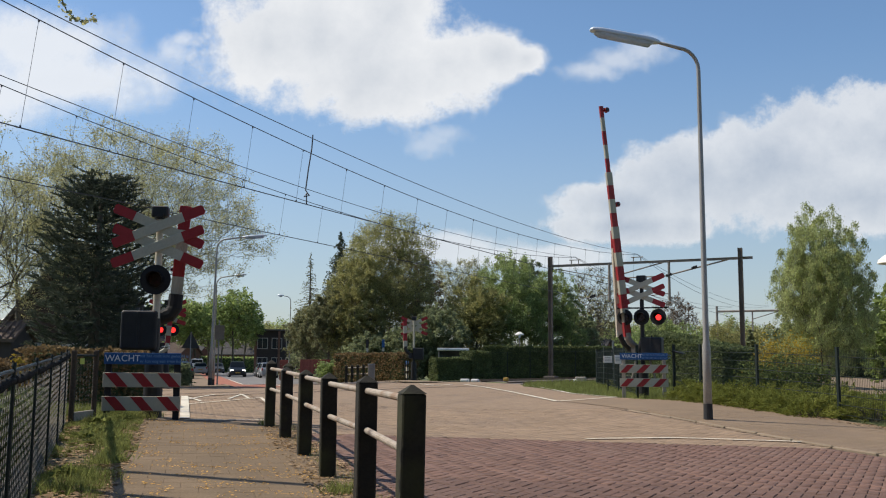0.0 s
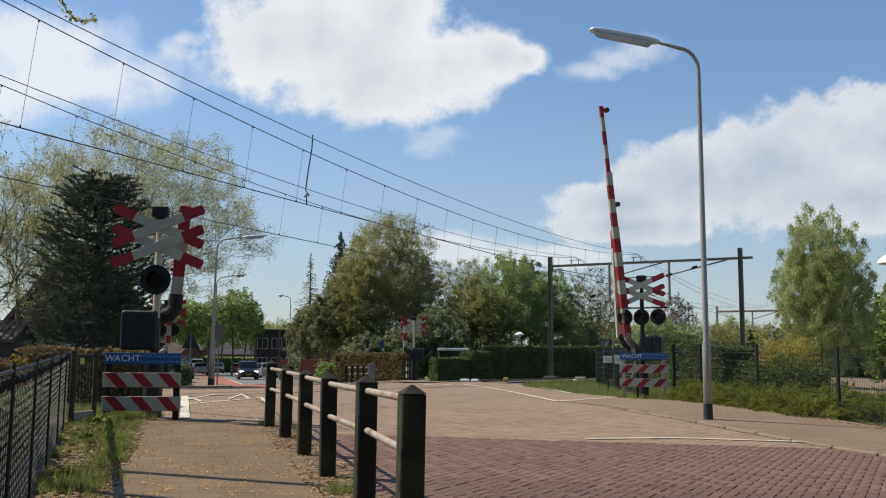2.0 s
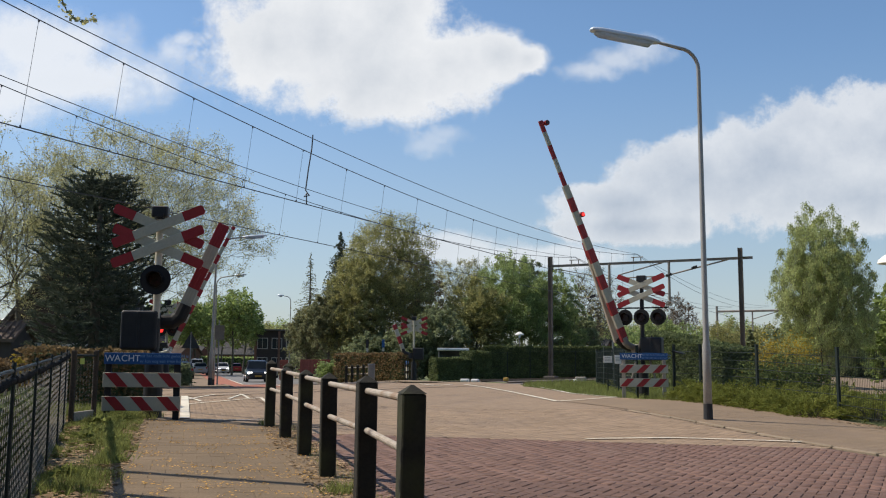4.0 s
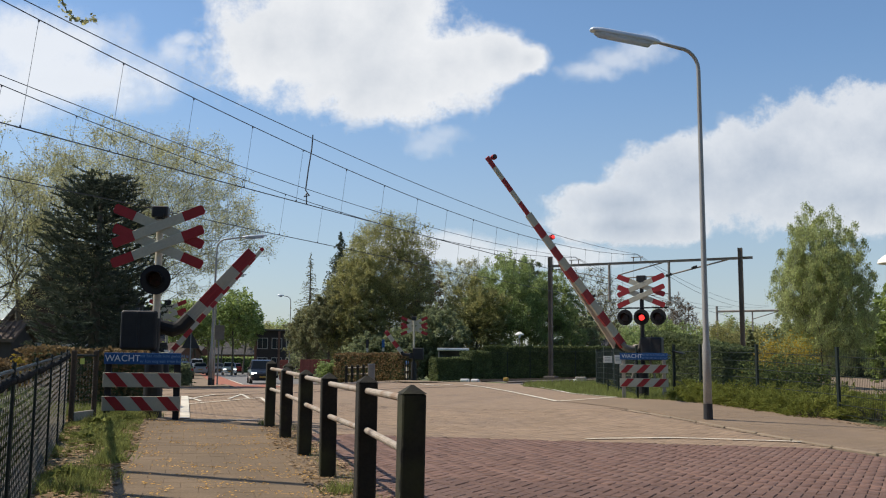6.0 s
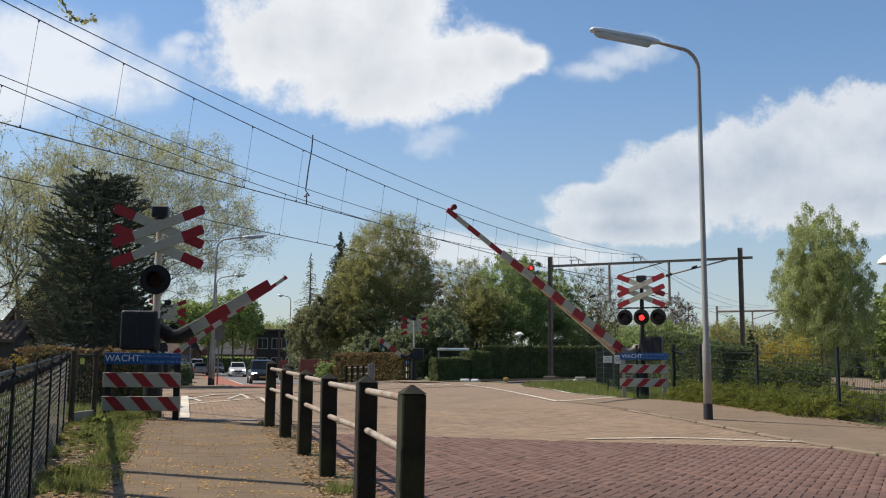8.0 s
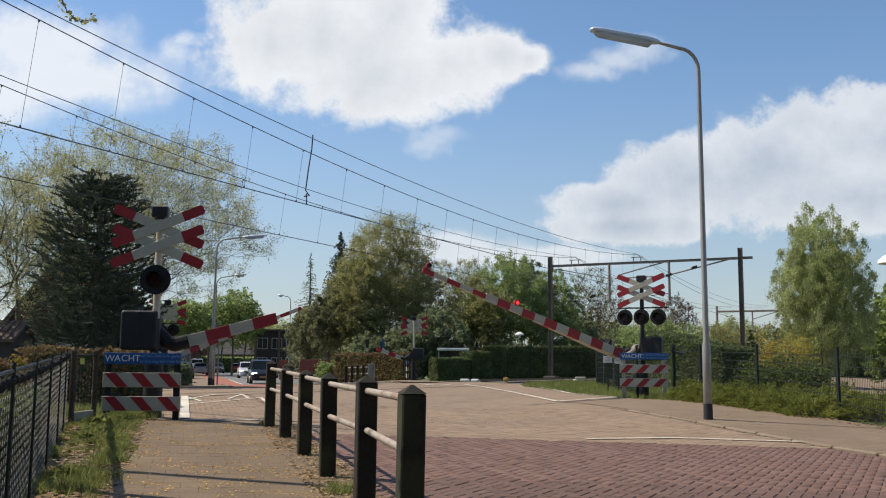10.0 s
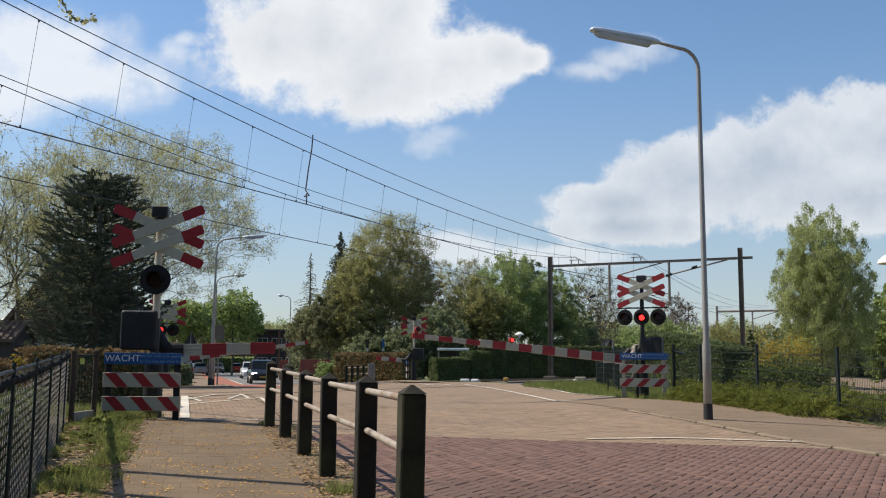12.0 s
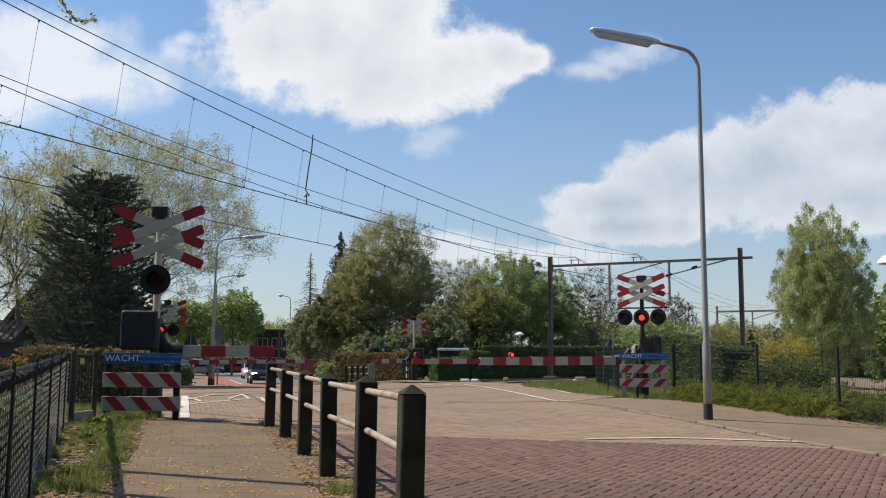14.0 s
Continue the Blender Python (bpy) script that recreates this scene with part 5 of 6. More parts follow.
def juniper(place, radii, plumes, seed):
    """A low juniper: arching stems that end in feathery plumes of fine sprays."""
    rng = np.random.default_rng(seed)
    x, y = place
    root = thing("juniper_bush", "low spreading juniper with yellow-green tips", "shrub", pose(x, y, ground_z(x, y) - .03), "junipers")
    rx, ry, rz = radii
    st, cs, ds = bmesh.new(), [], []
    for _ in range(plumes):
        a, r = rng.uniform(0, 6.283), rng.uniform() ** .5
        base = np.array([math.cos(a) * r * rx * .8, math.sin(a) * r * ry * .8, rz * (1.15 - .75 * r * r) * rng.uniform(.35, 1.0)])
        d = np.array([math.cos(a) * (.35 + r), math.sin(a) * (.35 + r), .75 - .45 * r]) + rng.normal(size=3) * .3
        d /= np.linalg.norm(d)
        L = rng.uniform(.20, .42)
        if rng.uniform() < .3:
            tube(st, [np.array([base[0] * .2, base[1] * .2, 0]), base * .6 + np.array([0, 0, .03]), base], [.012, .009, .004], 4)
        k = 85
        t = rng.uniform(size=(k, 1)) ** .8
        out = rng.normal(size=(k, 3))
        droop = np.array([[0, 0, -.10]]) * t * t
        cs.append(base + d * L * t + droop + out * (.050 * (1.05 - t)))
        ds.append(d + out * .38)
    part("stems", st, M["bark"], root)
    c, d = np.concatenate(cs), np.concatenate(ds)
    d /= np.linalg.norm(d, axis=1)[:, None]
    c[:, 2] = np.maximum(c[:, 2], .02)
    e = np.cross(d, rng.normal(size=d.shape)); e /= np.linalg.norm(e, axis=1)[:, None] + 1e-9
    s_ = rng.uniform(.035, .075, size=(len(c), 1))
    v = np.empty((len(c), 4, 3))
    v[:, 0], v[:, 1], v[:, 2], v[:, 3] = c - d * s_ * .4, c + e * s_ * .13, c + d * s_ * .6, c - e * s_ * .13
    part("foliage", raw("foliage", v.reshape(-1, 3), np.arange(4 * len(c)).reshape(-1, 4), M["juniper"]), None, root)
    return root


# low junipers before and behind the mesh fence
for i in range(12):
    yy = 20.5 + 5.0 * i / 11
    juniper((road_x(12.0 + random.uniform(-.08, .12), yy), yy), (.62, .45, random.uniform(.34, .50) * (.7 + .3 * smooth(20.4, 22.5, yy))), 85, 120 + i)
for i in range(18):
    yy = 14.6 + 10.6 * i / 17
    juniper((road_x(13.0 + (i % 3) * .75, yy), yy), (.9, .75, random.uniform(.40, .52)), 105, 150 + i)


# grass, leaves and litter
def blades(name, label, spots, height, width, material, seed, lean=.35):
    rng = np.random.default_rng(seed)
    p = np.asarray(spots)
    n = len(p)
    h = height * rng.uniform(.35, 1.25, size=n)
    a = rng.uniform(0, 6.283, size=n)
    side = np.stack([np.cos(a), np.sin(a), np.zeros(n)], 1) * width
    tip = np.stack([rng.normal(size=n) * lean * h, rng.normal(size=n) * lean * h, h], 1)
    v = np.empty((n, 3, 3))
    v[:, 0], v[:, 1], v[:, 2] = p - side, p + side, p + tip
    ob = new(name, raw(name, v.reshape(-1, 3), np.arange(3 * n).reshape(-1, 3), material))
    return tagged(ob, label, "grass", kind="stuff")


def scatter(n, b0, b1, y0, y1, seed, keep=None, lift=-.03):
    rng = np.random.default_rng(seed)
    out = []
    while len(out) < n:
        b, y = rng.uniform(b0, b1), rng.uniform(y0, y1)
        x = road_x(b, y)
        if (keep is None or keep(x, y, b)) and noise.noise(Vector((x * 1.1, y * 1.1, seed))) > rng.uniform(-.55, .35):
            out.append((x, y, ground_z(x, y) + lift))
    return out


def bare_soil(x, y):
    """A trodden patch of bare earth under the fence."""
    return ((x + 3.72) / .42) ** 2 + ((y - 10.3) / 1.15) ** 2 + 1.2 * noise.noise(Vector((x * 3, y * 2, 8))) < 1


blades("grass", "patchy grass and weeds beside the footpath", scatter(17000, -4.2, PATH_L + .12, 6.0, 16.5, 1, lambda x, y, b: x > -.58 - .353 * y and noise.noise(Vector((x * 2.2, y * 1.6, 3))) > -.03 and not bare_soil(x, y)), .075, .005, M["grass"], 1)
blades("grass", "tall grass round the striped boards", scatter(6500, -4.0, -1.9, 15.5, 18.5, 2), .17, .006, M["grass"], 2)
blades("grass", "grass verge between road and railway", scatter(26000, 8.0, 16.5, 23.5, 46, 3, lambda x, y, b: x > edge_x(y) + .06 and tq(x, y) > -14.4), .17, .007, M["grass"], 3)
blades("grass", "grass tufts round the fence posts", scatter(1500, .0, .34, 5.5, 15.5, 4), .07, .004, M["grass"], 4)
blades("grass", "rough grass beside the tracks", scatter(12000, 12.0, 26.0, 38, 60, 5, lambda x, y, b: tq(x, y) > -14.6 and x > edge_x(min(y, 59)) + .06), .25, .012, M["grass"], 5)


def litter(name, label, spots, size, material, seed):
    rng = np.random.default_rng(seed)
    c = np.asarray(spots) + np.array([0, 0, size * .2])
    v, f = leaf_cloud(rng, c, size, 1.4)
    v[:, 2] = np.repeat(c[:, 2], 4) + (v[:, 2] - np.repeat(c[:, 2], 4)) * .2
    return tagged(new(name, raw(name, v, f, material)), label, "fallen leaves", kind="stuff")


litter("fallen_leaves", "dry brown leaves lying in the grass", scatter(3000, -4.2, PATH_L + .2, 6, 15.5, 6, lambda x, y, b: x > -.55 - .353 * y, -.0), .055, M["litter"], 6)
litter("fallen_leaves", "fallen orange-yellow blossom on the footpath", scatter(3000, -2.0, .3, 6, 15.5, 7, lambda x, y, b: noise.noise(Vector((x * 2.6, y * 2.6, 9))) > .02, .006), .021, M["crumbs"], 7)
litter("fallen_leaves", "dry leaves under the fence rails", scatter(2200, -.3, .45, 6, 15, 8, None, .008), .040, M["litter"], 8)
litter("fallen_leaves", "dry leaves along the edge of the shrubs", scatter(1500, 11.5, 12.05, 12, 25, 9, None, .02), .045, M["litter"], 9)

sheet("verge", M["soil"], lambda b, y: True, span(-5.0, PATH_L, 9), span(4, 17, 26), -.022, "bare brown soil of the path verge", "verge")
tuft_rng = np.random.default_rng(77)
tufts = []
for px, py, r, n in ((185, 748, .22, 800), (205, 742, .26, 1000), (175, 768, .14, 300), (232, 738, .3, 1100), (196, 760, .18, 450), (135, 842, .16, 380), (175, 822, .12, 200), (120, 868, .2, 420), (602, 872, .13, 260), (250, 733, .2, 500), (470, 752, .1, 120), (203, 775, .16, 600), (207, 798, .14, 480), (196, 790, .15, 380), (204, 818, .10, 240), (190, 812, .14, 260), (160, 850, .2, 420)):
    x, y = on_ground(px, py)
    for _ in range(n):
        a, b = tuft_rng.normal(size=2) * r * .6
        tufts.append((x + a, y + b * 1.4, ground_z(x + a, y + b * 1.4) - .02))
blades("grass", "taller tufts of bright grass in the path verge", tufts, .13, .006, M["grass"], 78, .45)
for i, (px, py, r) in enumerate(((178, 752, .15), (160, 765, .12), (215, 745, .13), (150, 776, .13), (192, 772, .12), (208, 786, .11), (168, 786, .10), (120, 846, .12))):
    x, y = on_ground(px, py)
    bush("leafy green weed growing in the verge", (x, y), (r, r, r * .6), "grass", 260, .05, 300 + i, name="weed", aspect=3.0, lump=.4)


# ---- fences ----
def fence_line(y):
    return -.53 - .353 * y


def chain_link(A_, B_, h0, h1, row=.058, r=.0017):
    """Woven wire: rows of slanted strokes before, the returning strokes behind."""
    a, b = np.array(A_), np.array(B_)
    length = np.linalg.norm(b[:2] - a[:2])
    d = (b - a) / length
    nrm = np.array([-d[1], d[0], 0])
    pitch = 2.3 * row
    cols, rows = int(length / pitch), int((h1 - h0) / row)
    i, j = [g.ravel() for g in np.meshgrid(np.arange(cols), np.arange(rows))]
    u, z = i * pitch, h0 + j * row
    v, f = [], []
    for s0, s1, cut, off, k in ((0.0, 1.0, .20, -.005, 1.0), (1.0, 0.0, 0.0, .004, .42)):
        p = a + d * (u + (s0 + (s1 - s0) * cut) * row)[:, None] + np.array([0, 0, 1.0]) * (z + cut * row)[:, None] + nrm * off
        q = a + d * (u + (s1 + (s0 - s1) * cut) * row)[:, None] + np.array([0, 0, 1.0]) * (z + (1 - cut) * row)[:, None] + nrm * off
        vv, ff = frustums(p, q, np.full(len(p), r * k), np.full(len(p), r * k), 4)
        f.append(ff + sum(len(k) for k in v)); v.append(vv)
    return np.concatenate(v), np.concatenate(f)


wire_fence = thing("wire_fence", "chain-link garden fence with dark posts and black top band", "fence")
fy = [3.9, 5.54, 7.39, 9.45, 11.5, 13.2, 14.3]
for a_, b_ in zip(fy, fy[1:]):
    A_, B_ = (fence_line(a_), a_, ground_z(fence_line(a_), a_)), (fence_line(b_), b_, ground_z(fence_line(b_), b_))
    v, f = chain_link(A_, B_, .01, .99)
    tagged(part("netting", raw("netting", v, f, M["netting"]), None, wire_fence), kind="stuff")
    bm = bmesh.new()
    rod(bm, (A_[0], A_[1], A_[2] + 1.05), (B_[0], B_[1], B_[2] + 1.05), .014, seg=8)
    part("top_rail", bm, M["green_steel"], wire_fence)
    # rolled dark cloth under the rail, sagging a little between its ties
    bm = bmesh.new()
    n = 14
    pts = [Vector(A_).lerp(Vector(B_), i / n) + Vector((0, 0, .995 - .012 * math.sin(math.pi * i / n) + random.uniform(-.006, .006))) for i in range(n + 1)]
    tube(bm, pts, [.026 + random.uniform(-.006, .006) for _ in pts], 9)
    part("top_band", bm, M["cloth"], wire_fence, "rolled black cloth along the top", smooth_faces=True)
    for k in range(1, 5):
        p = Vector(A_).lerp(Vector(B_), k / 5)
        part("tie_wire", rd(p + Vector((.0, 0, .93)), p + Vector((0, 0, 1.065)), .007, None, 6), M["netting"], wire_fence)
for y in fy[:-1]:
    x = fence_line(y)
    bm = rd((0, 0, -.2), (0, 0, 1.08), .011, None, 10)
    rod(bm, (0, 0, 1.08), (0, 0, 1.10), .015, .010, 10)
    part("post", bm, M["green_steel"], wire_fence, m=pose(x + .01, y, ground_z(x, y)))
GP = [(-5.56, 14.45), (at_bearing(176, 15.4)[0], 15.4)]
garden_gate = thing("garden_gate", "closed chain-link gate between brown wooden posts", "gate")
for x, y in GP:
    part("gate_post", bx((0, 0, .43), (.075, .075, 1.28), bevel=.010), M["gatewood"], garden_gate, m=pose(x, y, ground_z(x, y), 0, 0, 10))
z0 = ground_z(*GP[0])
v, f = chain_link((*GP[0], z0), (*GP[1], z0), .18, .98, .058, .0016)
tagged(part("netting", raw("netting", v, f, M["netting"]), None, garden_gate), kind="stuff")
GL, GA = math.hypot(GP[1][0] - GP[0][0], GP[1][1] - GP[0][1]), math.degrees(math.atan2(GP[1][1] - GP[0][1], GP[1][0] - GP[0][0]))
part("top_bar", rd((*GP[0], z0 + 1.0), (*GP[1], z0 + 1.0), .016), M["green_steel"], garden_gate)
part("kickboard", bx((GL / 2, 0, .06), (GL - .12, .05, .17), bevel=.008), M["concrete"], garden_gate, "concrete edge board", m=pose(*GP[0], z0, 0, 0, GA))
part("tag", bx((.26, -.03, .91), (.18, .006, .09)), M["lime"], garden_gate, "yellow plastic tag", m=pose(*GP[0], z0, 0, 0, GA))

mesh_fence = thing("mesh_fence", "dark green welded mesh fence with steel posts", "fence")


def fence_panels(root, pts, h, pitch=.05):
    for (xa, ya), (xb, yb) in zip(pts, pts[1:]):
        za, zb = ground_z(xa, ya) + .05, ground_z(xb, yb) + .05
        a, b = np.array([xa, ya, za]), np.array([xb, yb, zb])
        ln = np.linalg.norm(b - a)
        d = (b - a) / ln
        nr = np.array([-d[1], d[0], 0]) * .0034
        dd = d * .0034
        v, f = [], []

        def strip(p, q, e1, e2):
            s = len(v)
            v.extend([p + e1, p + e2, p - e1, p - e2, q + e1, q + e2, q - e1, q - e2])
            f.extend([(s + j, s + (j + 1) % 4, s + 4 + (j + 1) % 4, s + 4 + j) for j in range(4)])
        for i in range(int(ln / pitch) + 1):
            p = a + d * i * pitch
            strip(p, p + np.array([0, 0, h]), nr, dd)
        up = np.array([0, 0, .0065])
        z = .05
        while z <= h:
            for o in (-1.8, 1.8):
                strip(a + np.array([0, 0, z]) + nr * o, b + np.array([0, 0, z]) + nr * o, nr * 1.3, up)
            z += .2
        tagged(part("mesh_panel", raw("mesh_panel", v, f, M["green_steel"]), None, root), kind="stuff")
    for x, y in pts:
        bm = bx((0, 0, h / 2), (.06, .08, h + .16), bevel=.008)
        box(bm, (0, 0, h + .09), (.066, .086, .025), bevel=.005)
        part("post", bm, M["green_steel"], root, m=pose(x, y, ground_z(x, y) + .0, 0, 0, 15))


fence_panels(mesh_fence, [(road_x(12.3, y), y) for y in (14.6, 17.4, 20.2, 23.06, 25.6, 27.0)], 1.40)
rail_fence = thing("wire_fence", "thin dark wire fence along the railway hedge", "fence")
RF = [Vector((*HB0, 0)).lerp(Vector((*HB1, 0)), u / 6) + Vector((0, -1.1, 0)) for u in range(7)]
for p in RF:
    part("post", rd((p.x, p.y, ground_z(p.x, p.y)), (p.x, p.y, ground_z(p.x, p.y) + 1.9), .03, None, 8), M["green_steel"], rail_fence)
for a_, b_ in zip(RF, RF[1:]):
    for z in (.4, .9, 1.4, 1.85):
        part("wire", rd((a_.x, a_.y, ground_z(a_.x, a_.y) + z), (b_.x, b_.y, ground_z(b_.x, b_.y) + z), .008, None, 5), M["green_steel"], rail_fence)
back_fence = thing("mesh_fence", "dark green mesh fence running to the railway", "fence")
fence_panels(back_fence, [(5.55, 27.3), (5.7, 30), (5.95, 33), (6.1, 36), (6.3, 39), (9.0, 41.5), (12, 44), (15, 46.5), (18, 49)], 1.35, .07)
for px in (1075, 1093):
    bd = thing("notice_plate", "small white notice plate on the fence", "sign", pose(at_bearing(px, 28.5)[0], 28.5, 1.46, 0, 0, 0), "notice plates")
    part("plate", bx((0, 0, 0), (.26 if px < 1080 else .2, .01, .2 if px < 1080 else .26), bevel=.003), M["whitebox"], bd)
    for k in range(3):
        part("printed_line", bx((0, -.007, .05 - k * .045), (.16, .003, .012)), M["galv"], bd)
    part("stake", bx((0, .02, -.42), (.03, .02, 1.0)), M["green_steel"], bd)
# low fence and kerb things beyond the tracks
low = thing("handrail_fence", "small dark post fence before the brown hedge", "fence")
for i in range(5):
    x, y = at_bearing(616 + i * 10, 52 - i * .2)
    part("post", handrail_post(.95, .14), M["oldwood"], low, m=pose(x, y, ground_z(x, y)))
xa, ya = at_bearing(616, 52); xb, yb = at_bearing(656, 51.2)
for z in (.8, .45):
    part("rail", rd((xa, ya, ground_z(xa, ya) + z), (xb, yb, ground_z(xb, yb) + z), .03), M["rail"], low)
ub = thing("utility_box", "grey steel utility box beside the hedge", "utility box", pose(*at_bearing(660, 51), ground_z(*at_bearing(660, 51))))
part("cabinet", bx((0, 0, .45), (.36, .25, .95), bevel=.02), M["mastgrey"], ub)
part("lid", bx((0, 0, .94), (.40, .29, .04), bevel=.01), M["galv"], ub)
rf = thing("board_fence", "red stained board fence beside the road", "fence")
bm0 = finish(bx((0, 0, .8), (.14, .025, 1.7), bevel=.006), M["redfence"], "board")
for i in range(16):
    x, y = at_bearing(536, 70)
    part("board", bm0, None, rf, m=pose(x + i * .16 * .9, y - i * .04, ground_z(x, y), 0, 0, -12))
for i in range(5):
    x, y = at_bearing(500, 78)
    part("board", bm0, None, rf, m=pose(x + i * .16 * .9, y - i * .04, ground_z(x, y), 0, 0, -12))
part("rail", bx((1.1, 0, .9), (2.6, .04, .09)), M["redfence"], rf, m=pose(*at_bearing(536, 70.06), ground_z(*at_bearing(536, 70)), 0, 0, -14))

# small railway things
for px, d, nm, lab, mt, s in ((824, 47.5, "track_box", "white plastic cover beside the rails", "whitebox", (.42, .3, .16)), (842, 47.2, "track_box", "white plastic cover beside the rails", "whitebox", (.38, .3, .15)), (896, 50.0, "cable_box", "orange-brown trackside cable box", "yellow", (.26, .22, .2)), (1027, 47.0, "concrete_block", "low concrete block beside the rails", "concrete", (.5, .4, .3)), (1017, 46.8, "track_box", "white plastic cover beside the rails", "whitebox", (.18, .2, .18))):
    x, y = at_bearing(px, d)
    r = thing(nm, lab, "box", pose(x, y, max(ground_z(x, y), .45), 0, 0, -20))
    part("body", bx((0, 0, s[2] / 2), s, bevel=.05, segs=2), M[mt], r)
    part("foot", bx((0, 0, -.02), (s[0] * .8, s[1] * .8, .06)), M["concrete"], r)


def mushroom_lamp(px, d, h):
    x, y = at_bearing(px, d)
    r = thing("path_lamp", "slim post lamp with a white domed hood", "street lamp", pose(x, y, ground_z(x, y)), "path lamps")
    part("pole", rd((0, 0, -.2), (0, 0, h - .15), .045, .035, 10), M["galv"], r)
    bm = bmesh.new()
    rod(bm, (0, 0, h - .12), (0, 0, h - .04), .32, .30, 20)
    rod(bm, (0, 0, h - .04), (0, 0, h + .10), .30, .10, 20)
    hood = part("hood", bm, M["whitebox"], r, "white domed hood", smooth_faces=False)
    part("bulb_cover", rd((0, 0, h - .30), (0, 0, h - .12), .07, .11, 12), M["lampglass"], r)
    return r


for px, d, h in ((920, 68, 3.2), (1447, 58, 3.1), (14, 46, 3.3), (1588, 19.0, 3.35)):
    mushroom_lamp(px, d, h)
# white lattice mast foot behind the signal
ww = thing("wind_vane_post", "thin white steel post with short arms", "post", pose(*at_bearing(1084, 44), .45))
part("pole", rd((0, 0, 0), (0, 0, 2.0), .03), M["galv"], ww)
part("arm", rd((-.12, 0, 1.1), (.06, 0, 2.0), .02), M["galv"], ww)

# traffic signs
ts = thing("traffic_sign", "triangular warning sign seen from behind", "traffic sign", pose(*at_bearing(341, 44), ground_z(*at_bearing(341, 44))))
part("pole", rd((0, 0, -.2), (0, 0, 2.5), .03), M["galv"], ts)
bm = bmesh.new()
prism(bm, [(-.42, 1.75), (.42, 1.75), (0, 2.5)], -.02, -.0)
part("plate", bm, M["tar"], ts, "dark back of a triangular plate")
gs = thing("traffic_sign", "grey square sign seen from behind on a post", "traffic sign", pose(*at_bearing(390, 50), ground_z(*at_bearing(390, 50))))
part("pole", rd((0, 0, -.2), (0, 0, 3.4), .04), M["galv"], gs)
part("plate", bx((.05, -.06, 2.75), (.5, .02, .75), bevel=.004), M["mastgrey"], gs)
for px, c in ((680, "blue"), (652, "tar")):
    bs = thing("traffic_sign", "small sign on a thin post beneath the trees", "traffic sign", pose(*at_bearing(px, 66), ground_z(*at_bearing(px, 66))))
    part("pole", rd((0, 0, -.2), (0, 0, 2.9), .03), M["galv"], bs)
    part("plate", bx((0, -.04, 2.62), (.19, .015, .55), bevel=.003), M[c], bs)
    part("lower_plate", bx((0, -.045, 2.2), (.17, .015, .22), bevel=.003), M["white"], bs)


# two tall poles in the garden, known by their shadows on the path
for x, y in ((-6.45, 10.28), (-6.02, 8.86)):
    po = thing("garden_pole", "tall grey steel pole standing in the garden", "pole", pose(x, y, ground_z(x, y)), "garden poles")
    part("shaft", rd((0, 0, -.3), (0, 0, 7.6), .085, .075, 14), M["galv"], po)
    part("cap", rd((0, 0, 7.6), (0, 0, 7.64), .09, .06, 14), M["galv"], po)


# ---- buildings ----
def house(label, place, size, eave, ridge, turn, wall, roof, windows=(), doors=(), name="house", overhang=.3, flat=False):
    w, d = size
    root = thing(name, label, "house", pose(place[0], place[1], ground_z(*place) - .1, 0, 0, turn))
    bm = bmesh.new()
    if flat:
        box(bm, (0, 0, eave / 2), (w, d, eave))
    else:
        prism(bm, [(-w / 2, 0), (w / 2, 0), (w / 2, eave), (0, ridge), (-w / 2, eave)], -d / 2, d / 2)
    part("wall", bm, M[wall], root)
    if flat:
        part("roof", bx((0, 0, eave + .09), (w + 2 * overhang, d + 2 * overhang, .2), bevel=.02), M[roof], root)
    else:
        k = (ridge - eave) / (w / 2)
        for sx in (-1, 1):
            bm = bmesh.new()
            o = overhang
            pts = [(sx * (w / 2 + o), eave - k * o), (0, ridge + .02), (0, ridge + .16), (sx * (w / 2 + o), eave - k * o + .14)]
            prism(bm, pts, -d / 2 - o, d / 2 + o)
            rf_ = part("roof", bm, M[roof], root)
            n = int(d / .24)
            t = bmesh.new()
            L = math.hypot(w / 2 + o, ridge - eave + k * o)
            for i in range(n + 1):
                yy = -d / 2 - o + i * (d + 2 * o) / n
                rod(t, (sx * (w / 2 + o), yy, eave - k * o + .15), (0, yy, ridge + .17), .05, seg=5, caps=False)
            tagged(part("tile_roll", t, M[roof], rf_), kind="stuff")
    for (x, z, ww_, hh, side) in windows:
        y_ = -d / 2 * side
        fr = bmesh.new()
        for dx, dz, sx, sz in ((-ww_ / 2, 0, .08, hh), (ww_ / 2, 0, .08, hh), (0, -hh / 2, ww_ + .08, .08), (0, hh / 2, ww_ + .08, .08), (0, 0, .05, hh)):
            box(fr, (x + dx, y_ - .03 * side, z + dz), (sx, .07, sz))
        wn = part("window", fr, M["render_"], root, "white window frame")
        part("pane", bx((x, y_ - .012 * side, z), (ww_, .02, hh)), M["glass"], wn)
    return root


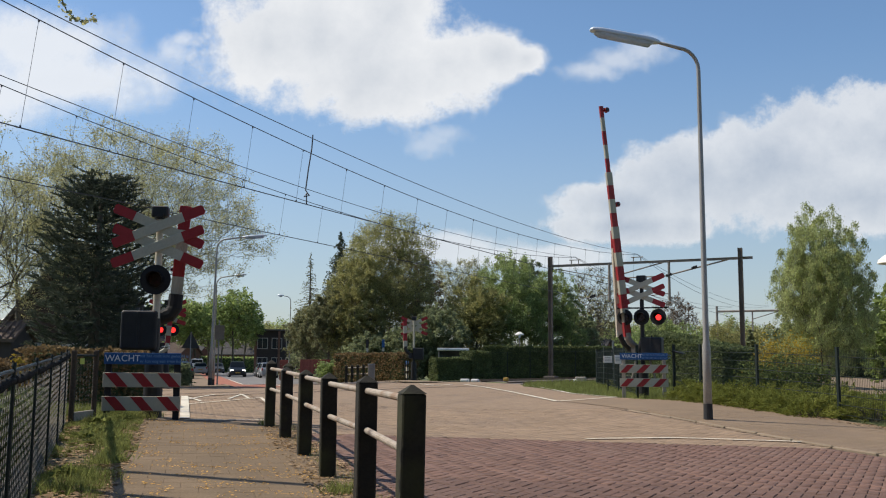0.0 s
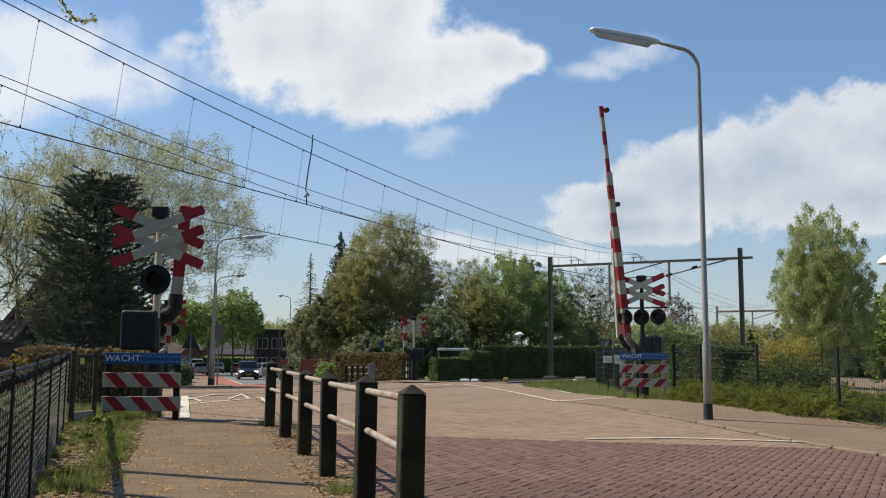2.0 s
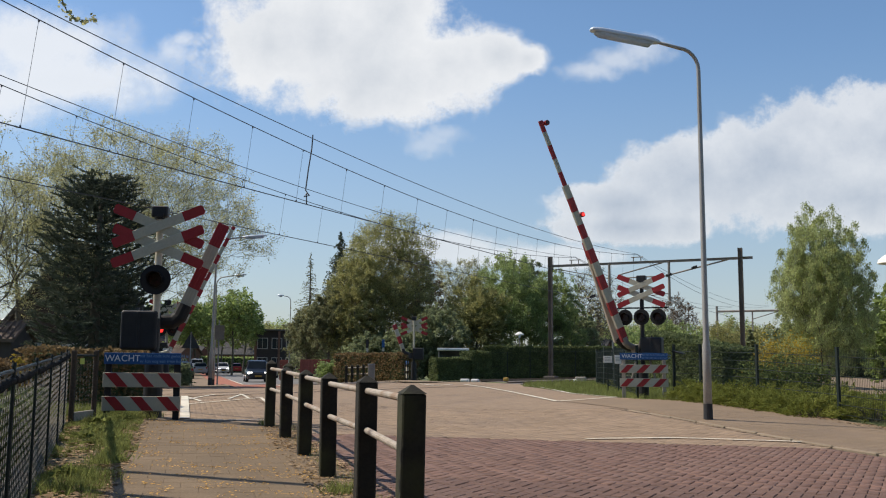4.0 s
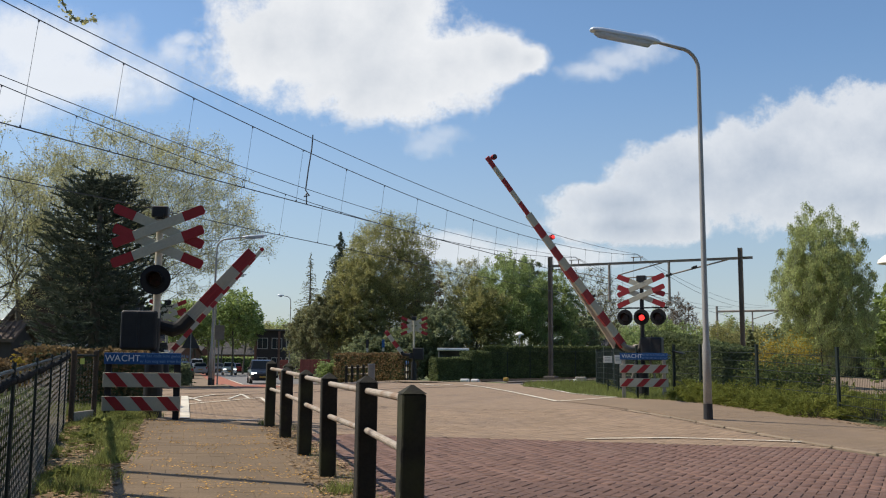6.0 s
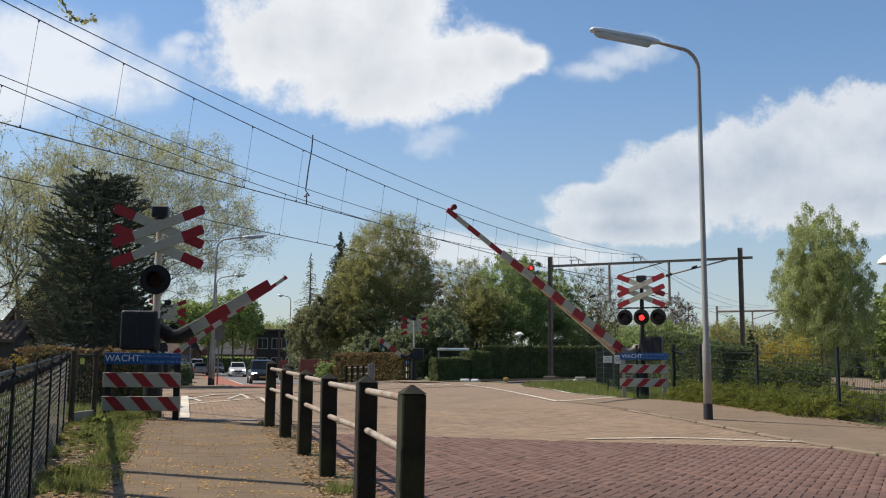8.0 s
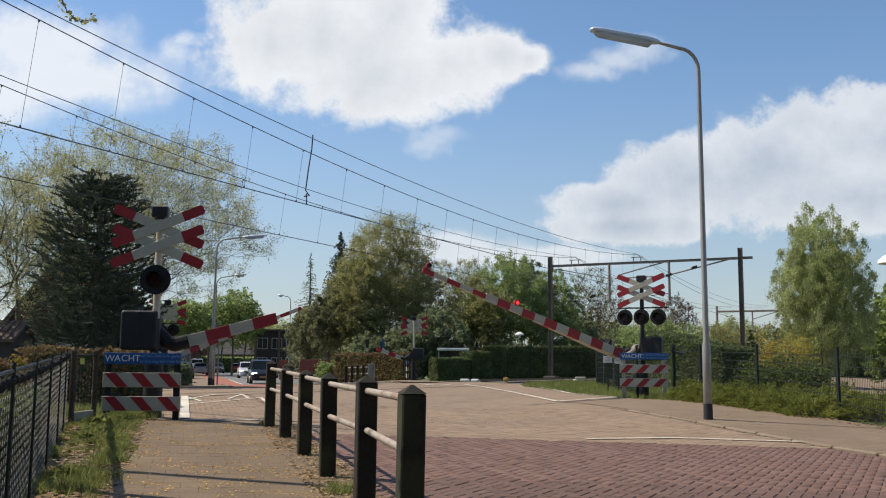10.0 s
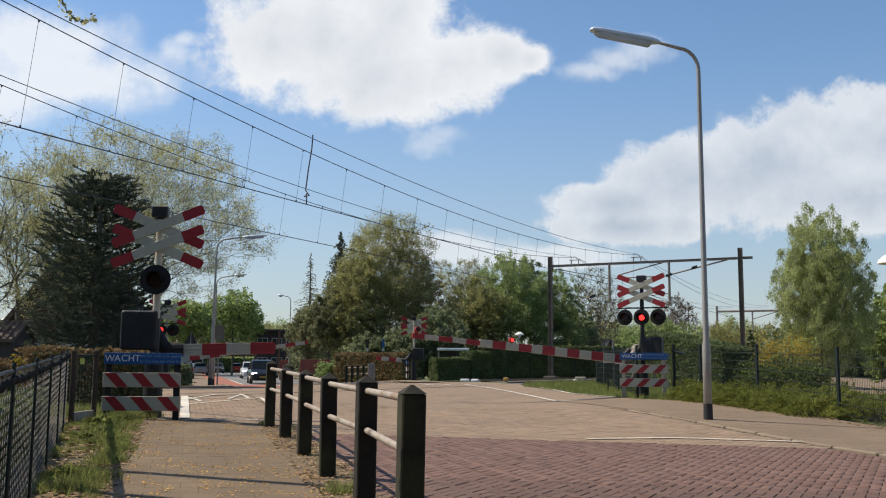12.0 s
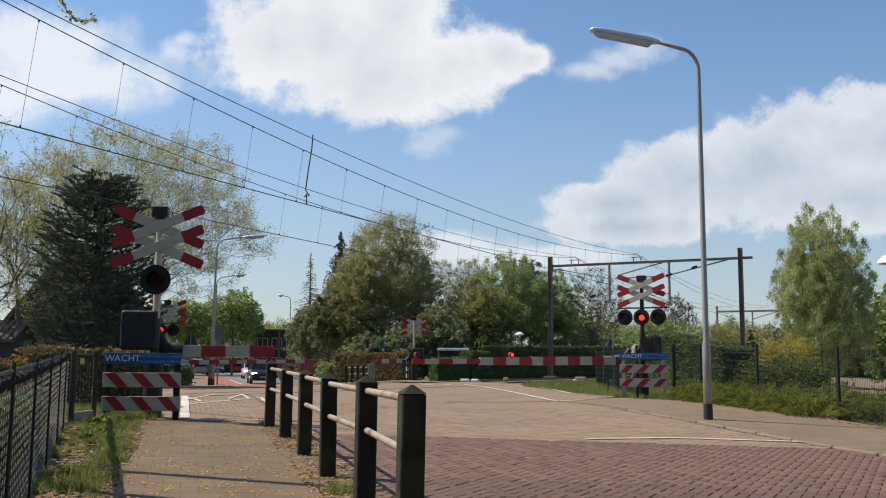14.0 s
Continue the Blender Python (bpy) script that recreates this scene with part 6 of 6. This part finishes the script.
house("house with steep dark roof behind the evergreen", at_bearing(160, 50), (6.2, 8.0), 3.0, 7.2, 8, "cladding", "darkroof", [(-1.6, 1.5, 1.2, 1.1, 1), (1.4, 1.5, 1.2, 1.1, 1), (0, 4.2, .9, 1.0, 1)])
house("low flat-roofed extension with white fascia", at_bearing(72, 44), (3.4, 3.4), 2.0, 0, 6, "cladding", "render_", [(-.4, 1.2, 2.0, .9, 1)], flat=True, name="extension")
house("garden shed with dull brown tiled roof", at_bearing(0, 41), (2.0, 2.2), 2.25, 2.9, 88, "cladding", "rooftile", name="shed", overhang=.2)
tb = house("dark modern row building with overhanging flat roof", at_bearing(498, 132), (6.4, 7.0), 5.9, 0, 8, "cladding", "darkroof", [(-2.2 + i * 1.9, 4.2, 1.3, 1.4, 1) for i in range(3)] + [(-2.2 + i * 1.9, 1.5, 1.3, 1.6, 1) for i in range(3)], flat=True, name="row_building", overhang=.7)
for i in range(3):
    part("column", bx((-3.1 + i * 3.1, -3.9, 2.9), (.3, .3, 5.8)), M["brickwall"], tb)
for i, (px, d, w, h) in enumerate(((330, 172, 9, 5.2), (385, 176, 9, 5.6), (436, 168, 8, 5.0), (300, 150, 8, 4.8))):
    house("brick terraced house far down the road", at_bearing(px, d), (7.0, w), h * .62, h, 78, "brickwall", "rooftile" if i % 2 else "darkroof", [(-2.2, 1.5, 1.4, 1.3, 1), (2.0, 1.5, 1.4, 1.3, 1)], name="terraced_house")
house("low house with grey roof behind the hedge", at_bearing(1022, 92), (5.0, 6.0), 2.2, 3.6, 62, "brickwall", "darkroof", [(0, 1.5, 1.3, 1.1, 1)], name="house")
shelter = thing("bus_shelter", "small shelter with pale flat roof behind the hedge", "shelter", pose(*at_bearing(803, 64), ground_z(*at_bearing(803, 64))))
part("roof", bx((0, 0, 2.05), (2.1, 1.2, .16), bevel=.02), M["whitebox"], shelter)
part("back_panel", bx((0, .5, 1.3), (1.9, .04, 1.3)), M["glass"], shelter)
for sx in (-.95, .95):
    part("post", rd((sx, -.4, 0), (sx, -.4, 2.0), .04), M["galv"], shelter)
sheet("car_park", M["paving"], lambda b, y: True, span(30, 95, 12), span(44, 108, 14), .0, "pale paved car park behind the fence", "car park")


# ---- cars ----
def loft(bm, rings):
    prev = None
    for ring in rings:
        cur = [bm.verts.new(p) for p in ring]
        if prev:
            n = len(cur)
            for k in range(n):
                bm.faces.new((prev[k], prev[(k + 1) % n], cur[(k + 1) % n], cur[k]))
        else:
            bm.faces.new(list(reversed(cur)))
        prev = cur
    bm.faces.new(prev)
    bmesh.ops.recalc_face_normals(bm, faces=bm.faces)
    return bm


def car(label, m, paint, length=4.0, width=1.66, height=1.45, lit=True, van=False, group="cars"):
    """Front towards local -y."""
    root = thing("car", label, "car", m, group)
    L, w, H = length / 2, width / 2, height
    st = [(-L, .30, .62, .80), (-L + .10, .22, .74, .94), (-L + .55, .20, .84, 1.0), (-L + 1.05, .20, .93, 1.0), (0, .20, .96, 1.0), (L - .7, .20, .98, 1.0), (L - .12, .24, .95, .95), (L, .34, .82, .86)]
    rings = []
    for y, zb, zt, kw in st:
        ww_ = w * kw
        rings.append([(-ww_ * .93, y, zb), (ww_ * .93, y, zb), (ww_, y, zb + .16), (ww_ * 1.0, y, zt - .18), (ww_ * .90, y, zt), (-ww_ * .90, y, zt), (-ww_, y, zt - .18), (-ww_, y, zb + .16)])
    part("body", loft(bmesh.new(), rings), paint, root, smooth_faces=False)
    yf, yr = (-L + 1.0, L - .30)
    rf0, rr0 = (yf + (.35 if van else .72), yr - (.12 if van else .45))
    cab = [(yf, .90, .90), (rf0, H - .06, .76), (rf0 + .25, H, .72), (rr0 - .25, H - .01, .72), (rr0, H - .07, .74), (yr, .92, .88)]
    bm = bmesh.new()
    loft(bm, [[(-w * .90, y, .88), (w * .90, y, .88), (w * k, y, z), (-w * k, y, z)] for y, z, k in cab])
    part("cabin", bm, paint, root)

    def pane(name, pts, off):
        b = bmesh.new()
        vs = [b.verts.new(Vector(p) + Vector(off)) for p in pts]
        b.faces.new(vs)
        bmesh.ops.solidify(b, geom=b.faces[:], thickness=.012)
        bmesh.ops.recalc_face_normals(b, faces=b.faces)
        return part(name, b, M["carglass"], root)
    pane("windscreen", [(-w * .82, yf + .10, .97), (w * .82, yf + .10, .97), (w * .69, rf0 - .03, H - .09), (-w * .69, rf0 - .03, H - .09)], (0, -.012, .02))
    pane("rear_window", [(-w * .80, yr - .08, .99), (w * .80, yr - .08, .99), (w * .68, rr0 + .02, H - .10), (-w * .68, rr0 + .02, H - .10)], (0, .03, .015))
    for sx in (-1, 1):
        for y0, y1, y0t, y1t in ((yf + .25, -.02, rf0 + .04, -.02), (.06, yr - .32, .06, rr0 - .12)):
            pane("side_window", [(sx * w * .905, y0, .97), (sx * w * .905, y1, .97), (sx * w * .77, y1t, H - .12), (sx * w * .77, y0t, H - .12)], (sx * .012, 0, 0))
        hl = bx((sx * w * .70, -L + .10, .66), (.34, .16, .15), bevel=.04, segs=2)
        part("headlight", hl, M["headlight"] if lit else M["headoff"], root, "lit headlight" if lit else "")
        part("tail_lamp", bx((sx * w * .80, L - .06, .80), (.18, .12, .24), bevel=.03), M["tail"], root)
        part("mirror", bx((sx * (w + .05), yf + .35, .98), (.13, .10, .11), bevel=.03), M["trim"], root)
        for y in (-L + .78, L - .78):
            b = bmesh.new()
            bmesh.ops.create_cone(b, cap_ends=True, segments=20, radius1=.31, radius2=.31, depth=.20, matrix=Matrix.Translation((sx * (w - .08), y, .31)) @ pose(0, 0, 0, 0, 90))
            wh = part("wheel", b, M["tyre"], root)
            b = bmesh.new()
            bmesh.ops.create_cone(b, cap_ends=True, segments=16, radius1=.20, radius2=.18, depth=.03, matrix=Matrix.Translation((sx * (w + .022), y, .31)) @ pose(0, 0, 0, 0, 90 * sx))
            part("rim", b, M["alloy"], wh)
    part("grille", bx((0, -L + .0, .58), (w * 1.0, .06, .14), bevel=.02), M["trim"], root)
    part("lower_grille", bx((0, -L + .03, .36), (w * 1.3, .06, .13), bevel=.02), M["trim"], root)
    part("number_plate", bx((0, -L - .03, .44), (.50, .02, .11), bevel=.004), M["yellow"], root, "plain yellow plate")
    part("rear_plate", bx((0, L + .01, .62), (.50, .02, .11), bevel=.004), M["yellow"], root, "plain yellow plate")
    return root


def car_pose(b, y, heading=0.0):
    x = road_x(b, y)
    return pose(x, y, ground_z(x, y) + .008, 0, 0, math.degrees(math.atan(-RS)) + heading)


P_DARK, P_WHITE, P_SILVER, P_GREY, P_RED, P_YEL = (carpaint(n, c) for n, c in (("paint_dark_blue", (.018, .022, .03)), ("paint_white", (.80, .80, .79)), ("paint_silver", (.34, .35, .36)), ("paint_grey", (.10, .11, .12)), ("paint_red", (.42, .04, .03)), ("paint_yellow", (.5, .38, .08))))
dark_car = car("dark blue hatchback with lit headlights driving up to the crossing", car_pose(2.85, 80), P_DARK, height=1.56)
white_car = car("white car with lit headlights following in the lane", car_pose(3.5, 143), P_WHITE, height=1.5)
car("silver-grey hatchback parked along the road", car_pose(.1, 113, 180), P_SILVER, lit=False)
car("white van parked before the houses", car_pose(-.2, 125, 180), P_WHITE, 4.6, 1.85, 1.95, False, True)
car("silver car parked on the far roadside", car_pose(6.3, 92, 180), P_SILVER, 4.2, lit=False)
car("dark car parked on the far roadside", car_pose(6.6, 101, 180), P_GREY, 4.2, lit=False)
car("grey car waiting far down the road", car_pose(3.0, 138), P_GREY, lit=False)
car("red car far down the road", car_pose(6.2, 150, 180), P_RED, lit=False)
car("yellow car far down the road", car_pose(2.6, 150), P_YEL, lit=False)
car("dark car parked beside the pavement", car_pose(-1.7, 84, 180), P_GREY, lit=False)

# overhanging twig of a near tree
rng_t = np.random.default_rng(5)
twig = thing("overhanging_branch", "thin overhanging branch with young pale leaves", "branch")
k7 = 7.0 / LENS
twig_line = [(96, -40), (112, 2), (122, 22), (135, 34), (150, 40), (168, 42), (184, 41)]
pts = [tuple(VIEW @ Vector(((x - 784) * k7, (441 - y) * k7, -7.0 + .02 * i))) for i, (x, y) in enumerate(twig_line)]
part("bough", tube(bmesh.new(), [(-3.0, -10.5, 7.0), (-3.3, -5, 6.6), (-3.4, 1, 6.0), pts[0]], [.06, .04, .02, .006], 7), M["bark"], twig)
part("stem", tube(bmesh.new(), pts, [.006, .005, .004, .0035, .003, .002, .0015], 5), M["bark"], twig)
cs = []
for a_, b_ in zip(pts, pts[1:]):
    a_, b_ = np.array(a_), np.array(b_)
    for t in (0, .33, .66):
        for _ in range(3):
            cs.append(a_ + (b_ - a_) * t + rng_t.normal(size=3) * .018)
v, f = leaf_cloud(rng_t, np.array(cs), .032, 1.3)
part("leaves", raw("leaves", v, f, M["olive"]), None, twig)

# ---- paving pieces ----
def brick_mesh(l, w, h, inset, material, name):
    bm = bmesh.new()
    t = [bm.verts.new((sx * (l / 2 - inset), sy * (w / 2 - inset), 0)) for sx, sy in ((-1, -1), (1, -1), (1, 1), (-1, 1))]
    mdl = [bm.verts.new((sx * l / 2, sy * w / 2, -inset)) for sx, sy in ((-1, -1), (1, -1), (1, 1), (-1, 1))]
    b = [bm.verts.new((sx * l / 2, sy * w / 2, -h)) for sx, sy in ((-1, -1), (1, -1), (1, 1), (-1, 1))]
    bm.faces.new(t)
    for lo, hi in ((mdl, t), (b, mdl)):
        for k in range(4):
            bm.faces.new((lo[k], lo[(k + 1) % 4], hi[(k + 1) % 4], hi[k]))
    return finish(bm, material, name)


def lay(x0, x1, y0, y1, ang, l, w, gap, keep, seed):
    """Places of bricks in half bond whose long side runs at ang degrees from +x."""
    rng = random.Random(seed)
    c, s = math.cos(radians(ang)), math.sin(radians(ang))
    out = []
    R = int(max(x1 - x0, y1 - y0) * 1.6 / w)
    cx, cy = (x0 + x1) / 2, (y0 + y1) / 2
    for j in range(-R, R):
        for i in range(-int(R * w / l) - 1, int(R * w / l) + 1):
            u, q = (i + .5 * (j % 2)) * (l + gap), j * (w + gap)
            x, y = cx + u * c - q * s, cy + u * s + q * c
            if x0 < x < x1 and y0 < y < y1 and keep(x, y):
                out.append((x, y, ang + rng.uniform(-1.2, 1.2), rng.uniform(-.003, .001)))
    return out


def slope(x, y):
    e = .1
    return (ground_z(x + e, y) - ground_z(x - e, y)) / (2 * e), (ground_z(x, y + e) - ground_z(x, y - e)) / (2 * e)


def joined(name, spots, l, w, h, inset, material, label, category, parent=None):
    v, f = [], []
    for x, y, a, dz in spots:
        gx, gy = slope(x, y)
        z = ground_z(x, y) + dz
        c, s = math.cos(radians(a)), math.sin(radians(a))
        st = len(v)
        for k, (ll, ww_, zz) in enumerate(((l / 2 - inset, w / 2 - inset, 0), (l / 2, w / 2, -inset), (l / 2, w / 2, -h))):
            for sx, sy in ((-1, -1), (1, -1), (1, 1), (-1, 1)):
                px, py = sx * ll * c - sy * ww_ * s, sx * ll * s + sy * ww_ * c
                v.append((x + px, y + py, z + zz + gx * px + gy * py))
        f.append((st, st + 1, st + 2, st + 3))
        for lo, hi in ((4, 0), (8, 4)):
            for k in range(4):
                f.append((st + lo + k, st + lo + (k + 1) % 4, st + hi + (k + 1) % 4, st + hi + k))
    ob = new(name, raw(name, v, f, material))
    return tagged(ob, label, category, kind="stuff")


def in_road(x, y):
    return .32 < x - 1.42 - RS * y < KERB_B - .05


def red_zone(x, y):
    return y < 14.35 + .03 * x


def herringbone(x0, x1, y0, y1, ang, w, keep, seed):
    """Places of bricks twice as long as wide, laid crosswise."""
    rng = random.Random(seed)
    c, s = math.cos(radians(ang)), math.sin(radians(ang))
    cx, cy = (x0 + x1) / 2, (y0 + y1) / 2
    R = int(max(x1 - x0, y1 - y0) / w)
    out = []
    for i in range(-R, R):
        for j in range(-R // 2, R // 2):
            for u, q, turn in ((i + 2 * j + 1.0, i - 2 * j + .5, 0), (i + 2 * j + .5, i - 2 * j + 2.0, 90)):
                x, y = cx + (u * c - q * s) * w, cy + (u * s + q * c) * w
                if x0 < x < x1 and y0 < y < y1 and keep(x, y):
                    out.append((x, y, ang + turn + rng.uniform(-1.2, 1.2), rng.uniform(-.004, .002)))
    return out


red_spots = herringbone(-2.6, 7.6, 5.5, 14.6, 63.5, .108, lambda x, y: in_road(x, y) and red_zone(x, y), 1)
near = [s for s in red_spots if -.25 < s[0] < 4.6 and 8.3 < s[1] < 9.7]
rest = [s for s in red_spots if not (-.25 < s[0] < 4.6 and 8.3 < s[1] < 9.7)]
paving_root = thing("brick_paving", "red-brown clinker bricks of the road surface", "brick paving", kind="structure")
bme = brick_mesh(.209, .100, .07, .005, M["clinker"], "brick")
for x, y, a, dz in near:
    gx, gy = slope(x, y)
    part("brick", bme, None, paving_root, m=pose(x, y, ground_z(x, y) + dz, math.degrees(gy) + random.uniform(-.6, .6), -math.degrees(gx) + random.uniform(-.6, .6)) @ pose(0, 0, 0, 0, 0, a))
joined("brick_paving", rest, .209, .100, .07, .005, M["clinker"], "red-brown clinker bricks laid in the road", "brick paving")
brown = lay(-5.0, 6.8, 12.6, 22.3, 15, .208, .101, .003, lambda x, y: in_road(x, y) and not red_zone(x, y) and y < 22.02, 2)
joined("brick_paving", brown, .208, .101, .06, .002, M["klinker"], "brown clinker bricks of the road before the crossing", "brick paving")
joined("brick_paving", lay(-10, -2, 15.4, 27, 15, .208, .101, .004, lambda x, y: PATH_L + .1 < x - 1.42 - RS * y < .2 and 15.75 < y < 25, 5), .208, .101, .06, .002, M["klinker"], "brown clinker bricks of the path over the crossing", "brick paving")
path_root = thing("path_paving", "worn brown concrete slabs of the footpath", "paving slabs", kind="structure")
tme = brick_mesh(.300, .300, .06, .003, M["slab"], "slab")
for x, y, a, dz in lay(-6.2, .5, 5.6, 15.7, 14.9, .30, .30, .002, lambda x, y: PATH_L + .1 < x - 1.42 - RS * y < .16, 3):
    gx, gy = slope(x, y)
    part("slab", tme, None, path_root, m=pose(x, y, ground_z(x, y) + dz * .4, math.degrees(gy) + random.uniform(-.25, .25), -math.degrees(gx) + random.uniform(-.2, .2)) @ pose(0, 0, 0, 0, 0, a))
side_root = thing("pavement_paving", "brown concrete slabs of the roadside pavement", "paving slabs", kind="structure")
sme = brick_mesh(.298, .298, .05, .006, M["paving"], "slab")
for x, y, a, dz in lay(2.5, 10.5, 10.5, 21.3, 104.9, .30, .30, .003, lambda x, y: KERB_B + .27 < x - 1.42 - RS * y < 11.8, 4):
    part("slab", sme, None, side_root, m=pose(x, y, ground_z(x, y) + .026 + dz * .3, math.degrees(slope(x, y)[1]) + random.uniform(-.3, .3), -math.degrees(slope(x, y)[0]) + random.uniform(-.2, .2)) @ pose(0, 0, 0, 0, 0, a))


# ---- what moves ----
def flashes(first, period, hold, end=14.0):
    out, t = [], first
    while t < end:
        out.append((t, t + hold))
        t += period
    return out


def blink(light, spans_, back=.03, fore=-.034, at=(0, 0, 0)):
    """Key a light forward of its lens while it is on, and back behind it while it is off."""
    on, off = pose(at[0], fore, at[2]), pose(at[0], back, at[2])
    f = 1 / 30
    rows, state = [(0.0, off)], None
    for a, b in spans_:
        if a > .05:
            rows += [(a - f, off)]
            rows += [(a, on)]
        else:
            rows[0] = (0.0, on)
        rows += [(min(b, 14.0), on)]
        if b + f < 14.0:
            rows += [(b + f, off)]
    if rows[-1][0] < 14.0:
        rows.append((14.0, rows[-1][1]))
    walk(light, rows)


def arm_pose(pivot, yaw, angle):
    return pose(*pivot) @ pose(0, 0, 0, 0, 0, yaw) @ pose(0, 0, 0, 0, -angle, 0)


RIGHT_ANGLES = [(0, 83), (2.2, 83), (2.5, 80.8), (3.0, 74.5), (3.4, 70.5), (5.5, 52.8), (6, 48.4), (6.5, 44.2), (7, 40.1), (7.5, 36.3), (8.2, 31.3), (10.5, 14.7), (11.0, 11.1), (11.5, 8), (12.0, 4.6), (12.5, 2), (13, -.6), (14, -.7)]
LEFT_ANGLES = [(0, 86.2), (2.3, 86.2), (2.6, 83.5), (3.0, 77), (3.4, 72.5), (5.5, 53.8), (6, 49), (6.5, 44.5), (7, 40.0), (7.5, 36), (8, 31.8), (8.2, 30.2), (10.5, 12), (11.0, 8.6), (11.5, 5.2), (12.0, 1.9), (12.4, .2), (14, 0)]
FAR_ANGLES = [(0, 86), (2.3, 86), (3.0, 77.5), (5.5, 54.6), (6, 51), (6.5, 47.2), (7, 43.4), (7.5, 39.8), (8, 36.2), (8.2, 34.8), (10.5, 18.8), (11.0, 15.2), (11.5, 11.8), (12.0, 8.5), (12.5, 5), (13, 1.2), (14, 1)]


def motions():
    for light in left_lights:
        blink(light, flashes(.07, .67, .31))
    for i, light in enumerate(right_lights[1:]):
        sp = flashes(.06 + .328 * i, .655, .285)
        blink(light, ([(0.0, .05)] if i else []) + [(a, b) for a, b in sp if a < 2 or 4.4 < a < 9 or a > 11.5])
        if i < 2:
            blink(ARM_LAMPS[right_arm.name][i], [(a, b) for a, b in sp if a > 12 or not i], back=.02, fore=.086, at=ARM_LAMPS[right_arm.name][i].matrix_basis.translation.copy())
    for i, light in enumerate(far_lights):
        blink(light, ([(0.0, .04)] if i else []) + [(a, b) for a, b in flashes(.05 + .325 * i, .656, .285) if not 1.5 < a < 2.9])
    fl = ARM_LAMPS[far_arm.name][0]
    blink(fl, flashes(.375, .656, .285), back=.02, fore=-.046, at=fl.matrix_basis.translation.copy())
    walk(left_arm, [(t, arm_pose(PIVOT_L, RTURN - 4, a)) for t, a in LEFT_ANGLES])
    walk(right_arm, [(t, arm_pose(PIVOT_R, RTURN + 180 + 26 + 11.5, a)) for t, a in RIGHT_ANGLES])
    walk(far_arm, [(t, arm_pose(PIVOT_F, RTURN - 12, a)) for t, a in FAR_ANGLES])
    walk(third_arm, [(t, arm_pose(PIVOT_T, RTURN + 6, max(0, min(88, a * 1.06)))) for t, a in RIGHT_ANGLES])
    walk(dark_car, [(t, car_pose(b, y)) for t, b, y in ((0, 3.60, 97), (.5, 3.63, 93.2), (1, 3.65, 89.3), (1.5, 3.67, 85), (2, 3.69, 81.2), (2.5, 3.70, 78), (3, 3.70, 75.2), (4.2, 3.62, 69), (5.5, 3.55, 65), (6.2, 3.53, 64), (14, 3.53, 64))])
    walk(white_car, [(t, car_pose(b, y)) for t, b, y in ((0, 3.5, 166), (3, 3.55, 143), (5.5, 3.62, 121), (6, 3.64, 116), (6.5, 3.66, 110.5), (7, 3.68, 106), (8, 3.72, 98.5), (9.2, 4.05, 92), (10.5, 4.2, 89), (11.5, 4.28, 88), (14, 4.4, 87))])
    for (ob, m, k), drift in CLOUDS:
        walk(ob, [(0.0, m), (14.0, m @ Matrix.Translation((drift * k, 0, 0)))])


motions()
